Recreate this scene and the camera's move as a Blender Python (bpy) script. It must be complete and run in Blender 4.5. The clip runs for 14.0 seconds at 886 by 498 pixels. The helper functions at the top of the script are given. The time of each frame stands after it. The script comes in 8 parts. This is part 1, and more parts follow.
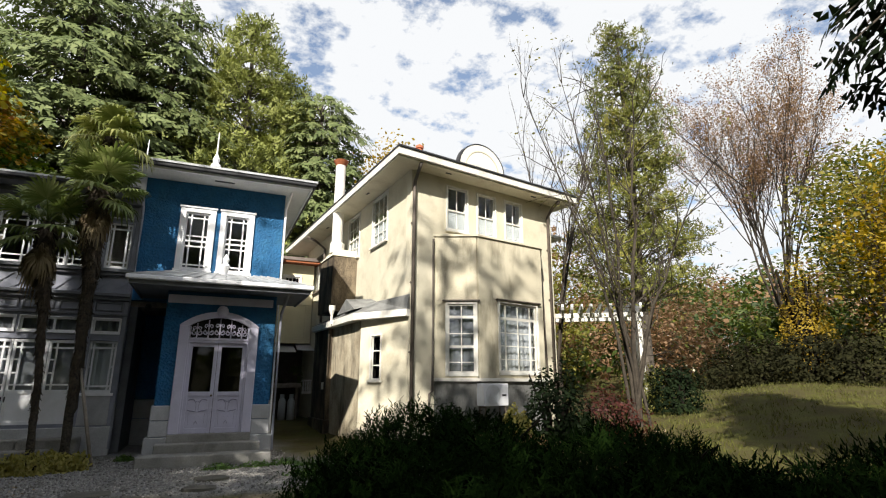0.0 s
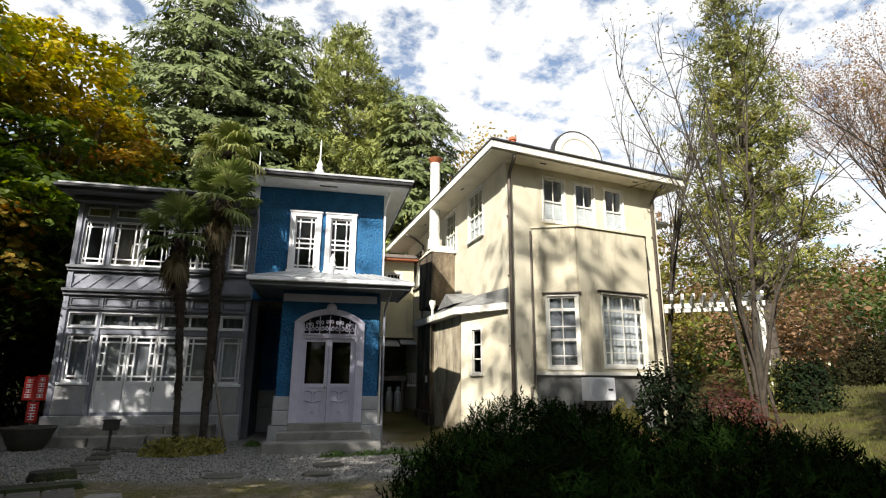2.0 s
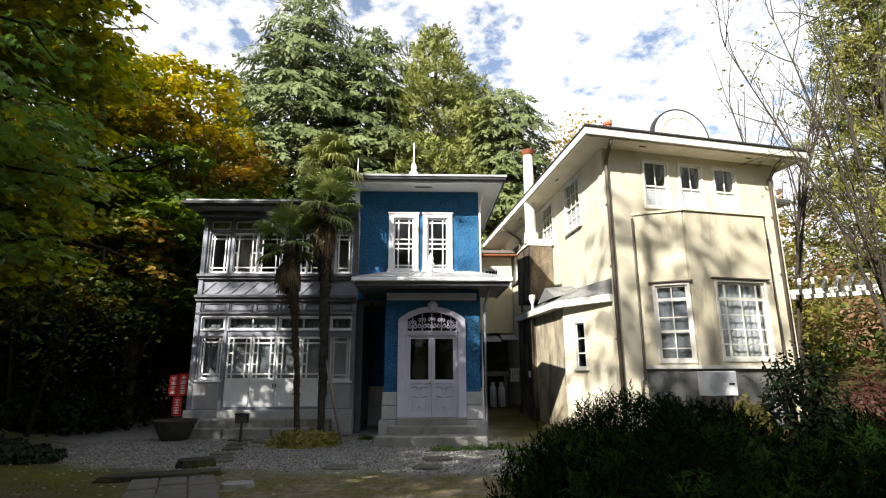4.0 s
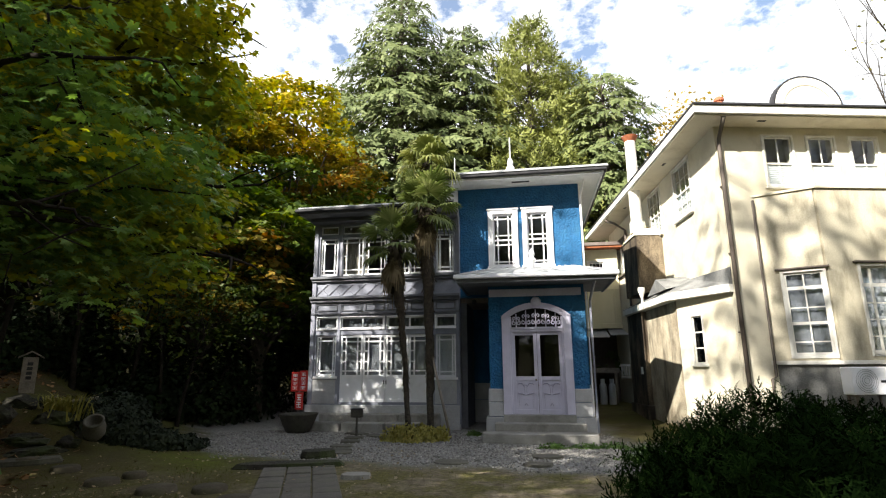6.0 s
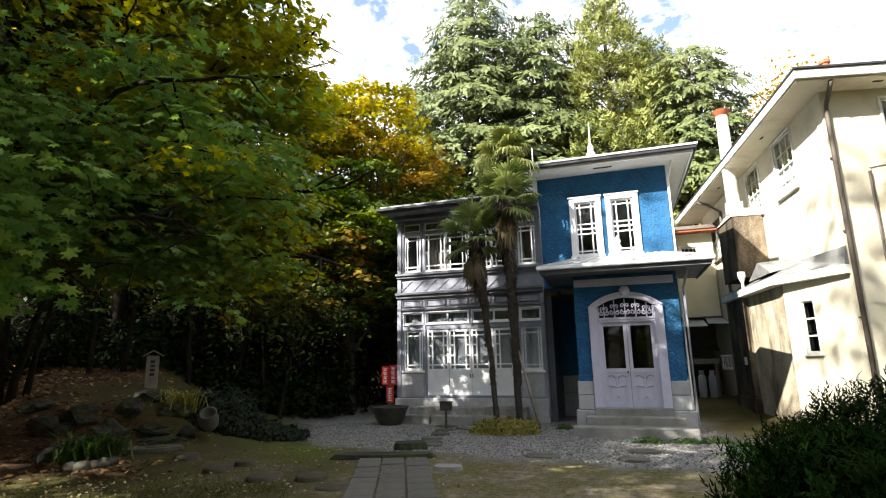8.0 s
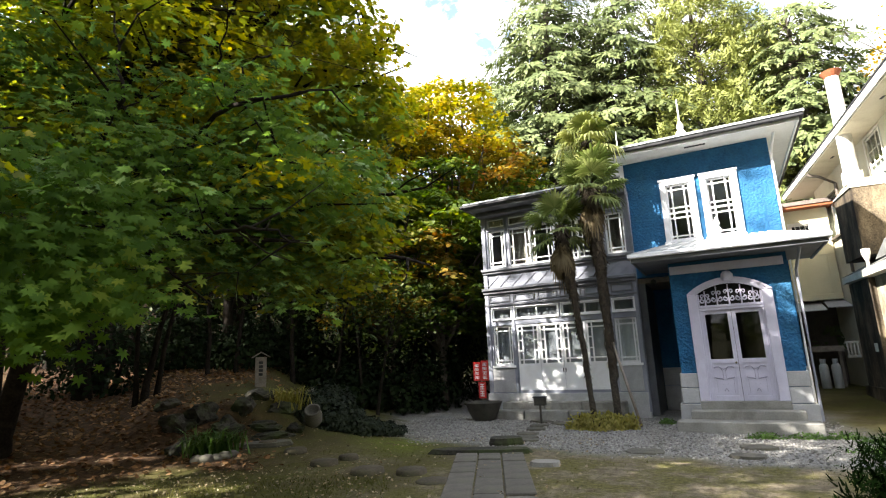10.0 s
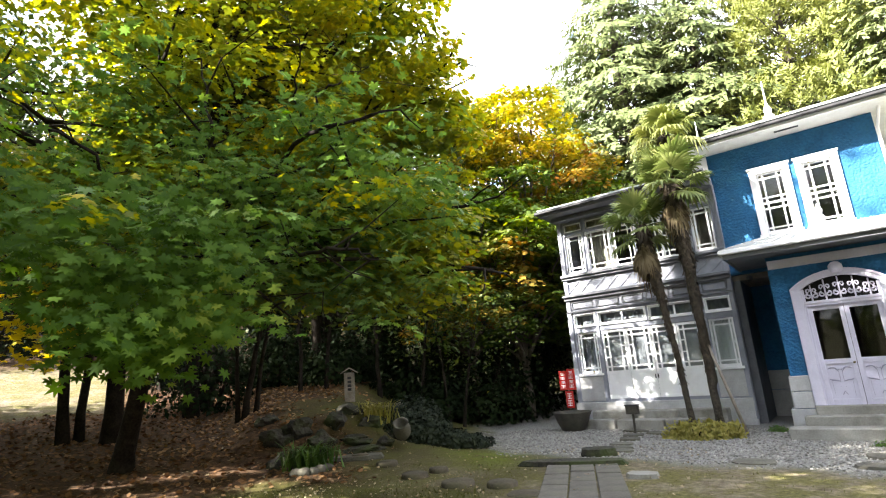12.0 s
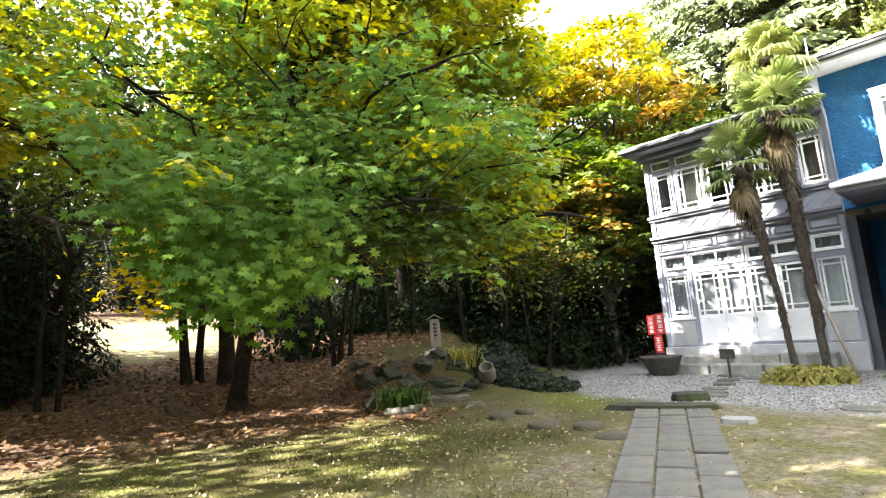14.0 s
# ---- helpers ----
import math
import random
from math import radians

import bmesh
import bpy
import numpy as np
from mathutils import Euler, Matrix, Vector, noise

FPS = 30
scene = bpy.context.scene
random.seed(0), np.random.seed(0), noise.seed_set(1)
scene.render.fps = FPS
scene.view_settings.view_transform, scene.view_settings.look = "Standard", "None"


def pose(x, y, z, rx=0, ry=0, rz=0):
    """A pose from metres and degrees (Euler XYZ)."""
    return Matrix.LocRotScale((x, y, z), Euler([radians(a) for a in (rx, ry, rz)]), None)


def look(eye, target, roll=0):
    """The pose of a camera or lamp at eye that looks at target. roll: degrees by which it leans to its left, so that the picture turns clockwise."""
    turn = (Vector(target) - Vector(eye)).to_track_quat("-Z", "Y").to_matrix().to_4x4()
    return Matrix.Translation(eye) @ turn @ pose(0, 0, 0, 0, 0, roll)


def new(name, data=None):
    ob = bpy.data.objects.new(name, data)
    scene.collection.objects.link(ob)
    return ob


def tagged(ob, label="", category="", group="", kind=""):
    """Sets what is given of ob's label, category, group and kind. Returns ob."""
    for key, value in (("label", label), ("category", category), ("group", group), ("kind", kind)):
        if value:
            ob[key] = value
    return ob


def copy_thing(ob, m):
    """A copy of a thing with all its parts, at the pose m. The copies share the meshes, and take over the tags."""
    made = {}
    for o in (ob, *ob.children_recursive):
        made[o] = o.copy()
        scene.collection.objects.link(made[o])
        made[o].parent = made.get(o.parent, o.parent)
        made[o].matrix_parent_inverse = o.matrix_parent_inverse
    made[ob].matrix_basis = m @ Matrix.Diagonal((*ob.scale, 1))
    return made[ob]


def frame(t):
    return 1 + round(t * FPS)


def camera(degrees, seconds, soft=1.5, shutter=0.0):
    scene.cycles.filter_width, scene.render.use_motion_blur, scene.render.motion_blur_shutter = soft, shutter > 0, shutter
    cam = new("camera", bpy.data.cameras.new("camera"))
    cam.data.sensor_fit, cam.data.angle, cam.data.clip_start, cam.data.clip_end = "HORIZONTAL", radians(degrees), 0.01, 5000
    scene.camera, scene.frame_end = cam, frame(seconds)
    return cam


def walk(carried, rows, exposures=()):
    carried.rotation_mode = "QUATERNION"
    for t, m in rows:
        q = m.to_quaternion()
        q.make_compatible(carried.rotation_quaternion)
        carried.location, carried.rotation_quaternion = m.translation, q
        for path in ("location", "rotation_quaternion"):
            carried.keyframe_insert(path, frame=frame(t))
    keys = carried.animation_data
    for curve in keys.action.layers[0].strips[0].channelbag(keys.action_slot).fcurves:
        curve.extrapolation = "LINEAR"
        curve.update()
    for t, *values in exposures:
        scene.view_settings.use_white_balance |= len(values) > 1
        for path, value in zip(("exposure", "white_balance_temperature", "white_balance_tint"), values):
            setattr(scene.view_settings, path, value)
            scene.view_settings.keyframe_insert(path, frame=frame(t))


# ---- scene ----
cam = camera(80.0, 14.0, 1.15)

# ---------- camera ----------
EYE = (0.0, 0.0, 1.6)
PATH = [
    (0.0, 104.17, -0.13, -23.44),
    (0.5, 104.07, -0.24, -20.95),
    (1.0, 103.64, -0.49, -18.12),
    (1.5, 103.38, -0.61, -15.81),
    (2.0, 103.46, -0.38, -12.72),
    (2.5, 103.51, -0.28, -9.68),
    (3.0, 103.33, -0.14, -7.26),
    (5.5, 102.65, 0.32, 6.64),
    (6.0, 102.68, 0.31, 9.24),
    (6.5, 102.68, 0.63, 12.08),
    (7.0, 102.37, 1.33, 14.03),
    (7.5, 102.85, 1.57, 16.02),
    (8.0, 102.10, 0.99, 18.36),
    (10.5, 102.26, 2.67, 30.05),
    (11.0, 102.48, 2.66, 31.85),
    (11.5, 102.64, 2.77, 33.75),
    (12.0, 103.56, 4.04, 36.83),
    (12.5, 103.90, 3.97, 38.80),
    (13.0, 101.67, 3.59, 41.80),
    (13.5, 99.96, 4.33, 44.24),
    (14.0, 98.57, 4.51, 45.74),
]
walk(cam, [(t, pose(*EYE, rx, ry, rz)) for t, rx, ry, rz in PATH],
     exposures=[(0.0, 0.93), (3.0, 1.13), (5.5, 1.45), (7.5, 1.79), (10.5, 2.61), (11.5, 2.98), (12.5, 3.28), (14.0, 3.95)])

# ---------- sky and sun ----------
SUN_H = Vector((-0.59, -0.81, 0)).normalized()      # the sun stands behind the viewer, to the left
SUN_EL = radians(35)
SUN_DIR = Vector((SUN_H.x * math.cos(SUN_EL), SUN_H.y * math.cos(SUN_EL), math.sin(SUN_EL)))

world = bpy.data.worlds.new("sky")
scene.world = world
world.use_nodes = True
wn, wl = world.node_tree.nodes, world.node_tree.links
wn.clear()
w_out = wn.new("ShaderNodeOutputWorld")
w_bg = wn.new("ShaderNodeBackground")
w_sky = wn.new("ShaderNodeTexSky")
w_sky.sky_type = "NISHITA"
w_sky.sun_disc = False
w_sky.sun_elevation = SUN_EL
w_sky.sun_rotation = math.atan2(SUN_H.x, SUN_H.y)
w_tc = wn.new("ShaderNodeTexCoord")
w_sep = wn.new("ShaderNodeSeparateXYZ")
w_add = wn.new("ShaderNodeMath"); w_add.operation = "ADD"; w_add.inputs[1].default_value = 0.25
w_div = wn.new("ShaderNodeVectorMath"); w_div.operation = "DIVIDE"
w_comb = wn.new("ShaderNodeCombineXYZ")
w_noise = wn.new("ShaderNodeTexNoise")
w_noise.inputs["Scale"].default_value = 11.0
w_noise.inputs["Detail"].default_value = 7.0
w_noise.inputs["Roughness"].default_value = 0.62
w_ramp = wn.new("ShaderNodeValToRGB")
w_ramp.color_ramp.elements[0].position, w_ramp.color_ramp.elements[0].color = 0.33, (0.10, 0.10, 0.10, 1)
w_ramp.color_ramp.elements[1].position, w_ramp.color_ramp.elements[1].color = 0.455, (1, 1, 1, 1)
w_mix = wn.new("ShaderNodeMixRGB")
w_mix.inputs[2].default_value = (18.5, 18.8, 19.2, 1)
wl.new(w_tc.outputs["Generated"], w_sep.inputs[0])
wl.new(w_sep.outputs["Z"], w_add.inputs[0])
for a in ("X", "Y", "Z"):
    wl.new(w_add.outputs[0], w_comb.inputs[a])
wl.new(w_tc.outputs["Generated"], w_div.inputs[0])
wl.new(w_comb.outputs[0], w_div.inputs[1])
wl.new(w_div.outputs[0], w_noise.inputs["Vector"])
# the cloud layer thins out overhead and closes up towards the horizon
w_thin = wn.new("ShaderNodeMapRange")
w_thin.inputs[1].default_value, w_thin.inputs[2].default_value, w_thin.inputs[3].default_value, w_thin.inputs[4].default_value = 0.5, 1.0, 0.0, 0.16
wl.new(w_sep.outputs["Z"], w_thin.inputs[0])
w_sub = wn.new("ShaderNodeMath"); w_sub.operation = "SUBTRACT"
wl.new(w_noise.outputs["Fac"], w_sub.inputs[0]); wl.new(w_thin.outputs[0], w_sub.inputs[1])
wl.new(w_sub.outputs[0], w_ramp.inputs[0])
wl.new(w_ramp.outputs[0], w_mix.inputs[0])
w_gain = wn.new("ShaderNodeVectorMath"); w_gain.operation = "SCALE"; w_gain.inputs["Scale"].default_value = 3.6
wl.new(w_sky.outputs[0], w_gain.inputs[0])
wl.new(w_gain.outputs[0], w_mix.inputs[1])
wl.new(w_mix.outputs[0], w_bg.inputs[0])
w_bg.inputs[1].default_value = 0.0268
wl.new(w_bg.outputs[0], w_out.inputs[0])

sun_data = bpy.data.lights.new("sun", "SUN")
sun_data.energy, sun_data.angle, sun_data.color = 5.0, radians(0.55), (1.0, 0.95, 0.86)
sun = new("sun", sun_data)
sun.matrix_world = look(SUN_DIR * 60, (0, 0, 0))

# ---------- materials ----------
def material(name, c1, c2, scale=3.0, rough=0.8, bump=0.2, fine=40.0, metal=0.0, spec=0.4, stain=None, stain_amt=0.0,
             streak=False, obj_var=0.0, island_var=0.0, detail=6.0, bump_dist=0.02, stain_lo=0.5):
    """Two colours mixed by coarse and fine noise, fine relief, and optional stains (streaked downwards if asked)."""
    m = bpy.data.materials.new(name)
    m.use_nodes = True
    n, l = m.node_tree.nodes, m.node_tree.links
    b = n["Principled BSDF"]
    tc = n.new("ShaderNodeTexCoord")
    co = n.new("ShaderNodeTexNoise"); co.inputs["Scale"].default_value = scale; co.inputs["Detail"].default_value = detail
    fi = n.new("ShaderNodeTexNoise"); fi.inputs["Scale"].default_value = fine; fi.inputs["Detail"].default_value = 4.0
    l.new(tc.outputs["Object"], co.inputs["Vector"])
    l.new(tc.outputs["Object"], fi.inputs["Vector"])
    add = n.new("ShaderNodeMath"); add.operation = "MULTIPLY_ADD"; add.inputs[1].default_value = 0.45
    half = n.new("ShaderNodeMath"); half.operation = "MULTIPLY"; half.inputs[1].default_value = 0.55
    l.new(co.outputs["Fac"], half.inputs[0])
    l.new(fi.outputs["Fac"], add.inputs[0])
    l.new(half.outputs[0], add.inputs[2])
    ramp = n.new("ShaderNodeValToRGB")
    ramp.color_ramp.elements[0].position, ramp.color_ramp.elements[0].color = 0.36, (*c1, 1)
    ramp.color_ramp.elements[1].position, ramp.color_ramp.elements[1].color = 0.64, (*c2, 1)
    l.new(add.outputs[0], ramp.inputs[0])
    col = ramp.outputs[0]
    if stain:
        mp = n.new("ShaderNodeMapping")
        mp.inputs["Scale"].default_value = (1.15, 1.15, 0.34) if streak else (0.9, 0.9, 0.9)
        st = n.new("ShaderNodeTexNoise"); st.inputs["Scale"].default_value = 1.7; st.inputs["Detail"].default_value = 8.0
        st.inputs["Roughness"].default_value = 0.65
        l.new(tc.outputs["Object"], mp.inputs[0]); l.new(mp.outputs[0], st.inputs["Vector"])
        sr = n.new("ShaderNodeValToRGB")
        sr.color_ramp.elements[0].position, sr.color_ramp.elements[0].color = stain_lo, (0, 0, 0, 1)
        sr.color_ramp.elements[1].position, sr.color_ramp.elements[1].color = stain_lo + 0.2, (stain_amt,) * 3 + (1,)
        l.new(st.outputs["Fac"], sr.inputs[0])
        mx = n.new("ShaderNodeMixRGB"); mx.inputs[2].default_value = (*stain, 1)
        l.new(sr.outputs[0], mx.inputs[0]); l.new(col, mx.inputs[1])
        col = mx.outputs[0]
    if obj_var or island_var:
        src = n.new("ShaderNodeObjectInfo").outputs["Random"] if obj_var else n.new("ShaderNodeNewGeometry").outputs["Random Per Island"]
        v = obj_var or island_var
        mr = n.new("ShaderNodeMapRange"); mr.inputs[3].default_value = 1 - v; mr.inputs[4].default_value = 1 + v
        l.new(src, mr.inputs[0])
        hs = n.new("ShaderNodeHueSaturation")
        l.new(mr.outputs[0], hs.inputs["Value"]); l.new(col, hs.inputs["Color"])
        col = hs.outputs[0]
    l.new(col, b.inputs["Base Color"])
    b.inputs["Roughness"].default_value = rough
    b.inputs["Metallic"].default_value = metal
    b.inputs["Specular IOR Level"].default_value = spec
    if bump:
        bp = n.new("ShaderNodeBump"); bp.inputs["Strength"].default_value = bump; bp.inputs["Distance"].default_value = bump_dist
        l.new(add.outputs[0], bp.inputs["Height"]); l.new(bp.outputs[0], b.inputs["Normal"])
    return m


def leaf_material(name, cols, rough=0.55, trans=0.35, clump=0.35, spec=0.3):
    """Leaves: colours drawn at random leaf by leaf and drifting through the crown; part of the light shines through."""
    m = bpy.data.materials.new(name)
    m.use_nodes = True
    n, l = m.node_tree.nodes, m.node_tree.links
    b, out = n["Principled BSDF"], n["Material Output"]
    geo = n.new("ShaderNodeNewGeometry")
    tc = n.new("ShaderNodeTexCoord")
    no = n.new("ShaderNodeTexNoise"); no.inputs["Scale"].default_value = clump; no.inputs["Detail"].default_value = 3.0
    l.new(tc.outputs["Object"], no.inputs["Vector"])
    mr = n.new("ShaderNodeMapRange")
    mr.inputs[1].default_value, mr.inputs[2].default_value, mr.inputs[3].default_value, mr.inputs[4].default_value = 0.3, 0.7, 0.0, 0.6
    l.new(no.outputs["Fac"], mr.inputs[0])
    ad = n.new("ShaderNodeMath"); ad.operation = "MULTIPLY_ADD"; ad.inputs[1].default_value = 0.4
    l.new(geo.outputs["Random Per Island"], ad.inputs[0]); l.new(mr.outputs[0], ad.inputs[2])
    ramp = n.new("ShaderNodeValToRGB")
    cr = ramp.color_ramp
    while len(cr.elements) < len(cols):
        cr.elements.new(0.5)
    for i, c in enumerate(cols):
        cr.elements[i].position, cr.elements[i].color = i / max(1, len(cols) - 1), (*c, 1)
    l.new(ad.outputs[0], ramp.inputs[0])
    l.new(ramp.outputs[0], b.inputs["Base Color"])
    b.inputs["Roughness"].default_value = rough
    b.inputs["Specular IOR Level"].default_value = spec
    if trans:
        tr = n.new("ShaderNodeBsdfTranslucent")
        hs = n.new("ShaderNodeHueSaturation"); hs.inputs["Saturation"].default_value = 1.15; hs.inputs["Value"].default_value = 1.35
        l.new(ramp.outputs[0], hs.inputs["Color"]); l.new(hs.outputs[0], tr.inputs[0])
        mx = n.new("ShaderNodeMixShader"); mx.inputs[0].default_value = trans
        l.new(b.outputs[0], mx.inputs[1]); l.new(tr.outputs[0], mx.inputs[2]); l.new(mx.outputs[0], out.inputs[0])
    return m


def glass_material(name, tint=(0.9, 0.93, 0.95), gloss=0.04):
    m = bpy.data.materials.new(name)
    m.use_nodes = True
    n, l = m.node_tree.nodes, m.node_tree.links
    out = n["Material Output"]
    n.remove(n["Principled BSDF"])
    tr = n.new("ShaderNodeBsdfTransparent"); tr.inputs[0].default_value = (*tint, 1)
    gl = n.new("ShaderNodeBsdfGlossy"); gl.inputs["Roughness"].default_value = 0.03
    lw = n.new("ShaderNodeLayerWeight"); lw.inputs[0].default_value = 0.5
    pw = n.new("ShaderNodeMath"); pw.operation = "POWER"; pw.inputs[1].default_value = 4.0
    fr = n.new("ShaderNodeMath"); fr.operation = "MULTIPLY_ADD"; fr.inputs[1].default_value = 0.85; fr.inputs[2].default_value = gloss
    l.new(lw.outputs["Facing"], pw.inputs[0]); l.new(pw.outputs[0], fr.inputs[0])
    no = n.new("ShaderNodeTexNoise"); no.inputs["Scale"].default_value = 1.2
    bp = n.new("ShaderNodeBump"); bp.inputs["Strength"].default_value = 0.04; bp.inputs["Distance"].default_value = 0.05
    l.new(no.outputs["Fac"], bp.inputs["Height"]); l.new(bp.outputs[0], gl.inputs["Normal"])
    mx = n.new("ShaderNodeMixShader")
    l.new(fr.outputs[0], mx.inputs[0]); l.new(tr.outputs[0], mx.inputs[1]); l.new(gl.outputs[0], mx.inputs[2])
    l.new(mx.outputs[0], out.inputs[0])
    return m


M_BLUE = material("blue_roughcast", (0.008, 0.074, 0.178), (0.017, 0.130, 0.295), 2.5, 0.75, 1.0, 16, bump_dist=0.10, stain=(0.03, 0.13, 0.22), stain_amt=0.5)
M_TAN = material("cream_plaster", (0.53, 0.48, 0.36), (0.64, 0.595, 0.47), 0.7, 0.85, 0.18, 34, stain=(0.30, 0.25, 0.16), stain_amt=0.40)
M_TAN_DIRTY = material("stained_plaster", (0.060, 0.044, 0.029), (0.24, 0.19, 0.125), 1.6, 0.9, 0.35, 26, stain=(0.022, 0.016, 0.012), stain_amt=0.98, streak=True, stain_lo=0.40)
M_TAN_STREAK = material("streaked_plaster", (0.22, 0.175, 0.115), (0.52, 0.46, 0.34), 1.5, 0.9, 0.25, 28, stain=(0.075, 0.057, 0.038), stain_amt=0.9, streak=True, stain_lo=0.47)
M_TAN_BAY = material("weathered_plaster", (0.46, 0.41, 0.30), (0.60, 0.55, 0.42), 0.9, 0.88, 0.2, 30, stain=(0.17, 0.145, 0.10), stain_amt=0.75, streak=True, stain_lo=0.50)
M_CREAM_BACK = material("yellow_plaster", (0.55, 0.50, 0.32), (0.64, 0.58, 0.40), 1.5, 0.85, 0.1, 30)
M_CONC = material("grey_concrete", (0.12, 0.12, 0.115), (0.24, 0.24, 0.23), 2.2, 0.9, 0.25, 35, stain=(0.06, 0.06, 0.055), stain_amt=0.8, streak=True)
M_STONE = material("grey_stone", (0.33, 0.33, 0.335), (0.47, 0.47, 0.48), 3.0, 0.85, 0.3, 45, stain=(0.2, 0.19, 0.17), stain_amt=0.5, obj_var=0.10)
M_WHITE = material("white_paint", (0.79, 0.79, 0.82), (0.87, 0.87, 0.89), 3.0, 0.5, 0.06, 60, stain=(0.55, 0.54, 0.52), stain_amt=0.35)
M_WHITE_OLD = material("worn_white_paint", (0.62, 0.60, 0.54), (0.80, 0.78, 0.72), 3.0, 0.6, 0.1, 50, stain=(0.35, 0.31, 0.25), stain_amt=0.6)
M_LAV = material("lavender_grey_paint", (0.50, 0.48, 0.60), (0.60, 0.58, 0.70), 2.5, 0.5, 0.06, 50, stain=(0.38, 0.36, 0.45), stain_amt=0.4)
M_GREY = material("grey_paint", (0.205, 0.215, 0.265), (0.29, 0.30, 0.355), 2.5, 0.55, 0.08, 50, stain=(0.15, 0.155, 0.18), stain_amt=0.5)
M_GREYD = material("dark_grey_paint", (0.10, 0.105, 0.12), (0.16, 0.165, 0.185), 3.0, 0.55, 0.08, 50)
M_SOFFIT = material("soffit_paint", (0.60, 0.60, 0.58), (0.72, 0.72, 0.70), 1.5, 0.6, 0.04, 40, stain=(0.42, 0.41, 0.38), stain_amt=0.5)
M_ROOF = material("pale_metal_roof", (0.33, 0.34, 0.35), (0.46, 0.47, 0.48), 2.0, 0.45, 0.05, 30, spec=0.5, stain=(0.3, 0.3, 0.29), stain_amt=0.5)
M_TANROOF = material("brown_roof", (0.10, 0.08, 0.07), (0.2, 0.16, 0.14), 4.0, 0.8, 0.3, 30)
M_GUTTER = material("dark_gutter", (0.022, 0.022, 0.025), (0.05, 0.05, 0.054), 4.0, 0.6, 0.05, 40, spec=0.2)
M_PIPE = material("rusty_pipe_and_shaded_wall", (0.075, 0.06, 0.05), (0.13, 0.105, 0.085), 5.0, 0.6, 0.2, 40)
M_RUST = material("rust", (0.20, 0.06, 0.025), (0.35, 0.12, 0.05), 6.0, 0.9, 0.3, 50)
# flat black that stands for the darkness behind openings
M_BLACK = material("black_for_unlit_space", (0.006, 0.006, 0.007), (0.012, 0.012, 0.013), 2.0, 0.9, 0.0)
M_BLIND = material("grey_blind", (0.20, 0.205, 0.215), (0.27, 0.275, 0.285), 1.5, 0.8, 0.05, 30)
M_CURTAIN = material("beige_curtain", (0.30, 0.26, 0.20), (0.46, 0.41, 0.33), 2.0, 0.9, 0.1, 30)
M_CURTAIN_W = material("white_curtain", (0.55, 0.55, 0.53), (0.70, 0.70, 0.67), 2.0, 0.9, 0.1, 30)
M_GLASS = glass_material("window_glass")
M_GLASS_BAY = glass_material("bay_window_glass", (0.85, 0.88, 0.92), 0.14)
M_GLASS_DARK = glass_material("dark_door_glass", (0.25, 0.25, 0.26), 0.03)
M_BARK = material("grey_bark", (0.045, 0.036, 0.028), (0.12, 0.10, 0.08), 5.0, 0.95, 0.8, 25, bump_dist=0.04)
M_BARK_DARK = material("dark_bark", (0.009, 0.007, 0.006), (0.030, 0.024, 0.019), 5.0, 0.95, 0.8, 25, spec=0.08, bump_dist=0.04)
M_BARK_PALE = material("pale_bark", (0.20, 0.17, 0.13), (0.36, 0.31, 0.25), 6.0, 0.9, 0.5, 25, bump_dist=0.03)
M_BARK_BROWN = material("brown_bark", (0.022, 0.017, 0.012), (0.065, 0.052, 0.038), 6.0, 0.95, 0.6, 25, bump_dist=0.03)
M_PALMTRUNK = material("palm_fibre", (0.022, 0.016, 0.011), (0.09, 0.068, 0.046), 9.0, 1.0, 1.0, 45, bump_dist=0.05)
M_PALMBARE = material("palm_bare_trunk", (0.012, 0.010, 0.008), (0.075, 0.062, 0.046), 7.0, 0.95, 1.0, 28, bump_dist=0.06, stain=(0.20, 0.18, 0.135), stain_amt=0.5, stain_lo=0.60)
M_ROCK = material("mossy_rock", (0.012, 0.011, 0.009), (0.050, 0.044, 0.034), 5.0, 0.95, 0.9, 25, bump_dist=0.05, stain=(0.04, 0.055, 0.012), stain_amt=0.9, stain_lo=0.45, obj_var=0.25)
M_STEPSTONE = material("stepping_stone", (0.06, 0.055, 0.045), (0.13, 0.12, 0.10), 5.0, 0.9, 0.5, 35, stain=(0.08, 0.085, 0.04), stain_amt=0.5, obj_var=0.2)
M_PAVE = material("paving_stone", (0.078, 0.070, 0.060), (0.150, 0.136, 0.118), 4.0, 0.85, 0.4, 50, stain=(0.10, 0.10, 0.06), stain_amt=0.5, obj_var=0.15)
M_STEP = material("worn_step_stone", (0.20, 0.19, 0.172), (0.33, 0.32, 0.295), 3.0, 0.9, 0.35, 40, stain=(0.11, 0.10, 0.08), stain_amt=0.7)
M_MOSSTONE = material("brown_round_stone", (0.045, 0.036, 0.025), (0.105, 0.088, 0.062), 6.0, 0.95, 0.6, 35, stain=(0.05, 0.055, 0.015), stain_amt=0.6, obj_var=0.2)
# darker lavender stands for the shadow lines under the door carving
M_CARVE = material("relief_shadow_lavender", (0.23, 0.22, 0.30), (0.32, 0.31, 0.40), 2.5, 0.6, 0.06, 50)
M_WOODGREY = material("weathered_wood", (0.16, 0.135, 0.11), (0.30, 0.26, 0.22), 6.0, 0.9, 0.4, 40)
M_REDSIGN = material("red_sign_paint", (0.50, 0.020, 0.015), (0.62, 0.03, 0.025), 3.0, 0.5, 0.03, 40)
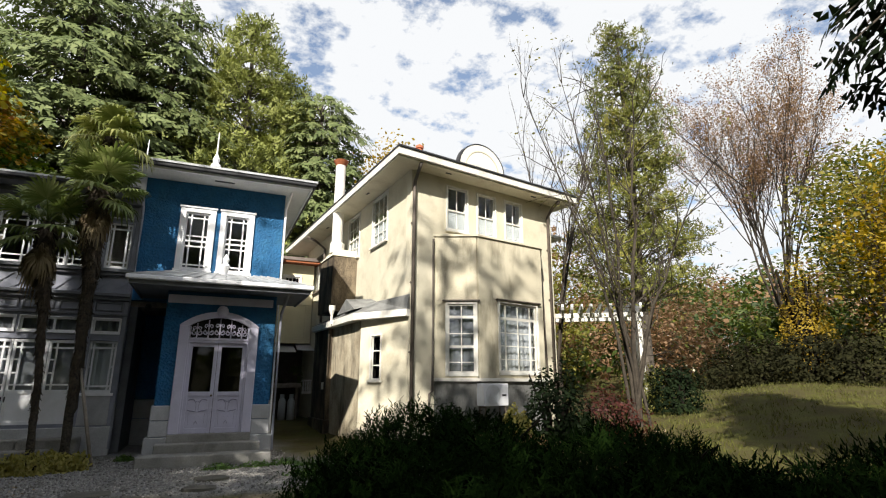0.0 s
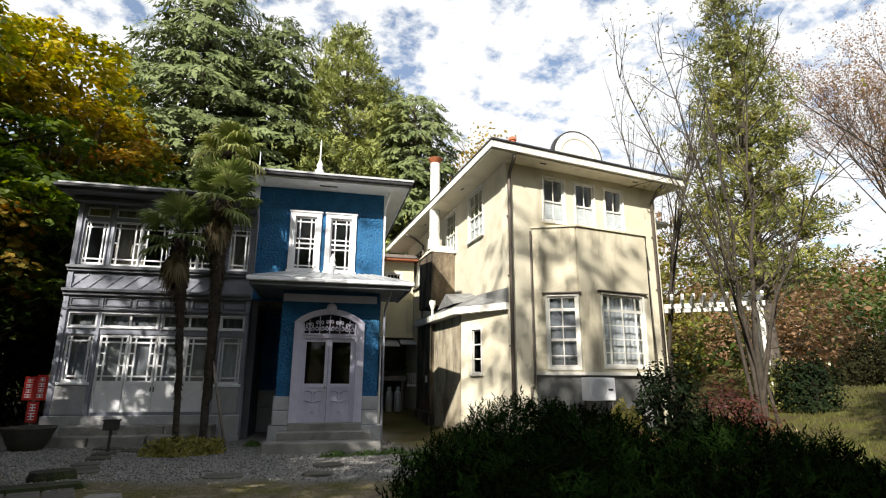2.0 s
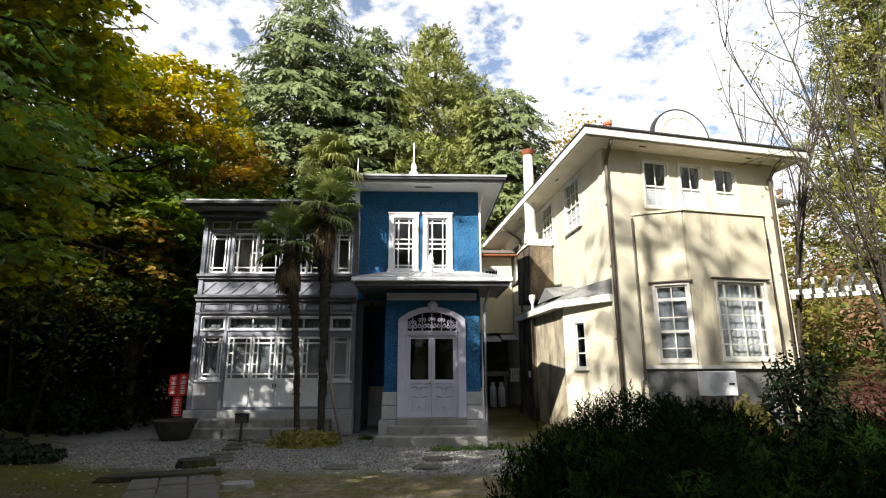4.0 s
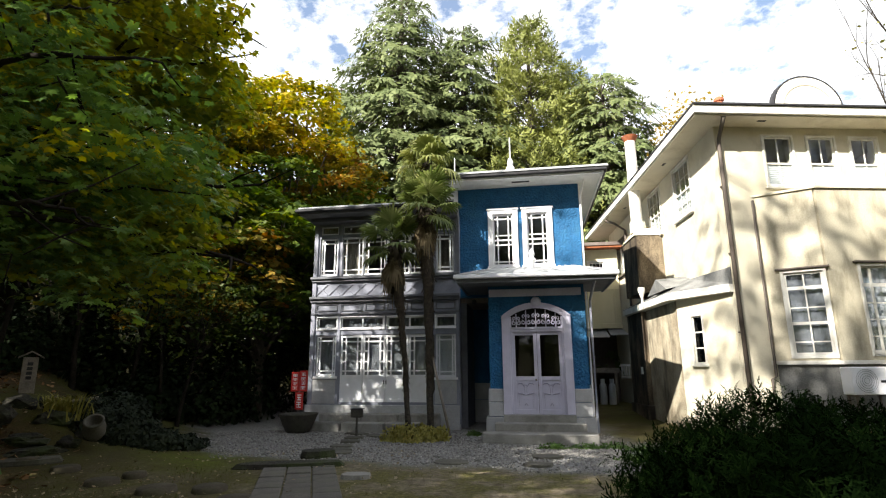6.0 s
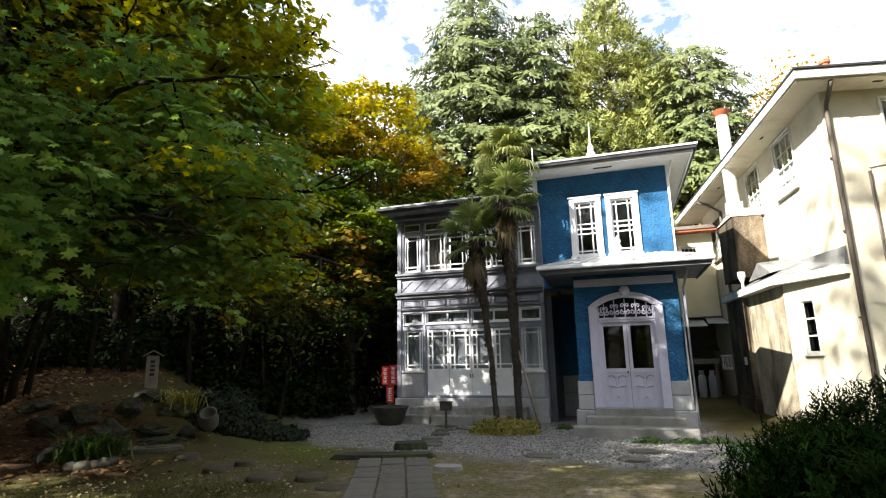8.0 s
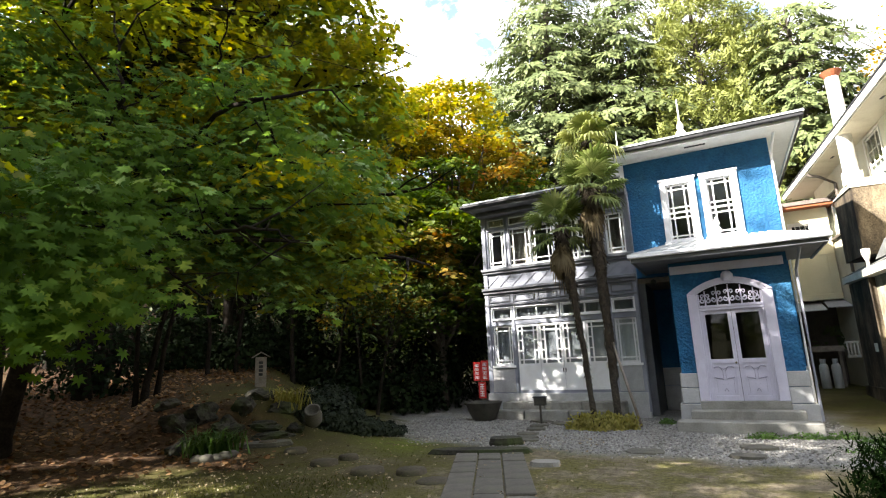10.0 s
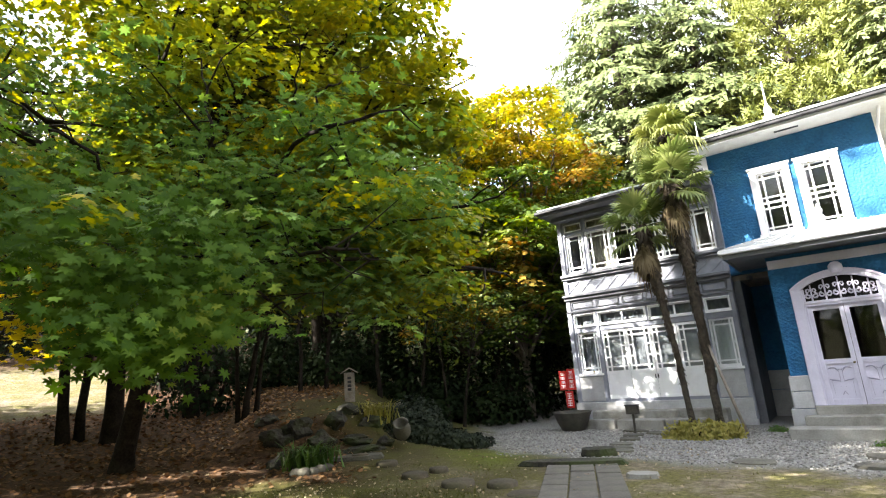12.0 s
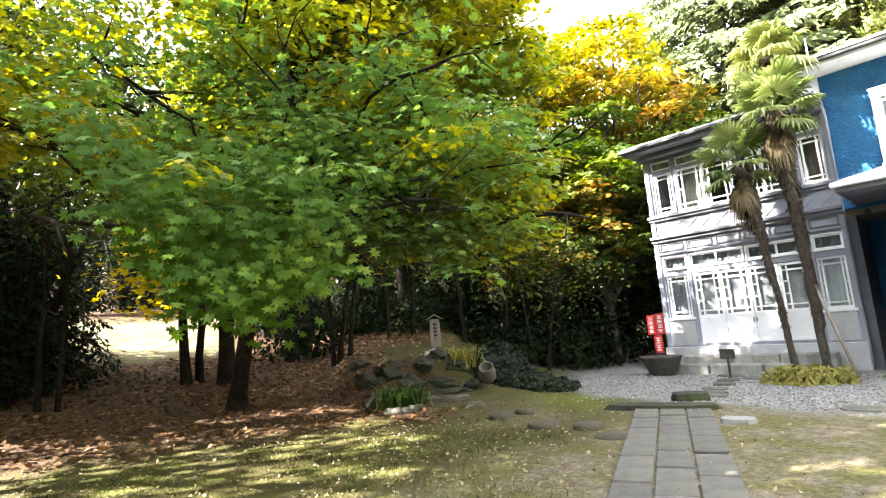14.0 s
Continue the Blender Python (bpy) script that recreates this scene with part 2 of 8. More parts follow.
M_IRON = material("old_iron", (0.03, 0.028, 0.024), (0.085, 0.075, 0.06), 6.0, 0.75, 0.4, 40, stain=(0.05, 0.06, 0.035), stain_amt=0.6)
M_WATER = material("still_water", (0.01, 0.014, 0.01), (0.015, 0.02, 0.012), 2.0, 0.06, 0.02, 5, spec=0.5)
M_GASGREY = material("grey_cylinder_paint", (0.36, 0.37, 0.38), (0.46, 0.47, 0.48), 3.0, 0.4, 0.05, 40)
M_BRASS = material("dark_brass", (0.10, 0.075, 0.035), (0.18, 0.14, 0.07), 8.0, 0.4, 0.05, 40, metal=0.8)
M_TILE_RED = material("red_clay", (0.38, 0.10, 0.05), (0.5, 0.16, 0.08), 6.0, 0.8, 0.2, 40)

L_MAPLE = leaf_material("maple_leaves", [(0.062, 0.102, 0.021), (0.125, 0.168, 0.029), (0.23, 0.245, 0.037), (0.37, 0.325, 0.042), (0.49, 0.385, 0.05)], trans=0.55, clump=0.5)
# next two: duller greens that hold the shade on the near and hanging leaves
L_MAPLE_NEAR = leaf_material("shade_side_maple_leaves", [(0.060, 0.120, 0.038), (0.100, 0.175, 0.048), (0.15, 0.235, 0.052), (0.24, 0.30, 0.052)], 0.42, trans=0.40, clump=0.5)
L_MAPLE_HANG = leaf_material("hanging_shade_maple_leaves", [(0.026, 0.058, 0.009), (0.050, 0.100, 0.014), (0.085, 0.150, 0.020), (0.190, 0.220, 0.028)], 0.6, trans=0.5, clump=0.6, spec=0.08)
L_YMAPLE = leaf_material("yellow_maple_leaves", [(0.30, 0.27, 0.015), (0.46, 0.36, 0.02), (0.52, 0.42, 0.03)], trans=0.5)
L_GOLD = leaf_material("gold_leaves", [(0.09, 0.12, 0.016), (0.22, 0.22, 0.02), (0.42, 0.33, 0.022), (0.52, 0.30, 0.02)], trans=0.45, clump=0.5)
L_ORANGE = leaf_material("autumn_leaves", [(0.06, 0.085, 0.016), (0.16, 0.15, 0.022), (0.34, 0.20, 0.026), (0.44, 0.14, 0.022)], trans=0.4, clump=0.7)
L_LEAFGREEN = leaf_material("turning_green_leaves", [(0.030, 0.060, 0.012), (0.060, 0.105, 0.016), (0.12, 0.165, 0.022), (0.24, 0.24, 0.028)], trans=0.45, clump=0.5)
L_WOOD = leaf_material("wood_leaves", [(0.016, 0.032, 0.010), (0.032, 0.056, 0.012), (0.075, 0.10, 0.016), (0.20, 0.18, 0.02)], trans=0.3, clump=0.2)
L_UNDER = leaf_material("undergrowth_leaves", [(0.007, 0.012, 0.006), (0.014, 0.022, 0.010), (0.034, 0.044, 0.018)], 0.75, trans=0.1, clump=1.5)
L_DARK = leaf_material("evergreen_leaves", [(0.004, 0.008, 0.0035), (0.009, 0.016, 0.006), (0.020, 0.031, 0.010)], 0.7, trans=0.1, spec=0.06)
L_CEDAR = leaf_material("cedar_needles", [(0.058, 0.082, 0.030), (0.112, 0.142, 0.050), (0.20, 0.225, 0.085)], 0.7, trans=0.15, clump=0.3)
L_SUGI = leaf_material("cypress_needles", [(0.10, 0.125, 0.03), (0.18, 0.20, 0.05), (0.25, 0.26, 0.07)], 0.7, trans=0.15, clump=0.3)
L_PINE = leaf_material("pine_needles", [(0.040, 0.058, 0.012), (0.12, 0.13, 0.024), (0.26, 0.23, 0.045)], 0.7, trans=0.12, clump=0.6)
L_PALM = leaf_material("palm_leaf", [(0.050, 0.080, 0.022), (0.14, 0.18, 0.052), (0.36, 0.38, 0.16)], 0.38, trans=0.30, clump=0.8)
# lighter copy of the palm leaf: sunlight on the tall crown put into colour
L_PALM_SUNLIT = leaf_material("sunlit_palm_leaf", [(0.09, 0.12, 0.03), (0.24, 0.26, 0.075), (0.50, 0.48, 0.20)], 0.42, trans=0.3, clump=0.8)
L_PALMDEAD = leaf_material("dry_palm_leaf", [(0.05, 0.036, 0.02), (0.15, 0.11, 0.06), (0.34, 0.28, 0.17)], 0.7, trans=0.2, clump=0.8)
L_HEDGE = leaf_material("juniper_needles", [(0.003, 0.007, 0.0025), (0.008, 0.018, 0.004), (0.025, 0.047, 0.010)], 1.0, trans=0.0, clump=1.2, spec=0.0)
L_BORDER = leaf_material("dark_border_leaves", [(0.010, 0.011, 0.005), (0.020, 0.020, 0.008), (0.040, 0.034, 0.014)], 0.8, trans=0.05, spec=0.05)
L_SPARSE = leaf_material("olive_leaves", [(0.085, 0.10, 0.022), (0.17, 0.165, 0.035), (0.30, 0.25, 0.05)], trans=0.35)
L_RUSSET = leaf_material("russet_leaves", [(0.14, 0.085, 0.045), (0.24, 0.145, 0.075), (0.33, 0.215, 0.125)], trans=0.35)
L_YELLOW = leaf_material("yellow_shrub_leaves", [(0.15, 0.11, 0.015), (0.33, 0.23, 0.024), (0.47, 0.34, 0.04)], trans=0.4)
L_RED = leaf_material("red_bush_leaves", [(0.03, 0.010, 0.009), (0.07, 0.018, 0.013), (0.11, 0.03, 0.018)], trans=0.25)
L_LIME = leaf_material("yellow_green_leaves", [(0.13, 0.13, 0.035), (0.30, 0.27, 0.07), (0.50, 0.42, 0.15)], trans=0.35)
L_GRASSY = leaf_material("strap_leaves", [(0.04, 0.09, 0.02), (0.08, 0.15, 0.03), (0.13, 0.20, 0.05)], trans=0.3)
L_LITTER = leaf_material("fallen_leaves", [(0.045, 0.022, 0.012), (0.125, 0.060, 0.025), (0.24, 0.130, 0.055), (0.44, 0.30, 0.17)], 0.8, trans=0.1)
L_PALELITTER = leaf_material("pale_fallen_leaves", [(0.16, 0.11, 0.06), (0.30, 0.23, 0.14), (0.46, 0.40, 0.29)], 0.8, trans=0.1)
L_GRASS = leaf_material("grass_blades", [(0.058, 0.060, 0.015), (0.095, 0.098, 0.021), (0.15, 0.14, 0.036)], 0.7, trans=0.25)
L_PEBBLE = material("gravel_stone", (0.17, 0.160, 0.146), (0.32, 0.302, 0.280), 4.0, 0.9, 0.3, 40, island_var=0.5)

# ---------- building helpers ----------
rng = np.random.default_rng(7)
RND = random.Random(11)


def part(name, bm, mat, parent=None, label="", m=None, smooth=False):
    """Links a bmesh as one mesh object under a thing or under a part."""
    if m is not None:
        bm.transform(m)
    me = bpy.data.meshes.new(name)
    bmesh.ops.recalc_face_normals(bm, faces=bm.faces)
    bm.to_mesh(me)
    bm.free()
    me.materials.append(mat)
    if smooth:
        me.shade_smooth()
    ob = new(name, me)
    ob.parent = parent
    if label:
        ob["label"] = label
    return ob


def part_np(name, verts, faces, mat, parent=None, label="", smooth=False):
    """The same from arrays: verts (n, 3), faces (m, 3 or 4)."""
    verts = np.asarray(verts, dtype=np.float32)
    faces = np.asarray(faces, dtype=np.int32)
    me = bpy.data.meshes.new(name)
    k = faces.shape[1]
    me.vertices.add(len(verts)); me.vertices.foreach_set("co", verts.ravel())
    me.loops.add(faces.size); me.loops.foreach_set("vertex_index", faces.ravel())
    me.polygons.add(len(faces)); me.polygons.foreach_set("loop_start", np.arange(0, faces.size, k, dtype=np.int32))
    me.update(calc_edges=True)
    me.materials.append(mat)
    if smooth:
        me.shade_smooth()
    ob = new(name, me)
    ob.parent = parent
    if label:
        ob["label"] = label
    return ob


def thing(name, loc, label, category, group="", kind="", rz=0.0):
    e = new(name)
    e.matrix_world = pose(*loc, 0, 0, rz)
    e.empty_display_size = 0.3
    return tagged(e, label, category, group, kind)


def box(bm, x0, x1, y0, y1, z0, z1, c=0.0, m=None):
    vs = [bm.verts.new((x, y, z)) for x in (x0, x1) for y in (y0, y1) for z in (z0, z1)]
    fs = [bm.faces.new([vs[i] for i in f]) for f in ((0, 1, 3, 2), (4, 6, 7, 5), (0, 4, 5, 1), (2, 3, 7, 6), (0, 2, 6, 4), (1, 5, 7, 3))]
    if c:
        es = list({e for f in fs for e in f.edges})
        r = bmesh.ops.bevel(bm, geom=es, offset=c, segments=1, affect="EDGES", profile=0.5)
        vs = list({v for f in r["faces"] for v in f.verts} | {v for v in vs if v.is_valid})
    if m is not None:
        for v in vs:
            v.co = m @ v.co
    return vs


def boxes(*bs, c=0.0):
    bm = bmesh.new()
    for b in bs:
        box(bm, *b, c=c)
    return bm


def prism(bm, pts, z0, z1, top=None):
    """Upright prism over the plan points; top: plan points of the upper face, where it tapers."""
    top = top or pts
    a = [bm.verts.new((*p, z0)) for p in pts]
    b = [bm.verts.new((*p, z1)) for p in top]
    n = len(pts)
    bm.faces.new(a); bm.faces.new(b)
    for i in range(n):
        bm.faces.new((a[i], a[(i + 1) % n], b[(i + 1) % n], b[i]))


def tube(bm, pts, radii, seg=8, cap=True):
    """Tapered tube through the points."""
    rings = []
    pts = [Vector(p) for p in pts]
    for i, p in enumerate(pts):
        d = (pts[min(i + 1, len(pts) - 1)] - pts[max(i - 1, 0)]).normalized()
        s = d.cross(Vector((0, 0, 1)))
        if s.length < 1e-3:
            s = Vector((1, 0, 0))
        s.normalize()
        u = s.cross(d)
        r = radii[i] if hasattr(radii, "__len__") else radii
        rings.append([bm.verts.new(p + (s * math.cos(a) + u * math.sin(a)) * r) for a in (2 * math.pi * k / seg for k in range(seg))])
    for a, b in zip(rings, rings[1:]):
        for k in range(seg):
            bm.faces.new((a[k], a[(k + 1) % seg], b[(k + 1) % seg], b[k]))
    if cap:
        bm.faces.new(rings[0]); bm.faces.new(rings[-1])


def lathe(bm, prof, centre=(0, 0, 0), seg=16):
    """Turned form: profile of (radius, height)."""
    cx, cy, cz = centre
    rings = [[bm.verts.new((cx + r * math.cos(2 * math.pi * k / seg), cy + r * math.sin(2 * math.pi * k / seg), cz + z)) for k in range(seg)] for r, z in prof]
    for a, b in zip(rings, rings[1:]):
        for k in range(seg):
            bm.faces.new((a[k], a[(k + 1) % seg], b[(k + 1) % seg], b[k]))
    bm.faces.new(rings[0]); bm.faces.new(rings[-1])


def wall_mesh(x0, x1, z0, z1, holes, t=0.22):
    """Wall in the frame x along, y inwards, z up, with its openings cut through."""
    xs = sorted({x0, x1, *[h[0] for h in holes], *[h[1] for h in holes]})
    zs = sorted({z0, z1, *[h[2] for h in holes], *[h[3] for h in holes]})
    xs = [x for x in xs if x0 <= x <= x1]
    zs = [z for z in zs if z0 <= z <= z1]
    bm = bmesh.new()
    vf = {(i, j, k): bm.verts.new((x, k * t, z)) for i, x in enumerate(xs) for j, z in enumerate(zs) for k in (0, 1)}

    def solid(i, j):
        if not (0 <= i < len(xs) - 1 and 0 <= j < len(zs) - 1):
            return False
        cx, cz = (xs[i] + xs[i + 1]) / 2, (zs[j] + zs[j + 1]) / 2
        return not any(a < cx < b and c < cz < d for a, b, c, d in holes)
    for i in range(len(xs) - 1):
        for j in range(len(zs) - 1):
            if not solid(i, j):
                continue
            for k in (0, 1):
                bm.faces.new([vf[i, j, k], vf[i + 1, j, k], vf[i + 1, j + 1, k], vf[i, j + 1, k]])
            if not solid(i - 1, j):
                bm.faces.new([vf[i, j, 0], vf[i, j + 1, 0], vf[i, j + 1, 1], vf[i, j, 1]])
            if not solid(i + 1, j):
                bm.faces.new([vf[i + 1, j, 0], vf[i + 1, j + 1, 0], vf[i + 1, j + 1, 1], vf[i + 1, j, 1]])
            if not solid(i, j - 1):
                bm.faces.new([vf[i, j, 0], vf[i + 1, j, 0], vf[i + 1, j, 1], vf[i, j, 1]])
            if not solid(i, j + 1):
                bm.faces.new([vf[i, j + 1, 0], vf[i + 1, j + 1, 0], vf[i + 1, j + 1, 1], vf[i, j + 1, 1]])
    loose = [v for v in bm.verts if not v.link_faces]
    bmesh.ops.delete(bm, geom=loose, context="VERTS")
    return bm


def hip_roof(bm, x0, x1, y0, y1, z, pitch, t=0.10):
    """Low hipped roof with a thickness, over the rectangle of its eaves."""
    w, d = x1 - x0, y1 - y0
    h = min(w, d) / 2
    if w < d:
        a, b = ((x0 + x1) / 2, y0 + h), ((x0 + x1) / 2, y1 - h)
    else:
        a, b = (x0 + h, (y0 + y1) / 2), (x1 - h, (y0 + y1) / 2)
    zr = z + h * math.tan(radians(pitch))
    lo = [bm.verts.new((x, y, z)) for x, y in ((x0, y0), (x1, y0), (x1, y1), (x0, y1))]
    up = [bm.verts.new((v.co.x, v.co.y, z + t)) for v in lo]
    ra, rb = bm.verts.new((*a, zr + t)), bm.verts.new((*b, zr + t))
    bm.faces.new(lo)
    for i in range(4):
        bm.faces.new((lo[i], lo[(i + 1) % 4], up[(i + 1) % 4], up[i]))
    if w < d:
        bm.faces.new((up[0], up[1], ra)); bm.faces.new((up[1], up[2], rb, ra)); bm.faces.new((up[2], up[3], rb)); bm.faces.new((up[3], up[0], ra, rb))
    else:
        bm.faces.new((up[0], up[1], rb, ra)); bm.faces.new((up[1], up[2], rb)); bm.faces.new((up[2], up[3], ra, rb)); bm.faces.new((up[3], up[0], ra))
    return zr + t


def window(parent, m, x0, x1, z0, z1, frame=0.08, sash=0.045, cols=(), rows=(), mid=None, proud=0.04, depth=0.07, mat=None, sill=True,
           glass=None, behind=None, behind_gap=0.12, bar=0.022, name="window", label="", sill_out=0.07, bars=(), frame_mat=None):
    """One window in the wall frame m: frame > sash bars, pane, sill. cols and rows: bars at these shares; bars: short ones (x0, x1, z0, z1) in shares."""
    mat = mat or M_WHITE
    fx0, fx1, fz0, fz1 = x0 - frame, x1 + frame, z0 - (0 if sill else frame), z1 + frame
    w = part(name, boxes((fx0, x0, -proud, depth, fz0, fz1), (x1, fx1, -proud, depth, fz0, fz1), (x0, x1, -proud, depth, z1, fz1),
                         *(() if sill else ((x0, x1, -proud, depth, fz0, z0),)), c=0.006), frame_mat or mat, parent, label, m)
    iw, ih = x1 - x0, z1 - z0
    bm = bmesh.new()
    s = sash
    for b in ((x0, x0 + s, z0, z1), (x1 - s, x1, z0, z1), (x0 + s, x1 - s, z1 - s, z1), (x0 + s, x1 - s, z0, z0 + s * 1.4)):
        box(bm, b[0], b[1], depth - 0.055, depth - 0.012, b[2], b[3])
    if mid:
        zm = z0 + ih * mid
        box(bm, x0 + s, x1 - s, depth - 0.06, depth - 0.008, zm - s / 2, zm + s / 2)
    for c in cols:
        xc = x0 + iw * c
        box(bm, xc - bar / 2, xc + bar / 2, depth - 0.047, depth - 0.017, z0 + s, z1 - s)
    for r in rows:
        zr = z0 + ih * r
        box(bm, x0 + s, x1 - s, depth - 0.044, depth - 0.02, zr - bar / 2, zr + bar / 2)
    for a, b, c, d in bars:
        box(bm, x0 + iw * a, x0 + iw * b, depth - 0.042, depth - 0.021, z0 + ih * c, z0 + ih * d)
    part("sash", bm, mat, w, "", m)
    pane = part("pane", boxes((x0 + 0.01, x1 - 0.01, depth - 0.034, depth - 0.028, z0 + 0.01, z1 - 0.01)), glass or M_GLASS, w, "", m)
    pane.visible_shadow = False
    if sill:
        part("sill", boxes((fx0 - 0.03, fx1 + 0.03, -proud - sill_out, depth, z0 - 0.07, z0), c=0.008), mat, w, "", m)
    if behind:
        bm = bmesh.new()
        n = max(6, int(iw / 0.05))
        pr = None
        for i in range(n + 1):
            x = x0 - 0.05 + (iw + 0.1) * i / n
            y = depth + behind_gap + 0.015 * math.sin(i * 1.9)
            q = (bm.verts.new((x, y, z0 - 0.05)), bm.verts.new((x, y, z1 + 0.05)))
            if pr:
                bm.faces.new((pr[0], q[0], q[1], pr[1]))
            pr = q
        part("curtain", bm, behind, w, "", m)
    return w


def gz(x, y):
    """Height of the ground."""
    r = math.hypot(x, y)
    az = math.degrees(math.atan2(-x, y))

    def st(a, b, v):
        v = min(1, max(0, (v - a) / (b - a)))
        return v * v * (3 - 2 * v)
    left = st(30, 46, az) * (1 - st(125, 160, az))
    z = (-0.15 * st(9.0, 12.5, y) + 0.21 * st(18, 21, y)) * (1 - left) * (1 - st(3.4, 5.0, x)) + 0.06 * st(8.0, 12.5, y) * st(3.4, 5.0, x)
    z += left * 0.105 * max(0.0, min(r, 40) - 9.6) + 0.13 * st(61, 66, az) * (1 - st(84, 95, az)) * max(0.0, min(r, 32) - 22)
    z += st(41, 46, az) * (1 - st(54, 60, az)) * 0.55 * st(11.6, 12.8, r)
    z += 0.25 * st(8, 14, x) * st(10, 15, y)
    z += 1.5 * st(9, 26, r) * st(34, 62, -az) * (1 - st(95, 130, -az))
    z += 9 * st(55, 150, r) + left * 16 * st(40, 95, r) + 7 * st(48, 100, r) * st(22, 36, -az) * (1 - st(95, 130, -az))
    return z + 0.03 * noise.noise(Vector((x * 0.5, y * 0.5, 0)))

# ---------- ground ----------
def smooth(a, b, v):
    v = np.clip((v - a) / (b - a), 0, 1)
    return v * v * (3 - 2 * v)


def ground_masks(x, y):
    """Shares of fallen leaves, gravel, bare earth and lawn at a place."""
    wob = np.array([noise.noise(Vector((a * 0.7, b * 0.7, 3.0))) + 0.5 * noise.noise(Vector((a * 2.1, b * 2.1, 9.0))) for a, b in zip(x, y)])
    r, az = np.hypot(x, y), np.degrees(np.arctan2(-x, y))
    litter = smooth(43, 50, az + 4 * wob) * smooth(9.2, 10.6, r + 0.7 * wob) * (1 - smooth(120, 150, az))
    gravel = smooth(9.0, 10.0, y + 0.5 * wob + 0.12 * (x + 3)) * (1 - smooth(31, 35, az + 3 * wob)) * (1 - smooth(4.0, 5.0, x + 0.5 * wob)) * (1 - smooth(30, 34, y)) * (1 - smooth(1.4, 2.2, x + 0.4 * wob) * smooth(12.6, 14.0, y + 0.5 * wob))
    earth = smooth(-6.0, -3.0, x + wob) * (1 - smooth(1.0, 3.5, x + wob)) * smooth(-6, -2, y) * (1 - gravel)
    earth = np.maximum(earth, 0.8 * np.exp(-((az - 38.5) / 8.0) ** 2 - ((r - 9.2 + 0.8 * wob) / 1.5) ** 2))
    # clearing: paler earth replaces litter and brightens the sunlit patch on the slope
    clearing = smooth(66, 69, az + wob) * (1 - smooth(81, 84, az + wob)) * smooth(20.5, 22, r + wob) * (1 - smooth(29, 31, r))
    terrace = smooth(42, 45, az + wob) * (1 - smooth(51, 55, az + wob)) * smooth(12.4, 13.4, r + wob) * (1 - smooth(15.5, 17, r + wob))
    moss = np.exp(-((az - 32.5 + 1.5 * wob) / 3.6) ** 2 - ((r - 11.2 + 0.4 * wob) / 1.3) ** 2)
    moss += 0.4 * smooth(0.05, 0.45, wob) * smooth(36, 44, az) * (1 - smooth(8.6, 9.8, r))
    return litter * (1 - clearing) * (1 - 0.85 * terrace), gravel, np.maximum(earth, clearing), np.clip(moss, 0, 1)


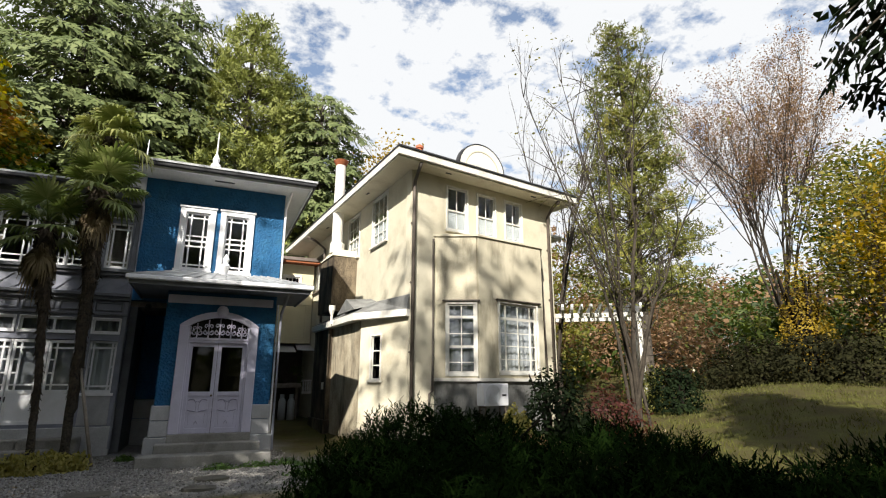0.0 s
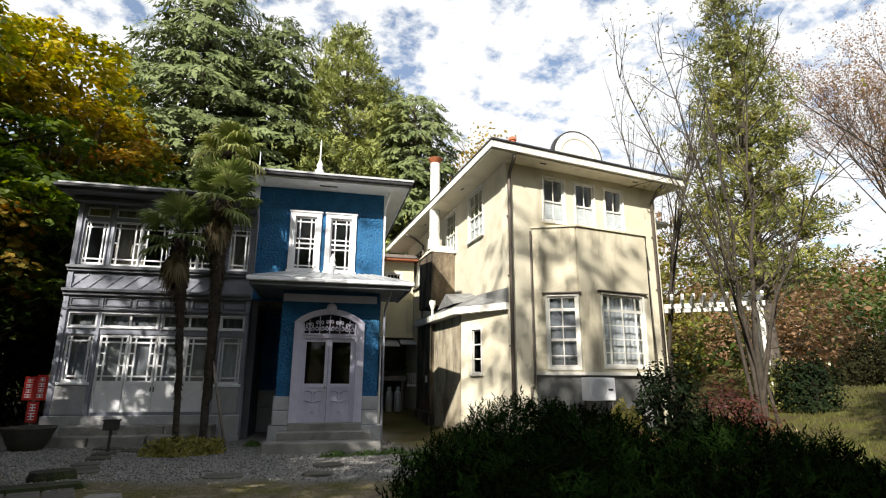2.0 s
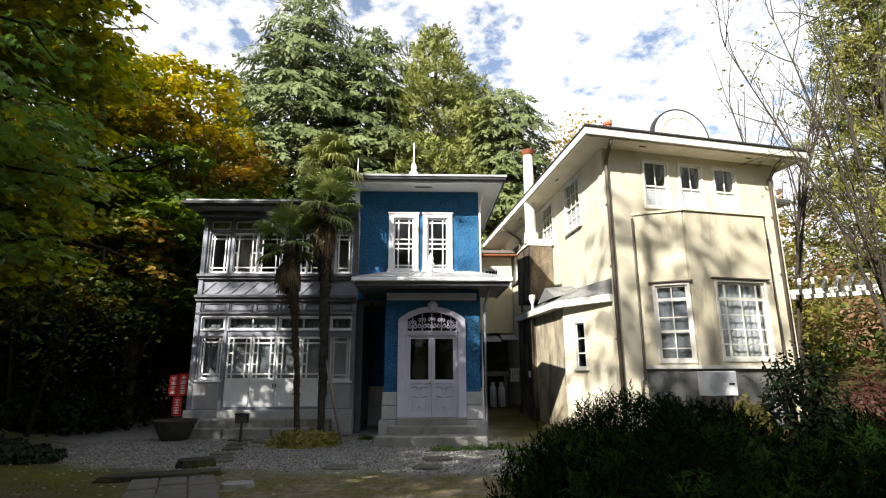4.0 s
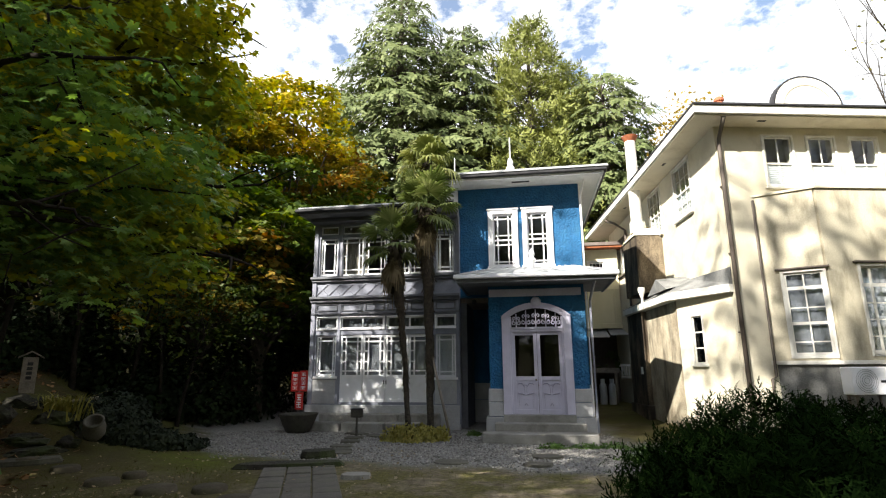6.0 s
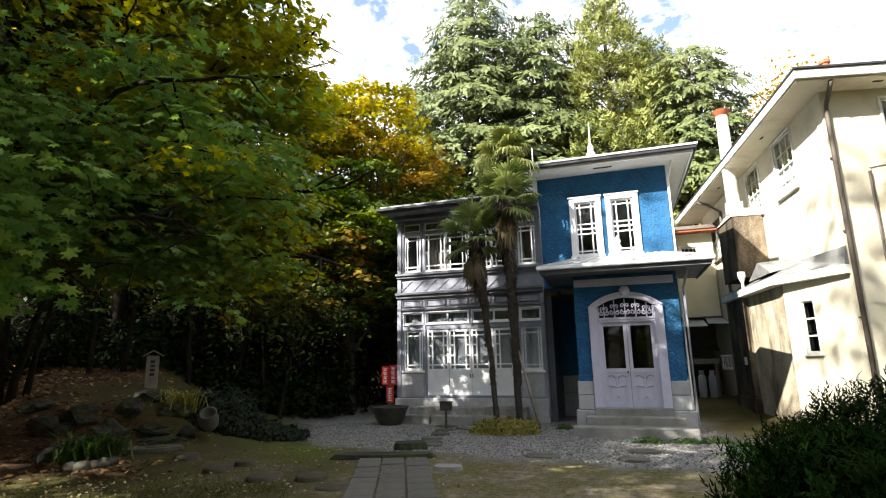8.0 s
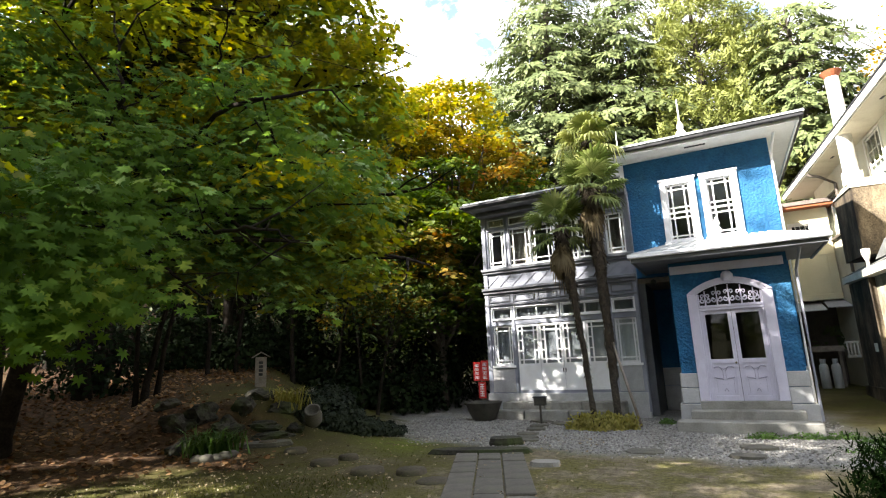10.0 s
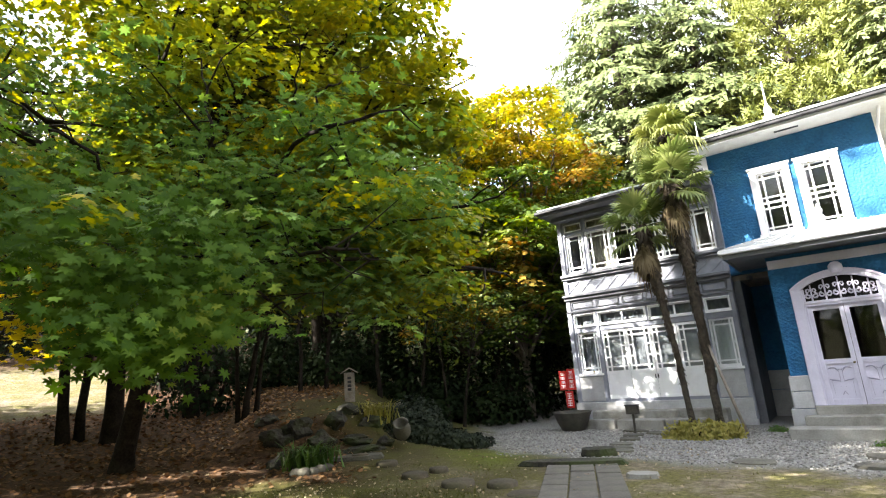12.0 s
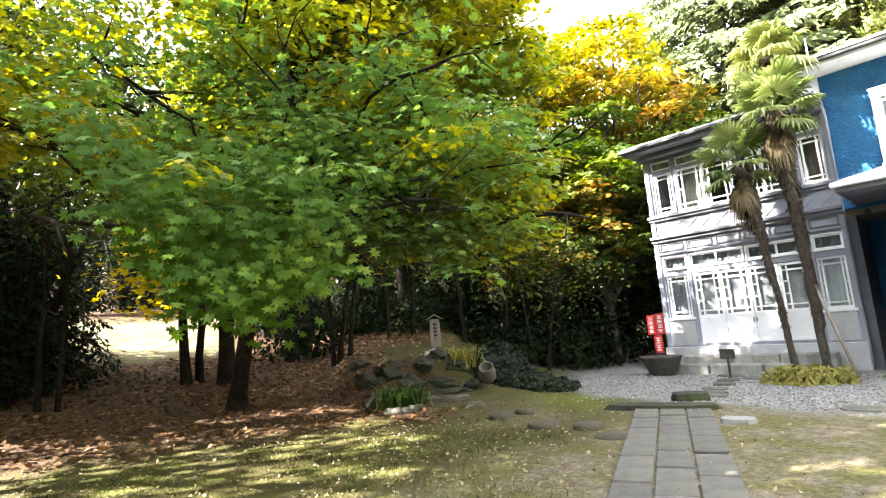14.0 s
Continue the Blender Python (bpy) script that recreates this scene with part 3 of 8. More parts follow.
def build_ground():
    radii = np.concatenate([np.linspace(0.0, 24, 130)[1:], np.geomspace(24.6, 900, 46)])
    nseg = 288
    ang = np.linspace(0, 2 * np.pi, nseg, endpoint=False)
    verts = [(0.0, 0.0, gz(0, 0))]
    for r in radii:
        for a in ang:
            x, y = -r * math.sin(a), r * math.cos(a)
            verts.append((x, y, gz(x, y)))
    verts = np.array(verts)
    nr = len(radii)
    i, j = np.meshgrid(np.arange(nr - 1), np.arange(nseg), indexing="ij")
    jn = (j + 1) % nseg
    quads = np.stack([1 + i * nseg + j, 1 + i * nseg + jn, 1 + (i + 1) * nseg + jn, 1 + (i + 1) * nseg + j], -1).reshape(-1, 4)[:, ::-1]
    fan = np.array([[0, 1 + (k + 1) % nseg, 1 + k] for k in range(nseg)])
    me = bpy.data.meshes.new("ground")
    me.from_pydata(verts.tolist(), [], quads.tolist() + fan[:, ::-1].tolist())
    me.shade_smooth()
    for name, v in zip(("litter", "gravel", "earth", "moss"), ground_masks(verts[:, 0], verts[:, 1])):
        me.attributes.new(name, "FLOAT", "POINT").data.foreach_set("value", v.astype(np.float32))
    m = bpy.data.materials.new("ground")
    m.use_nodes = True
    n, l = m.node_tree.nodes, m.node_tree.links
    b = n["Principled BSDF"]
    tc = n.new("ShaderNodeTexCoord")

    def nz(scale, detail=6.0, rough=0.6):
        t = n.new("ShaderNodeTexNoise"); t.inputs["Scale"].default_value = scale; t.inputs["Detail"].default_value = detail
        t.inputs["Roughness"].default_value = rough
        l.new(tc.outputs["Object"], t.inputs["Vector"]); return t.outputs["Fac"]

    def ramp(src, stops):
        r = n.new("ShaderNodeValToRGB")
        while len(r.color_ramp.elements) < len(stops):
            r.color_ramp.elements.new(0.5)
        for e, (p, c) in zip(r.color_ramp.elements, stops):
            e.position, e.color = p, (*c, 1)
        l.new(src, r.inputs[0]); return r.outputs[0]

    def mix(fac, a, c):
        x = n.new("ShaderNodeMixRGB"); l.new(fac, x.inputs[0]); l.new(a, x.inputs[1]); l.new(c, x.inputs[2]); return x.outputs[0]

    def attr(name):
        a = n.new("ShaderNodeAttribute"); a.attribute_name = name; return a.outputs["Fac"]
    grass = mix(ramp(nz(22, 5), [(0.42, (0.15, 0.15, 0.15)), (0.60, (0.75, 0.75, 0.75))]),
                ramp(nz(1.1, 8, 0.7), [(0.38, (0.048, 0.033, 0.015)), (0.49, (0.066, 0.054, 0.016)), (0.58, (0.070, 0.074, 0.012)), (0.70, (0.108, 0.098, 0.018))]),
                ramp(nz(48, 4), [(0.36, (0.022, 0.023, 0.007)), (0.64, (0.092, 0.086, 0.024))]))
    earth = mix(ramp(nz(1.6, 8, 0.7), [(0.42, (0, 0, 0)), (0.58, (1, 1, 1))]), ramp(nz(7, 8, 0.75), [(0.34, (0.075, 0.058, 0.036)), (0.52, (0.16, 0.13, 0.088)), (0.68, (0.27, 0.23, 0.165))]), ramp(nz(14, 8, 0.75), [(0.35, (0.045, 0.045, 0.014)), (0.65, (0.165, 0.145, 0.05))]))
    vor = n.new("ShaderNodeTexVoronoi"); vor.inputs["Scale"].default_value = 55
    l.new(tc.outputs["Object"], vor.inputs["Vector"])
    sepc = n.new("ShaderNodeSeparateColor"); l.new(vor.outputs["Color"], sepc.inputs[0])
    gravel = mix(nz(0.9), ramp(sepc.outputs[0], [(0.0, (0.10, 0.096, 0.09)), (0.5, (0.25, 0.242, 0.23)), (1.0, (0.44, 0.43, 0.41))]),
                 ramp(nz(50), [(0.35, (0.11, 0.104, 0.094)), (0.65, (0.26, 0.252, 0.24))]))
    vor2 = n.new("ShaderNodeTexVoronoi"); vor2.inputs["Scale"].default_value = 16
    l.new(tc.outputs["Object"], vor2.inputs["Vector"])
    sep2 = n.new("ShaderNodeSeparateColor"); l.new(vor2.outputs["Color"], sep2.inputs[0])
    litter = mix(nz(1.6), ramp(sep2.outputs[1], [(0.0, (0.034, 0.018, 0.010)), (0.5, (0.086, 0.045, 0.023)), (1.0, (0.16, 0.088, 0.046))]),
                 ramp(nz(24), [(0.35, (0.028, 0.016, 0.009)), (0.65, (0.09, 0.054, 0.028))]))
    c = mix(attr("earth"), grass, earth)
    c = mix(attr("gravel"), c, gravel)
    c = mix(attr("litter"), c, litter)
    moss = ramp(nz(30, 6, 0.7), [(0.34, (0.045, 0.055, 0.008)), (0.50, (0.105, 0.125, 0.014)), (0.66, (0.185, 0.200, 0.026))])
    cut = n.new("ShaderNodeMath"); cut.operation = "MULTIPLY"; l.new(attr("moss"), cut.inputs[0])
    l.new(ramp(nz(3.5, 7, 0.7), [(0.36, (0.15, 0.15, 0.15)), (0.54, (1, 1, 1))]), cut.inputs[1])
    c = mix(cut.outputs[0], c, moss)
    l.new(c, b.inputs["Base Color"])
    b.inputs["Roughness"].default_value = 0.95
    b.inputs["Specular IOR Level"].default_value = 0.2
    bp = n.new("ShaderNodeBump"); bp.inputs["Strength"].default_value = 0.7; bp.inputs["Distance"].default_value = 0.03
    l.new(nz(35, 5), bp.inputs["Height"]); l.new(bp.outputs[0], b.inputs["Normal"])
    me.materials.append(m)
    tagged(new("ground", me), "mossy lawn, bare earth, grey gravel and leaf-covered slope", "ground", kind="structure")


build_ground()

# ---------- the blue house with its grey timber wing ----------
I4 = Matrix.Identity(4)
HY = 16.0      # the main front
house = thing("house", (0, HY, 0.0), "two-storey house with blue roughcast front and grey timber wing", "house")
house.scale = (0.985, 1.0, 1.0)
PRAIRIE = dict(cols=(0.17, 0.83), rows=(0.13, 0.87))


def part_h(name, bm, mat, label="", parent=None, m=None):
    return part(name, bm, mat, parent or house, label, m)


# grey wing: front wall with its openings
GX0, GX1 = -6.92, -2.12
low_l, low_r = (-6.72, -6.06, 1.36, 2.6), (-2.86, -2.24, 1.32, 2.6)
doors = (-5.93, -2.99, 0.6, 2.62)
transoms = [(-6.72, -6.06, 2.8, 3.16), (-5.93, -4.52, 2.8, 3.16), (-4.40, -2.99, 2.8, 3.16), (-2.86, -2.24, 2.8, 3.16)]
up_z, upt_z = (4.5, 5.74), (5.86, 6.14)
up_x = [(-6.72, -6.12), (-5.98, -4.52), (-4.44, -2.98), (-2.84, -2.28)]
holes = [low_l, low_r, doors, *transoms, *[(a, b, *up_z) for a, b in up_x], *[(a, b, *upt_z) for a, b in up_x]]
part_h("front_wall", wall_mesh(GX0, GX1, -0.4, 6.35, holes), M_GREY, "grey painted timber front of the wing")
side = Matrix(((0, 1, 0, GX0), (-1, 0, 0, 0), (0, 0, 1, 0), (0, 0, 0, 1)))
part_h("side_wall", boxes((GX0, GX0 + 0.2, 0.222, 8.0, -0.4, 6.35)), M_GREY)
part_h("back_wall", boxes((GX0, 1.7, 8.0, 8.2, -0.4, 7.2)), M_GREY)
part_h("upper_floor", boxes((GX0 + 0.2, 1.4, 0.25, 8.0, 3.55, 3.75)), M_WOODGREY)

# the right window's curtain is white to stand for sunlight on it
for a, b, c, d in (low_l, low_r):
    window(house, I4, a, b, c, d, frame_mat=M_GREY, frame=0.035, sash=0.05, bar=0.042, behind=M_BLIND if a < -5 else M_CURTAIN_W, sill_out=0.03, bars=((0.0, 0.17, 0.48, 0.52), (0.83, 1, 0.48, 0.52)), **PRAIRIE)
for i, (a, b, c, d) in enumerate(transoms):
    window(house, I4, a, b, c, d, frame=0.03, sash=0.04, cols=(0.5,) if i in (1, 2) else (), bar=0.05, behind=M_BLIND, sill=False, name="transom_window")
for i, (a, b) in enumerate(up_x):
    wide = i in (1, 2)
    if wide:
        mid_x = (a + b) / 2
        for p, q in ((a, mid_x - 0.014), (mid_x + 0.014, b)):
            window(house, I4, p, q, *up_z, frame_mat=M_WHITE, frame=0.012, sash=0.036, bar=0.036, behind=M_CURTAIN if p == a and i == 1 else None, behind_gap=0.35, sill=False,
                   bars=((0.0, 0.2, 0.5, 0.54), (0.8, 1, 0.5, 0.54)), cols=(0.2, 0.8), rows=(0.15, 0.87))
    else:
        window(house, I4, a, b, *up_z, frame_mat=M_GREY, frame=0.035, sash=0.05, bar=0.042, behind=M_CURTAIN if i == 3 else None, behind_gap=0.5, sill=False, cols=(0.2, 0.8), rows=(0.14, 0.87))
    window(house, I4, a, b, *upt_z, frame_mat=M_GREY, frame=0.03, sash=0.035, behind=M_CURTAIN, sill=False, cols=(0.5,) if wide else (), bar=0.04, name="transom_window")

# four folding doors with glazed upper halves
for i in range(4):
    w = (doors[1] - doors[0]) / 4
    a, b = doors[0] + i * w + 0.008, doors[0] + (i + 1) * w - 0.008
    leaf = part_h("folding_door", boxes((a, a + 0.06, 0.02, 0.065, 0.6, 2.6), (b - 0.06, b, 0.02, 0.065, 0.6, 2.6), (a + 0.06, b - 0.06, 0.02, 0.065, 2.53, 2.6),
                                        (a + 0.06, b - 0.06, 0.02, 0.065, 1.30, 1.40), (a + 0.06, b - 0.06, 0.02, 0.065, 0.6, 0.68), (a + 0.06, b - 0.06, 0.032, 0.06, 0.68, 1.30), c=0.005), M_WHITE)
    bm = bmesh.new()
    for x in (a + 0.17, b - 0.17):
        box(bm, x - 0.021, x + 0.021, 0.03, 0.055, 1.40, 2.53)
    for z in (1.52, 2.41):
        box(bm, a + 0.06, b - 0.06, 0.031, 0.054, z - 0.02, z + 0.02)
    for x0, x1 in ((a + 0.06, a + 0.17), (b - 0.17, b - 0.06)):
        for z in (1.80, 2.12):
            box(bm, x0, x1, 0.032, 0.053, z - 0.019, z + 0.019)
    part("glazing_grid", bm, M_WHITE, leaf)
    part("pane", boxes((a + 0.06, b - 0.06, 0.040, 0.046, 1.40, 2.53)), M_GLASS, leaf).visible_shadow = False
    part("blind", boxes((a + 0.02, b - 0.02, 0.12, 0.135, 1.3, 2.6)), M_BLIND, leaf)
    if i in (1, 2):
        x = b - 0.03 if i == 1 else a + 0.03
        part("handle", boxes((x - 0.012, x + 0.012, -0.012, 0.02, 1.12, 1.24), c=0.004), M_GUTTER, leaf, "dark metal handle")
# timber trim: corner posts, mullions, ledges, frieze
for x in (GX0 - 0.02, GX1 - 0.10):
    part_h("corner_post", boxes((x, x + 0.14, -0.05, 0.0, 0.45, 6.3), c=0.008), M_GREY)
for x in (-6.0, -2.925):
    part_h("post", boxes((x - 0.045, x + 0.045, -0.035, 0.0, 0.5, 3.7), c=0.006), M_GREY)
    part_h("post", boxes((x - 0.045, x + 0.045, -0.035, 0.0, 4.5, 6.25), c=0.006), M_GREY)
part_h("ledge", boxes((GX0 - 0.06, GX1 + 0.02, -0.16, 0.0, 4.38, 4.46), (GX0 - 0.04, GX1 + 0.02, -0.10, 0.0, 4.30, 4.38), c=0.01), M_GREYD, "dark grey moulded ledge under the upper windows")
part_h("ledge", boxes((GX0 - 0.06, GX1 + 0.02, -0.18, 0.0, 3.74, 3.82), (GX0 - 0.04, GX1 + 0.02, -0.11, 0.0, 3.64, 3.74), c=0.01), M_GREYD)
part_h("ledge", boxes((GX0 - 0.03, GX1 + 0.02, -0.07, 0.0, 3.25, 3.31), c=0.008), M_GREYD)
part_h("cornice", boxes((GX0 - 0.05, GX1 + 0.02, -0.36, 0.0, 6.22, 6.34), c=0.012), M_GREYD)
for a, b in ((-6.78, -6.05), (-5.93, -5.25), (-5.15, -4.50), (-4.42, -3.76), (-3.66, -2.99), (-2.86, -2.24)):
    part_h("frieze_panel", boxes((a, b, -0.035, 0.0, 3.36, 3.40), (a, b, -0.035, 0.0, 3.56, 3.60), (a, a + 0.04, -0.035, 0.0, 3.40, 3.56), (b - 0.04, b, -0.035, 0.0, 3.40, 3.56), c=0.006), M_GREYD)
# lattice band of slanting battens
n_lat = 11
lat_w = (GX1 - GX0 - 0.1) / n_lat
for i in range(n_lat):
    cx = GX0 + 0.08 + lat_w * (i + 0.5)
    for k, sgn in enumerate((-1, 1)):
        bm = bmesh.new()
        dx, dz = sgn * lat_w * 0.94, 0.36
        mm = Matrix.Translation((cx, -0.008 - 0.006 * k, 4.06)) @ Matrix.Rotation(-math.atan2(dz, dx), 4, "Y")
        ln = math.hypot(dx, dz)
        box(bm, -ln / 2, ln / 2, -0.012, 0.007 + 0.006 * k, -0.020, 0.020, m=mm)
        part_h("lattice_batten", bm, M_GREY)
# stone apron under the side windows, plinth, steps
for a, b in ((GX0, -5.99), (-2.93, GX1)):
    part_h("apron", boxes((a, b, -0.03, 0.0, 0.55, 1.26), c=0.01), M_STONE, "grey stone apron below a window")
part_h("plinth", boxes((GX0 - 0.08, GX1 + 0.02, -0.10, 0.0, -0.36, 0.52), c=0.02), M_STONE, "grey stone plinth")
for a, b in ((-6.3, -5.02), (-5.0, -3.9), (-3.88, -2.7)):
    part_h("step_stone", boxes((a, b, -0.62, -0.10, -0.36, 0.30 + RND.uniform(-0.008, 0.008)), c=0.025), M_STEP)
for a, b in ((-6.6, -5.5), (-5.45, -4.2), (-4.15, -3.2)):
    part_h("step_stone", boxes((a, b, -1.05, -0.63, -0.36, 0.10 + RND.uniform(-0.01, 0.01)), c=0.025), M_STEP)

# blue front: upper storey wall, recess and lower storey
BX0, BX1 = -2.12, 1.68
w_up = [(-1.02, -0.38, 4.62, 6.28), (0.05, 0.69, 4.62, 6.28)]
part_h("blue_wall", wall_mesh(BX0, BX1, -0.4, 7.15, [*w_up, (-0.9, 1.3, 0.3, 3.4), (BX0, -1.09, -0.4, 3.70)], 0.25), M_BLUE, "blue roughcast wall with a rough stippled surface")
part_h("blue_wall", boxes((BX1 - 0.25, BX1, 0.252, 8.0, -0.4, 7.15)), M_BLUE)
# recess cut 2.2 m deep so that its back wall darkens
part_h("recess_wall", boxes((BX0 + 0.2, -0.84, 2.20, 2.40, -0.4, 3.74)), M_BLUE, "blue back wall beside the porch, set far back for shade")
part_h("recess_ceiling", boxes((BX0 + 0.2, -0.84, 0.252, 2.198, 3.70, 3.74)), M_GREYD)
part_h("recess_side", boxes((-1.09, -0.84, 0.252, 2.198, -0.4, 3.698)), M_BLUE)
# dark grey on this wall stands for the shade in the recess
part_h("shaded_inner_wall", boxes((BX0, BX0 + 0.2, 0.252, 8.0, -0.4, 7.15)), M_GREYD)
for a, b, c, d in w_up:
    w = window(house, I4, a, b, c, d, frame=0.15, sash=0.05, mid=0.5, cols=(0.24, 0.76), rows=(0.09, 0.41, 0.59, 0.91), bar=0.04, proud=0.06, sill_out=0.05,
               behind=None, label="white double-hung sash window with wide white surround")
    part("head_moulding", boxes((a - 0.18, b + 0.18, -0.09, 0.0, d + 0.12, d + 0.18), c=0.008), M_WHITE, w)
# porch
PY = -1.7
PX0, PX1 = -1.09, 1.48
dz0, dz1 = 0.42, 2.52
dx0, dx1 = -0.49, 0.84
dcx = (dx0 + dx1) / 2


def arch_z(x, half, spring, rise):
    R = (half * half + rise * rise) / (2 * rise)
    return spring + math.sqrt(max(0, R * R - (x - dcx) ** 2)) - (R - rise)


def arch_band(half_out, rise_out, half_in, rise_in, spring, y0, y1, n=20):
    bm = bmesh.new()
    pr = None
    for i in range(n + 1):
        u = -1 + 2 * i / n
        xo, xi = dcx + u * half_out, dcx + u * half_in
        zo, zi = arch_z(xo, half_out, spring, rise_out), arch_z(xi, half_in, spring, rise_in)
        q = [bm.verts.new(p) for p in ((xo, y0, zo), (xo, y1, zo), (xi, y1, zi), (xi, y0, zi))]
        if pr:
            for k in range(4):
                bm.faces.new((pr[k], q[k], q[(k + 1) % 4], pr[(k + 1) % 4]))
        else:
            bm.faces.new(q)
        pr = q
    bm.faces.new(pr)
    return bm


bm = bmesh.new()
for b in ((PX0, -0.62, PY, PY + 0.25, -0.4, 3.75), (1.0, PX1, PY, PY + 0.25, -0.4, 3.75)):
    box(bm, *b)
pr = None
for i in range(17):                        # wall above the arched opening
    x = -0.62 + 1.62 * i / 16
    z = arch_z(min(max(x, dcx - 0.8), dcx + 0.8), 0.815, 2.92, 0.26)
    q = [bm.verts.new(p) for p in ((x, PY, z), (x, PY, 3.75), (x, PY + 0.25, 3.75), (x, PY + 0.25, z))]
    if pr:
        for k in range(4):
            bm.faces.new((pr[k], q[k], q[(k + 1) % 4], pr[(k + 1) % 4]))
    pr = q
part_h("porch_wall", bm, M_BLUE, "blue roughcast porch wall round an arched door")
part_h("porch_side_wall", boxes((PX0, PX0 + 0.25, PY + 0.25, 0, -0.4, 3.75)), M_BLUE)
part_h("porch_side_wall", boxes((PX1 - 0.25, PX1, PY + 0.25, 0, -0.4, 3.75)), M_BLUE)
# arched door surround
arch = part_h("door_surround", boxes((-0.74, -0.52, PY - 0.09, PY + 0.05, 0.42, 2.92), c=0.012), M_LAV, "lavender-grey arched door surround")
part("pilaster", boxes((0.87, 1.09, PY - 0.09, PY + 0.05, 0.42, 2.92), c=0.012), M_LAV, arch)
part("arch_moulding", arch_band(0.915, 0.34, 0.70, 0.22, 2.92, PY - 0.09, PY + 0.05), M_LAV, arch)
part("arch_moulding", arch_band(0.93, 0.36, 0.86, 0.315, 2.92, PY - 0.12, PY - 0.088), M_LAV, arch)
for x0, x1 in ((-0.55, -0.48), (0.83, 0.90)):
    part("jamb", boxes((x0, x1, PY - 0.02, PY + 0.12, 0.42, 2.92), c=0.006), M_LAV, arch)
bm = bmesh.new()
lathe(bm, ((0.02, -0.13), (0.10, -0.11), (0.135, -0.03), (0.13, 0.05), (0.08, 0.11), (0.01, 0.13)), (dcx + 0.02, PY - 0.10, 3.30), 18)
part("keystone", bm, M_LAV, arch, "round shell-shaped keystone", smooth=True)
part("transom_bar", boxes((dx0 - 0.03, dx1 + 0.03, PY - 0.03, PY + 0.10, 2.52, 2.62), (dx0 - 0.03, dx1 + 0.03, PY - 0.05, PY - 0.03, 2.58, 2.64), c=0.006), M_LAV, arch)
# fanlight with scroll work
# its black backing sheet stands for the unlit space behind the scrolls
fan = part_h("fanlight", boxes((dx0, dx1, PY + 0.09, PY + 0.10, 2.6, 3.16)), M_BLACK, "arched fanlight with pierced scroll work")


def scroll(cx, cz, r, turns, start, sgn, w=0.021):
    bm = bmesh.new()
    pts = []
    for i in range(15):
        u = i / 14
        a = start + sgn * u * turns * 2 * math.pi
        rr = r * (1 - 0.62 * u)
        pts.append((cx + rr * math.cos(a), PY + 0.05, cz + rr * math.sin(a)))
    tube(bm, pts, [w * (1 - 0.35 * i / 14) for i in range(15)], 5)
    return bm


for k in range(5):
    cx = dx0 + 0.14 + k * 0.262
    zt = arch_z(cx, 0.70, 2.92, 0.22)
    hgt = zt - 2.64
    stem = bmesh.new()
    tube(stem, [(cx, PY + 0.05, 2.62), (cx, PY + 0.05, zt - 0.02)], [0.02, 0.016], 5)
    part("scroll", stem, M_LAV, fan)
    for sgn in (-1, 1):
        part("scroll", scroll(cx + sgn * 0.062, 2.70 + hgt * 0.15, 0.058, 1.1, math.pi / 2 if sgn < 0 else math.pi / 2, -sgn), M_LAV, fan)
        part("scroll", scroll(cx + sgn * 0.052, 2.62 + hgt * 0.68, 0.048, 1.0, -math.pi / 2, sgn, 0.018), M_LAV, fan)
# two door leaves
for i in (0, 1):
    a, b = (dx0 + 0.005, dcx - 0.004) if i == 0 else (dcx + 0.004, dx1 - 0.005)
    y0, y1 = PY + 0.03, PY + 0.075
    d = part_h("door", boxes((a, a + 0.085, y0, y1, dz0, dz1), (b - 0.085, b, y0, y1, dz0, dz1), (a + 0.085, b - 0.085, y0, y1, 2.43, dz1), (a + 0.085, b - 0.085, y0, y1, 1.27, 1.37),
                            (a + 0.085, b - 0.085, y0, y1, dz0, 0.54), (a + 0.085, b - 0.085, y0 + 0.026, y1, 0.54, 1.27), c=0.005), M_LAV, "lavender-grey panelled door leaf with a tall glass pane")
    part("pane", boxes((a + 0.085, b - 0.085, y0 + 0.02, y0 + 0.028, 1.37, 2.43)), M_GLASS_DARK, d, "dark glass pane")
    cx = (a + b) / 2
    yc = y0 + 0.016
    for sgn in (-1, 1):
        # two pairs of wings, the upper one dropping to a small cup
        for pts, w in (([(0.235, 1.165), (0.20, 1.185), (0.12, 1.195), (0.085, 1.175), (0.035, 1.10)], 0.015), ([(0.235, 0.955), (0.19, 0.935), (0.10, 0.925), (0.03, 0.905)], 0.015), ([(0.045, 1.165), (0.03, 1.14), (0.0, 1.135)], 0.009),
                       ([(0.035, 1.09), (0.03, 0.98), (0.035, 0.92)], 0.006), ([(0.055, 0.80), (0.045, 0.785)], 0.010), ([(0.050, 0.625), (0.025, 0.66), (0.0, 0.70)], 0.011), ([(0.20, 0.90), (0.19, 0.60)], 0.006)):
            bm = bmesh.new()
            tube(bm, [(cx + sgn * u * (b - a) / 0.72, yc, z) for u, z in pts], [w * (0.6 if k in (0, len(pts) - 1) else 1.0) for k in range(len(pts))], 6)
            part("carving", bm, M_CARVE, d)
    if i == 0:
        bm = bmesh.new()
        lathe(bm, ((0.01, 0), (0.02, 0.004), (0.026, 0.02), (0.012, 0.035)), (0, 0, 0), 10)
        part("door_handle", bm, M_BRASS, d, "dark brass knob", Matrix.Translation((b - 0.045, y0, 1.28)) @ Matrix.Rotation(radians(90), 4, "X"))
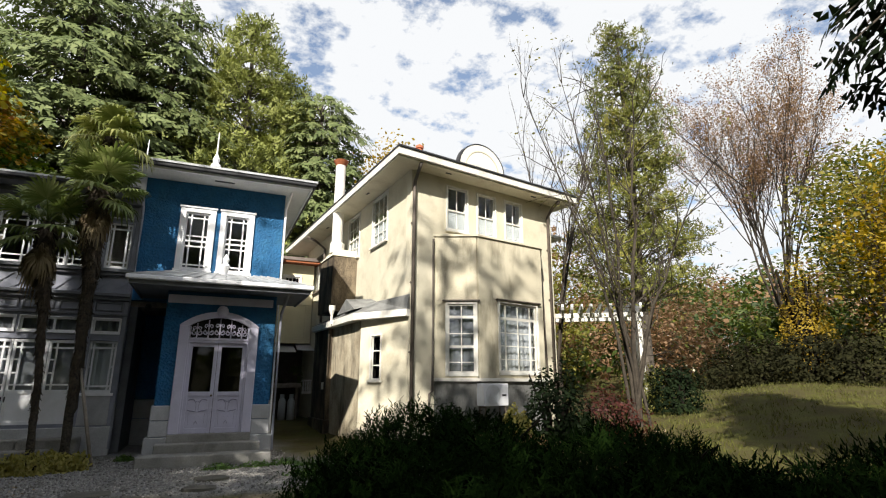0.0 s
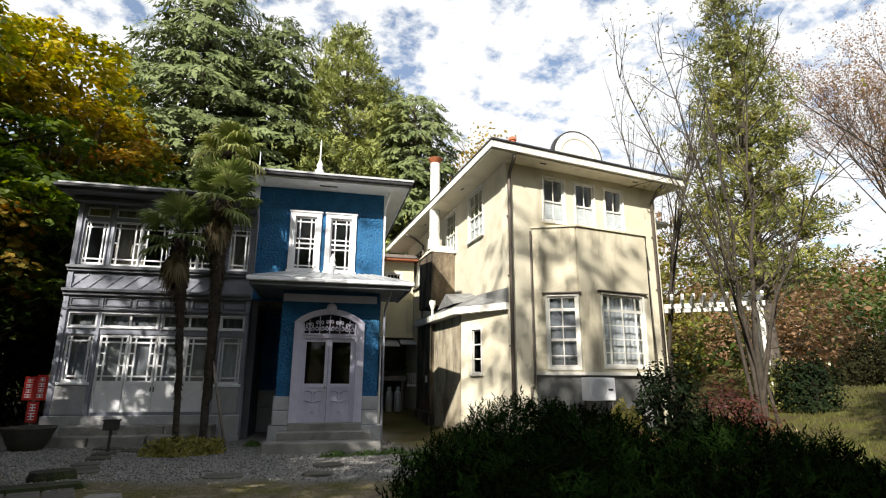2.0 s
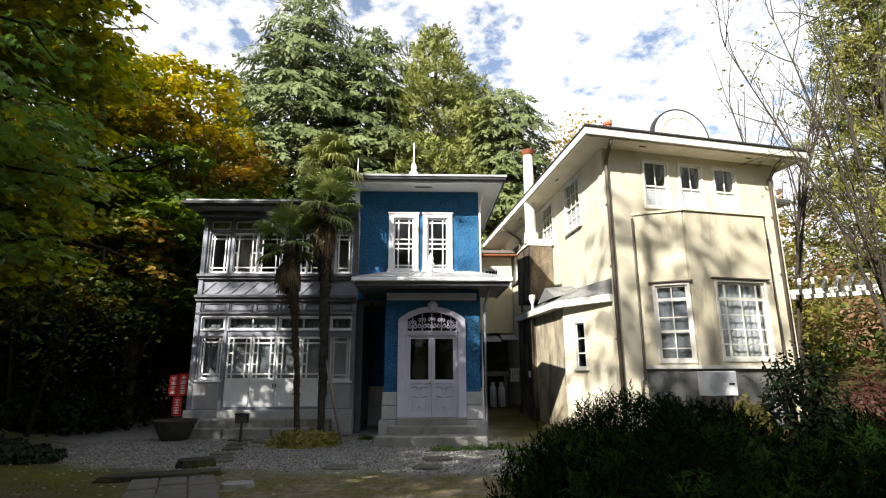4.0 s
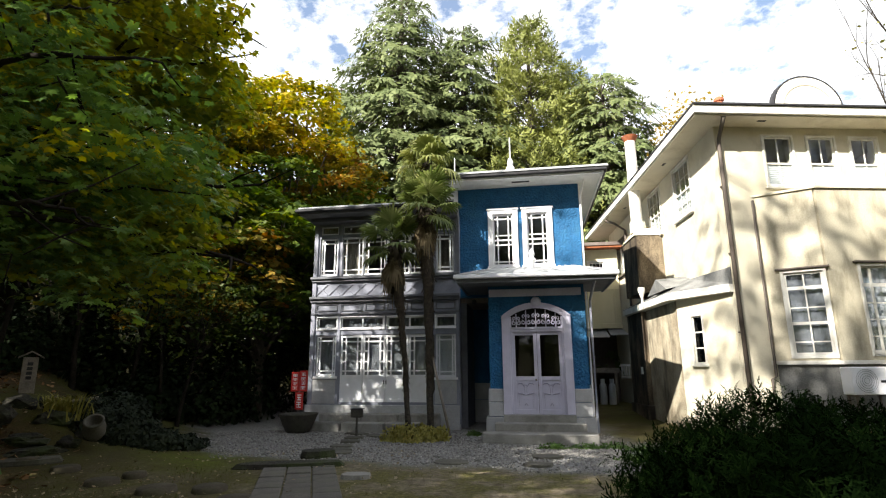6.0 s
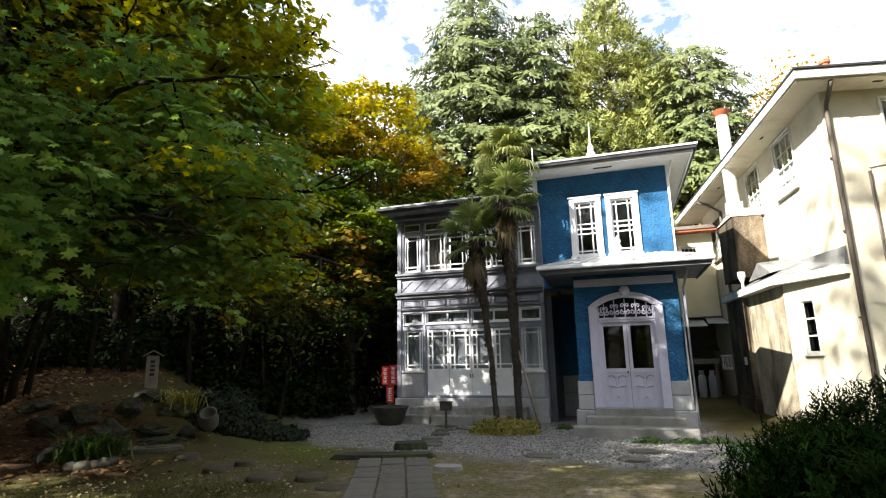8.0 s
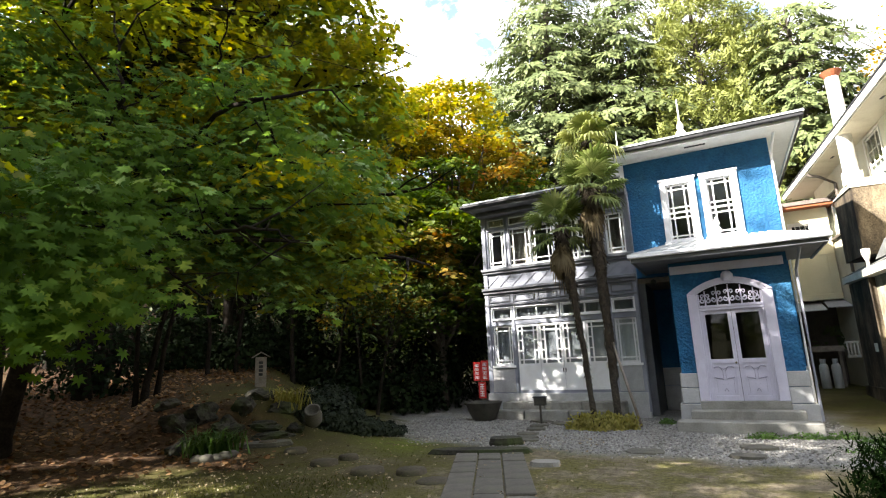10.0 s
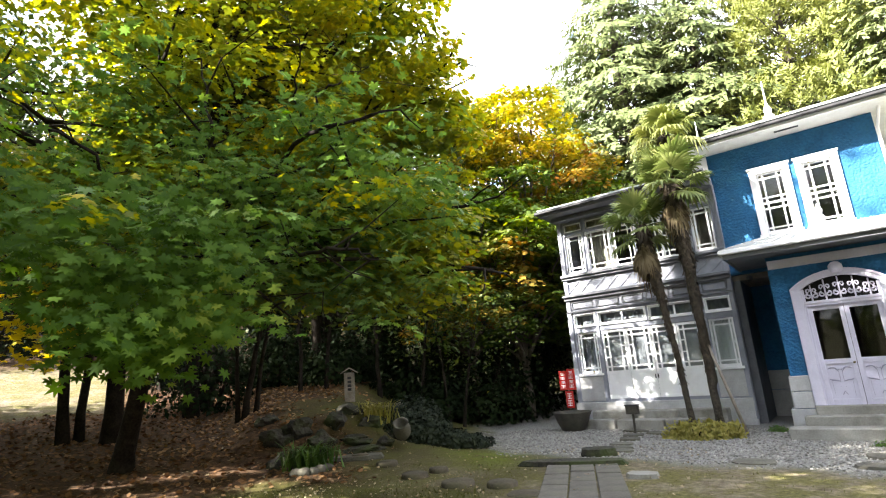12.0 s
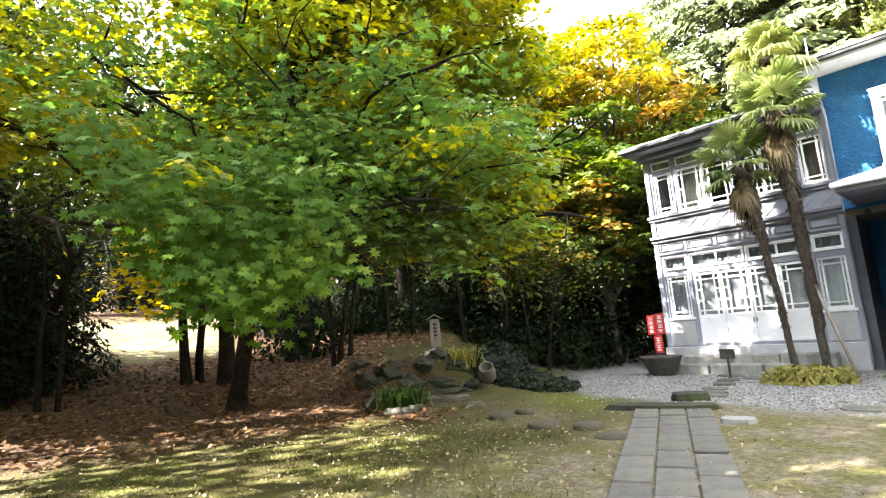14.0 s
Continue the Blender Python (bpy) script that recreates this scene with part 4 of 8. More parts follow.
# black sheet in place of the darkness inside the porch
part_h("porch_black_sheet", boxes((PX0 + 0.25, PX1 - 0.25, PY + 0.9, PY + 0.95, 0.1, 3.7)), M_BLACK)
# stone plinth blocks of the porch, quoins
for x0, x1 in ((PX0 - 0.05, -0.74), (1.09, PX1 + 0.05)):
    for z0, z1, o in ((-0.36, 0.36, 0.12), (0.37, 0.72, 0.05), (0.73, 1.06, 0.05)):
        part_h("plinth_stone", boxes((x0 - (0.07 if o > 0.1 and x0 < 0 else 0), x1 + (0.07 if o > 0.1 and x0 > 0 else 0), PY - o, PY + 0.26, z0, z1), c=0.014), M_STONE)
for x in (PX0 - 0.05, PX1):
    for j in range(2):
        for z0, z1 in ((-0.36, 0.52), (0.53, 1.06)):
            part_h("plinth_stone", boxes((x, x + 0.05, PY + 0.27 + 0.71 * j, PY + 0.97 + 0.71 * j, z0, z1), c=0.012), M_STONE)
for x0, x1, y1 in ((BX0 + 0.21, PX0 - 0.01, 2.196), (PX1 + 0.06, BX1 + 0.04, 0.0)):
    for z0, z1 in ((-0.36, 0.56), (0.57, 1.10)):
        part_h("plinth_stone", boxes((x0, x1, y1 - 0.05, y1, z0, z1), c=0.012), M_STONE)
for k in range(6):
    for z0, z1 in ((-0.36, 0.56), (0.57, 1.10)):
        part_h("plinth_stone", boxes((BX1, BX1 + 0.05, 0.02 + 1.3 * k, 1.3 + 1.3 * k, z0, z1), c=0.012), M_STONE)
part_h("threshold", boxes((-0.74, 1.09, PY - 0.20, PY + 0.05, -0.36, 0.42), c=0.012), M_STEP, "stone door sill")
part_h("step", boxes((-0.95, 1.30, PY - 0.60, PY - 0.202, -0.36, 0.25), c=0.015), M_STEP, "stone entrance step")
part_h("step", boxes((-1.24, 1.52, PY - 1.10, PY - 0.602, -0.36, 0.07), c=0.02), M_STEP, "low stone entrance step, worn dark")
# porch beam, soffit, roof
part_h("porch_beam", boxes((PX0 + 0.02, PX1 - 0.08, PY - 0.05, PY, 3.46, 3.66), c=0.01), M_LAV, "pale painted beam over the porch")
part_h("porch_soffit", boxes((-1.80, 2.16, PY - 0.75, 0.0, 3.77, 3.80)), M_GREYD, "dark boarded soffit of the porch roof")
part_h("porch_fascia", boxes((-1.86, 2.22, PY - 0.82, PY - 0.752, 3.74, 3.90), (-1.86, -1.802, PY - 0.75, 0, 3.74, 3.90), (2.162, 2.22, PY - 0.75, 0, 3.74, 3.90), c=0.008), M_GREYD)
part_h("porch_gutter", boxes((-1.93, 2.29, PY - 0.93, PY - 0.822, 3.84, 3.95), (-1.93, -1.862, PY - 0.82, 0, 3.84, 3.95), (2.222, 2.29, PY - 0.82, 0, 3.84, 3.95), c=0.02), M_WHITE, "white gutter edge of the porch roof")
bm = bmesh.new()
a4 = [bm.verts.new(p) for p in ((-1.92, PY - 0.92, 3.955), (2.28, PY - 0.92, 3.955), (2.28, -0.004, 3.955), (-1.92, -0.004, 3.955))]
b4 = [bm.verts.new(p) for p in ((-1.0, -0.42, 4.50), (1.36, -0.42, 4.50), (1.36, -0.004, 4.52), (-1.0, -0.004, 4.52))]
bm.faces.new(a4); bm.faces.new(b4)
for k in range(4):
    bm.faces.new((a4[k], a4[(k + 1) % 4], b4[(k + 1) % 4], b4[k]))
part_h("porch_roof", bm, M_ROOF, "pale metal porch roof, hipped and low")
for k in range(13):                        # standing seams
    x = -1.75 + 3.85 * k / 12
    xt = 0.18 + (x - 0.18) * 0.58
    bm = bmesh.new()
    tube(bm, [(x, PY - 0.90, 3.975), (xt, -0.42, 4.515)], 0.011, 4)
    part_h("roof_seam", bm, M_ROOF)
bm = bmesh.new()
lathe(bm, ((0.13, 0), (0.13, 0.06), (0.07, 0.09), (0.085, 0.22), (0.12, 0.32), (0.06, 0.40), (0.09, 0.50), (0.03, 0.62), (0.01, 0.66)), (0.15, -1.0, 4.28), 14)
part_h("roof_finial", bm, M_WHITE, "white turned finial on the porch roof")
# eaves of both roofs
for nm, x0, x1, zs in (("grey", -7.16, -2.14, 6.36), ("blue", -2.62, 2.36, 7.16)):
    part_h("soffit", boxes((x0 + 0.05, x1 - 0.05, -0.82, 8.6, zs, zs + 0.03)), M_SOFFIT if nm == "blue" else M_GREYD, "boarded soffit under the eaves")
    part_h("fascia", boxes((x0, x1, -0.88, -0.822, zs - 0.02, zs + 0.14), (x0, x0 + 0.048, -0.82, 8.6, zs - 0.02, zs + 0.14), *(((x1 - 0.048, x1, -0.82, 8.6, zs - 0.02, zs + 0.14),) if nm == "blue" else ()), c=0.006),
           M_WHITE if nm == "blue" else M_GREYD)
    part_h("gutter", boxes((x0 - 0.10, x1 + (0.10 if nm == "blue" else 0), -0.99, -0.882, zs + 0.04, zs + 0.145), (x0 - 0.10, x0 - 0.002, -0.88, 8.6, zs + 0.04, zs + 0.145), c=0.025), M_GUTTER, "dark eaves gutter")
    if nm == "blue":
        part_h("gutter", boxes((x1 + 0.002, x1 + 0.10, -0.88, 8.6, zs + 0.04, zs + 0.145), c=0.025), M_GUTTER, "dark eaves gutter")
    bm = bmesh.new()
    ztop = hip_roof(bm, x0 - (0.12 if nm == "blue" else 0.02), x1 + (0.12 if nm == "blue" else 0.02), -1.01 if nm == "blue" else -0.90, 8.8, zs + 0.15, 17.5 if nm == "grey" else 21, 0.06)
    part_h("roof", bm, M_ROOF, "pale metal hipped roof")
for k in (0,):
    part_h("soffit_vent", boxes((-0.36, 0.18, -0.50, -0.40, 7.150, 7.158)), M_GUTTER)
    bm = bmesh.new()
    lathe(bm, ((0.16, 0), (0.15, 0.1), (0.09, 0.16), (0.11, 0.3), (0.06, 0.42), (0.025, 0.5), (0.018, 1.2), (0.004, 1.25)), (-0.44, 1.6, 8.33), 12)
    part_h("roof_finial", bm, M_WHITE, "white finial with a slender spike")
    bm = bmesh.new()
    lathe(bm, ((0.03, 0), (0.02, 0.3), (0.012, 0.95)), (-2.3, 0.6, 7.6), 6)
    part_h("lightning_rod", bm, M_WHITE)
# downpipes
for x, y, z1, mt in ((-2.10, -0.09, 6.4, M_GREY), (1.72, -0.06, 7.2, M_WHITE), (1.62, PY - 0.06, 3.8, M_GREY)):
    bm = bmesh.new()
    pts = [(x, y, 0.0), (x, y, z1 - 0.5), (x + (0.12 if x > 0 else 0), y - 0.25, z1)]
    tube(bm, pts, 0.038, 8)
    part_h("downpipe", bm, mt)
bm = bmesh.new()
lathe(bm, ((0.05, 0), (0.075, 0.02), (0.07, 0.10), (0.02, 0.13)), (-1.62, -0.35, 3.45), 10)
part_h("wall_lamp", bm, M_GUTTER)

# ---------- the cream plaster house ----------
CX, CY = 5.14, 14.28
villa = thing("villa", (CX, CY, 0.0), "tall cream plaster house with bay window and stained chimney breast", "house", rz=12)
S_ANG = radians(83)                      # the side wall runs back at this angle from the front
sx, sy = math.cos(S_ANG), math.sin(S_ANG)
# side-wall frame: x towards the front corner, y into the house
SM = Matrix(((-sx, sy, 0, 0), (-sy, -sx, 0, 0), (0, 0, 1, 0), (0, 0, 0, 1)))
WL, SL, ZT = 6.02, 12.2, 7.95            # front width, side depth, wall top


def part_v(name, bm, mat, label="", m=None, parent=None, smooth=False):
    return part(name, bm, mat, parent or villa, label, m, smooth)


def sside(s, off):
    """Plan point at distance s back along the side wall, off metres outside it."""
    return (sx * s - sy * off, sy * s + sx * off)


fw = [(1.34, 2.12, 6.26, 7.68), (2.58, 3.32, 6.26, 7.68), (3.80, 4.54, 6.26, 7.68)]
part_v("front_wall", wall_mesh(0, WL, -0.1, ZT, [*fw, (1.7, 4.5, 1.8, 4.0)], 0.28), M_TAN, "cream plaster front wall, weather-stained")
sw = [(-3.20, -1.90, 6.16, 7.84), (-5.85, -4.62, 6.16, 7.82), (-11.3, -9.4, 5.62, 7.20)]
part_v("side_wall", wall_mesh(-SL, -0.30, -0.1, ZT, sw, 0.28), M_TAN, "cream plaster side wall", SM)
bm = bmesh.new()
prism(bm, [(0.02, 0.284), (0.28, 0.284), sside(0.55, -0.27), sside(0.29, 0.0)], -0.1, ZT)
part_v("corner_pier", bm, M_TAN)
part_v("side_wall", boxes((WL - 0.28, WL, 0.284, 11.0, -0.1, ZT)), M_TAN)
part_v("back_wall", boxes((1.4, WL, 11.0, 11.2, -0.1, ZT)), M_TAN)
part_v("upper_floor", boxes((1.5, WL - 0.3, 0.3, 10.9, 4.6, 4.8)), M_WOODGREY)
for a, b, c, d in fw:
    window(villa, I4, a, b, c, d, frame=0.06, sash=0.05, mid=0.46, cols=(0.5,), mat=M_WHITE_OLD, proud=0.03, behind=None, sill_out=0.04,
           label="tall white sash window, blind half drawn")
    part_v("louvre_blind", boxes(*[(a + 0.06, b - 0.06, 0.048, 0.062, c + 0.06 + 0.06 * k, c + 0.11 + 0.06 * k) for k in range(10)]), M_CURTAIN_W)
for a, b, c, d in sw[:2]:
    window(villa, SM, a, b, c, d, frame=0.07, sash=0.05, mid=0.47, cols=(0.34, 0.67), rows=(0.24, 0.73), mat=M_WHITE_OLD, proud=0.03, behind=None,
           sill_out=0.06, label="white sash window with small panes, blind half drawn")
    part_v("half_blind", boxes((a + 0.05, b - 0.05, 0.075, 0.085, c + 0.04, c + (d - c) * 0.47)), M_CURTAIN_W, "", SM)
window(villa, SM, *sw[2], frame=0.09, sash=0.06, cols=(0.5,), mat=M_PIPE, proud=0.03, behind=M_CURTAIN_W, label="wide brown-framed window")

# bay window: five-sided, with a parapet, sill ledge and concrete foot
BP = [(0.86, 0.0), (1.92, -0.80), (4.60, -0.80), (5.40, 0.0)]


def facet(p, q):
    """Wall frame on the plan line p to q, and its length."""
    p, q = Vector((*p, 0)), Vector((*q, 0))
    d = (q - p)
    ln = d.length
    d.normalize()
    n = Vector((-d.y, d.x, 0))
    return Matrix(((d.x, n.x, 0, p.x), (d.y, n.y, 0, p.y), (0, 0, 1, 0), (0, 0, 0, 1))), ln


# black plate in place of the dark room behind the bay
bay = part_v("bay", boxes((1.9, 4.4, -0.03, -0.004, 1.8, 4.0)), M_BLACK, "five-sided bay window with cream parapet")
bz0, bz1 = 1.72, 5.94
f0, l0 = facet(BP[0], BP[1]); f1, l1 = facet(BP[1], BP[2]); f2, l2 = facet(BP[2], BP[3])
h0 = (0.40, l0 - 0.12, 1.84, 3.86)
h1 = (0.80, 2.36, 1.88, 3.96)
part("bay_wall", wall_mesh(0.01, l0 - 0.06, bz0, bz1, [h0], 0.16), M_TAN_BAY, bay, "", f0)
part("bay_wall", wall_mesh(0.0, l1, bz0, bz1, [h1], 0.16), M_TAN_BAY, bay, "", f1)
part("bay_wall", wall_mesh(0.06, l2 - 0.01, bz0, bz1, [], 0.16), M_TAN_BAY, bay, "", f2)


def ring(o):
    """Outline of the bay, pushed out by o."""
    k = o * 0.414
    return [(BP[0][0] - o * 1.414, 0.0), (BP[1][0] - k, BP[1][1] - o), (BP[2][0] + k, BP[2][1] - o), (BP[3][0] + o * 1.414, 0.0)]


for nm, o, za, zb, mt in (("parapet_cap", 0.05, 5.94, 6.0, M_TAN), ("sill_ledge", 0.09, 1.63, 1.72, M_WHITE_OLD), ("foot", -0.01, -0.1, 1.63, M_CONC)):
    bm = bmesh.new()
    prism(bm, ring(o), za, zb)
    part(nm, bm, mt, bay, {"foot": "streaked grey concrete foot"}.get(nm, ""))
w = window(bay, f0, *h0, frame=0.07, sash=0.05, mat=M_WHITE_OLD, sill=False, cols=(0.5,), rows=(0.16, 0.57, 0.80), bar=0.03, behind=M_BLIND, behind_gap=0.10, glass=M_GLASS_BAY, depth=0.08, name="bay_window",
           bars=((0, 1, 0.365, 0.40), (0, 1, 0.79, 0.83)))
# white curtain here stands in for the pale sky reflected in the panes
w = window(bay, f1, *h1, frame=0.07, sash=0.05, mat=M_WHITE_OLD, sill=False, cols=(0.16, 0.5, 0.84), rows=(0.19, 0.38, 0.57), bar=0.03, behind=M_CURTAIN_W, behind_gap=0.16, glass=M_GLASS_BAY, depth=0.08, name="bay_window",
           bars=((0.15, 0.19, 0, 1), (0.81, 0.85, 0, 1), (0, 1, 0.76, 0.80)))
for f, h in ((f0, h0), (f1, h1)):
    part("drip_hood", boxes((h[0] - 0.16, h[1] + 0.16, -0.10, 0.0, h[3] + 0.075, h[3] + 0.12), c=0.008), M_PIPE, bay, "", f)

# lean-to on the side with its pent roof
A0, A1, A2, A3 = sside(0.10, 0.02), sside(1.81, 0.80), sside(6.2, 0.80), sside(6.2, 0.0)
fa, la = facet(A1, A0)
fb, lb = facet(A2, A1)
fc, lc = facet(A3, A2)
annex = part_v("side_annex", boxes((0.0, 0.02, 0, 0.02, 0.0, 0.02)), M_TAN)
annex.data.transform(Matrix.Translation((*sside(3, 0.3), 0.2)))
hs = (0.50, 0.86, 1.66, 2.94)
part("annex_wall", wall_mesh(0.0, la, -0.1, 3.75, [hs], 0.18), M_TAN, annex, "", fa)
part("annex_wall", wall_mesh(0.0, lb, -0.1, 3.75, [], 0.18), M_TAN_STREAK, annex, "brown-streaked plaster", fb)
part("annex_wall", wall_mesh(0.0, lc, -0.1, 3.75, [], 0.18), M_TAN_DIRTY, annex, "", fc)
window(annex, fa, *hs, frame=0.05, sash=0.035, mat=M_WHITE_OLD, rows=(0.33, 0.66), bar=0.035, name="narrow_window", sill_out=0.05, glass=M_GLASS_DARK)
eo = [sside(-0.05, 0.12), sside(1.70, 1.10), sside(6.5, 1.10), sside(6.5, 0.0), sside(0.0, 0.0)]
ei = [sside(-0.02, 0.02), sside(1.9, 0.30), sside(6.3, 0.25), sside(6.5, 0.0), sside(0.0, 0.0)]
bm = bmesh.new()
prism(bm, eo, 3.44, 3.64)
part("pent_fascia", bm, M_WHITE_OLD, annex, "peeling white fascia board")
bm = bmesh.new()
prism(bm, eo, 3.645, 4.08, ei)
part("pent_roof", bm, M_CONC, annex, "grey sheet pent roof")
bm = bmesh.new()
a3 = [bm.verts.new((*sside(1.9, 1.0), 3.80)), bm.verts.new((*sside(3.7, 1.0), 3.80)), bm.verts.new((*sside(2.8, 1.0), 4.22)), bm.verts.new((*sside(2.8, 0.1), 4.30)), bm.verts.new((*sside(1.9, 0.1), 4.0)), bm.verts.new((*sside(3.7, 0.1), 4.0))]
for f in ((0, 1, 2), (0, 2, 3, 4), (1, 5, 3, 2), (0, 4, 5, 1), (4, 3, 5)):
    bm.faces.new([a3[k] for k in f])
part("gablet", bm, M_CONC, annex, "small grey gablet on the pent roof")

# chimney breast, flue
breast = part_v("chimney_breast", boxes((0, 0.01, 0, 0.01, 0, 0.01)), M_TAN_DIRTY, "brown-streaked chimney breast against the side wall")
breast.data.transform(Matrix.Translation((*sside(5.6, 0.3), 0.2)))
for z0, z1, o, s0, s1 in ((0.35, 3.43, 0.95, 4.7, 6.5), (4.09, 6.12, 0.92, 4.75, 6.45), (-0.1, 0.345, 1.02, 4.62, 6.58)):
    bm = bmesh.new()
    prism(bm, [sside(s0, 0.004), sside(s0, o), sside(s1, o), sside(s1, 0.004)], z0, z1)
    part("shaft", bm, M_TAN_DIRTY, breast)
bm = bmesh.new()
prism(bm, [sside(4.72, 0.004), sside(4.72, 0.96), sside(6.48, 0.96), sside(6.48, 0.004)], 6.121, 6.42,
      [sside(4.9, 0.004), sside(4.95, 0.75), sside(5.9, 0.75), sside(6.0, 0.004)])
part("shoulder", bm, M_TAN, breast, "cream sloping shoulder")
bm = bmesh.new()
fx, fy = sside(5.4, 0.62)
lathe(bm, ((0.27, 6.35), (0.26, 6.75), (0.205, 6.78), (0.205, 8.0), (0.225, 8.0), (0.225, 8.07), (0.20, 8.07), (0.19, 9.95)), (fx, fy, 0), 16)
part("flue", bm, M_WHITE_OLD, breast, "tall white flue pipe")
bm = bmesh.new()
lathe(bm, ((0.19, 9.94), (0.20, 9.96), (0.30, 10.14), (0.285, 10.15), (0.16, 10.0)), (fx, fy, 0), 16)
part("cowl", bm, M_RUST, breast, "rusty flared cowl")
part("hatch", boxes((0, 0.2, -0.03, 0, 0, 0.24), c=0.006), M_WHITE_OLD, breast, "", facet(sside(6.5, 0.955), sside(4.7, 0.955))[0] @ pose(1.3, 0, 1.35))
bm = bmesh.new()
hx, hy = sside(3.9, 1.12)
lathe(bm, ((0.04, 3.5), (0.04, 3.8), (0.11, 4.0), (0.11, 4.14), (0.10, 4.14)), (hx, hy, 0), 10)
part_v("rain_hopper", bm, M_WHITE_OLD, "white rainwater hopper")

# eaves and roof
OV, OS = 0.72, 0.92
e0 = Vector((*sside(-0.72, OS), 0)); e1 = Vector((WL + 0.70, -OV, 0)); e2 = Vector((WL + 0.70, 12.0, 0)); e3 = Vector((*sside(SL + 1.2, OS), 0))
e0 = Vector((-OS * sy + 0.02, -OV, 0))
plan = [(e.x, e.y) for e in (e0, e1, e2, e3)]


def inset(pl, d):
    c = Vector((sum(p[0] for p in pl) / 4, sum(p[1] for p in pl) / 4))
    return [tuple(Vector(p) + (c - Vector(p)).normalized() * d) for p in pl]


bm = bmesh.new()
prism(bm, inset(plan, 0.10), 7.955, 8.0)
part_v("soffit", bm, M_TAN, "cream plastered soffit with small vents")
bm = bmesh.new()
prism(bm, plan, 8.003, 8.22)
part_v("fascia", bm, M_WHITE_OLD, "worn white fascia board")
bm = bmesh.new()
prism(bm, inset(plan, -0.05), 8.222, 8.27)
part_v("roof_edge", bm, M_GUTTER, "dark metal roof edge")
bm = bmesh.new()
prism(bm, inset(plan, -0.02), 8.272, 10.3, [(3.2, 4.2), (3.6, 4.2), (3.6, 7.2), (3.2, 7.2)])
part_v("roof", bm, M_TANROOF, "brown hipped roof")
for x, y in ((1.0, -0.42), (4.7, -0.42)):
    part_v("soffit_vent", boxes((x, x + 0.22, y, y + 0.07, 7.944, 7.954)), M_GUTTER)
for s in (2.6, 7.4):
    x, y = sside(s, 0.45)
    part_v("soffit_vent", boxes((x, x + 0.07, y, y + 0.2, 7.944, 7.954)), M_GUTTER)
# arched pediment on the roof
bm = bmesh.new()
n = 18
prev = None
for i in range(n + 1):
    a = math.pi * (1 - i / n)
    xo, zo = 3.02 + 0.98 * math.cos(a), 8.74 + 0.92 * math.sin(a)
    q = [bm.verts.new(p) for p in ((xo, 0.25, zo), (xo, 0.45, zo), (xo, 0.45, 8.3), (xo, 0.25, 8.3))]
    if prev:
        for k in range(4):
            bm.faces.new((prev[k], q[k], q[(k + 1) % 4], prev[(k + 1) % 4]))
    prev = q
ped = part_v("pediment", bm, M_WHITE_OLD, "arched pale pediment on the roof edge")
for r0, r1, y0, mt in ((0.985, 1.015, 0.235, M_GUTTER), (0.70, 0.74, 0.235, M_TAN_BAY)):
    bm = bmesh.new()
    prev = None
    for i in range(n + 1):
        a = math.pi * (1 - i / n)
        q = [bm.verts.new((3.02 + r * math.cos(a), y, 8.74 + r * 0.94 * math.sin(a))) for r, y in ((r0, y0), (r1, y0), (r1, 0.46 if mt is M_GUTTER else 0.25), (r0, 0.46 if mt is M_GUTTER else 0.25))]
        if prev:
            for k in range(4):
                bm.faces.new((prev[k], q[k], q[(k + 1) % 4], prev[(k + 1) % 4]))
        else:
            bm.faces.new(q)
        prev = q
    bm.faces.new(prev)
    part("moulding", bm, mt, ped)
bm = bmesh.new()
box(bm, 2.75, 3.15, 4.0, 4.4, 9.6, 10.7, c=0.02)
st = part_v("chimney", bm, M_TAN, "small chimney with red clay pot")
bm = bmesh.new()
lathe(bm, ((0.16, 10.7), (0.13, 10.8), (0.12, 11.0), (0.17, 11.02), (0.17, 11.12), (0.06, 11.2)), (2.95, 4.2, 0), 12)
part("chimney_pot", bm, M_TILE_RED, st, "red clay chimney pot")
# small canopy past the far end of the front
part_v("canopy", boxes((WL, WL + 1.5, 0.9, 2.6, 7.05, 7.10), (WL, WL + 1.56, 0.84, 2.66, 7.102, 7.22), c=0.01), M_WHITE_OLD, "small white canopy on the side wall")
# downpipes
for pts, r in (([(-0.06, -0.62, 7.93), (0.0, -0.40, 7.80), (0.06, -0.10, 7.55), (0.06, -0.07, 7.2), (0.06, -0.07, 0.2)], 0.055),
               ([(5.86, -0.62, 7.93), (5.84, -0.35, 7.80), (5.80, -0.08, 7.45), (5.82, -0.07, 0.2)], 0.055),
               ([(0.78, -0.05, 5.84), (0.78, -0.05, 1.35), (0.66, -0.05, 1.28), (0.66, -0.05, 0.3)], 0.035),
               ([(5.40, -0.05, 5.5), (5.44, -0.05, 3.4), (5.55, -0.05, 0.3)], 0.03)):
    bm = bmesh.new()
    tube(bm, pts, r, 8)
    dp = part_v("downpipe", bm, M_PIPE, "rusty brown downpipe", smooth=True)
    for z in (6.2, 4.4, 2.4):
        if r > 0.05:
            part("bracket", boxes((pts[-1][0] - 0.08, pts[-1][0] + 0.08, -0.05, 0.0, z, z + 0.04)), M_PIPE, dp)
bm = bmesh.new()
tube(bm, [(*sside(9.2, 0.85), 7.9), (*sside(9.1, 0.5), 7.75), (*sside(9.0, 0.08), 7.4), (*sside(9.0, 0.08), 4.1)], 0.055, 8)
part_v("downpipe", bm, M_PIPE)

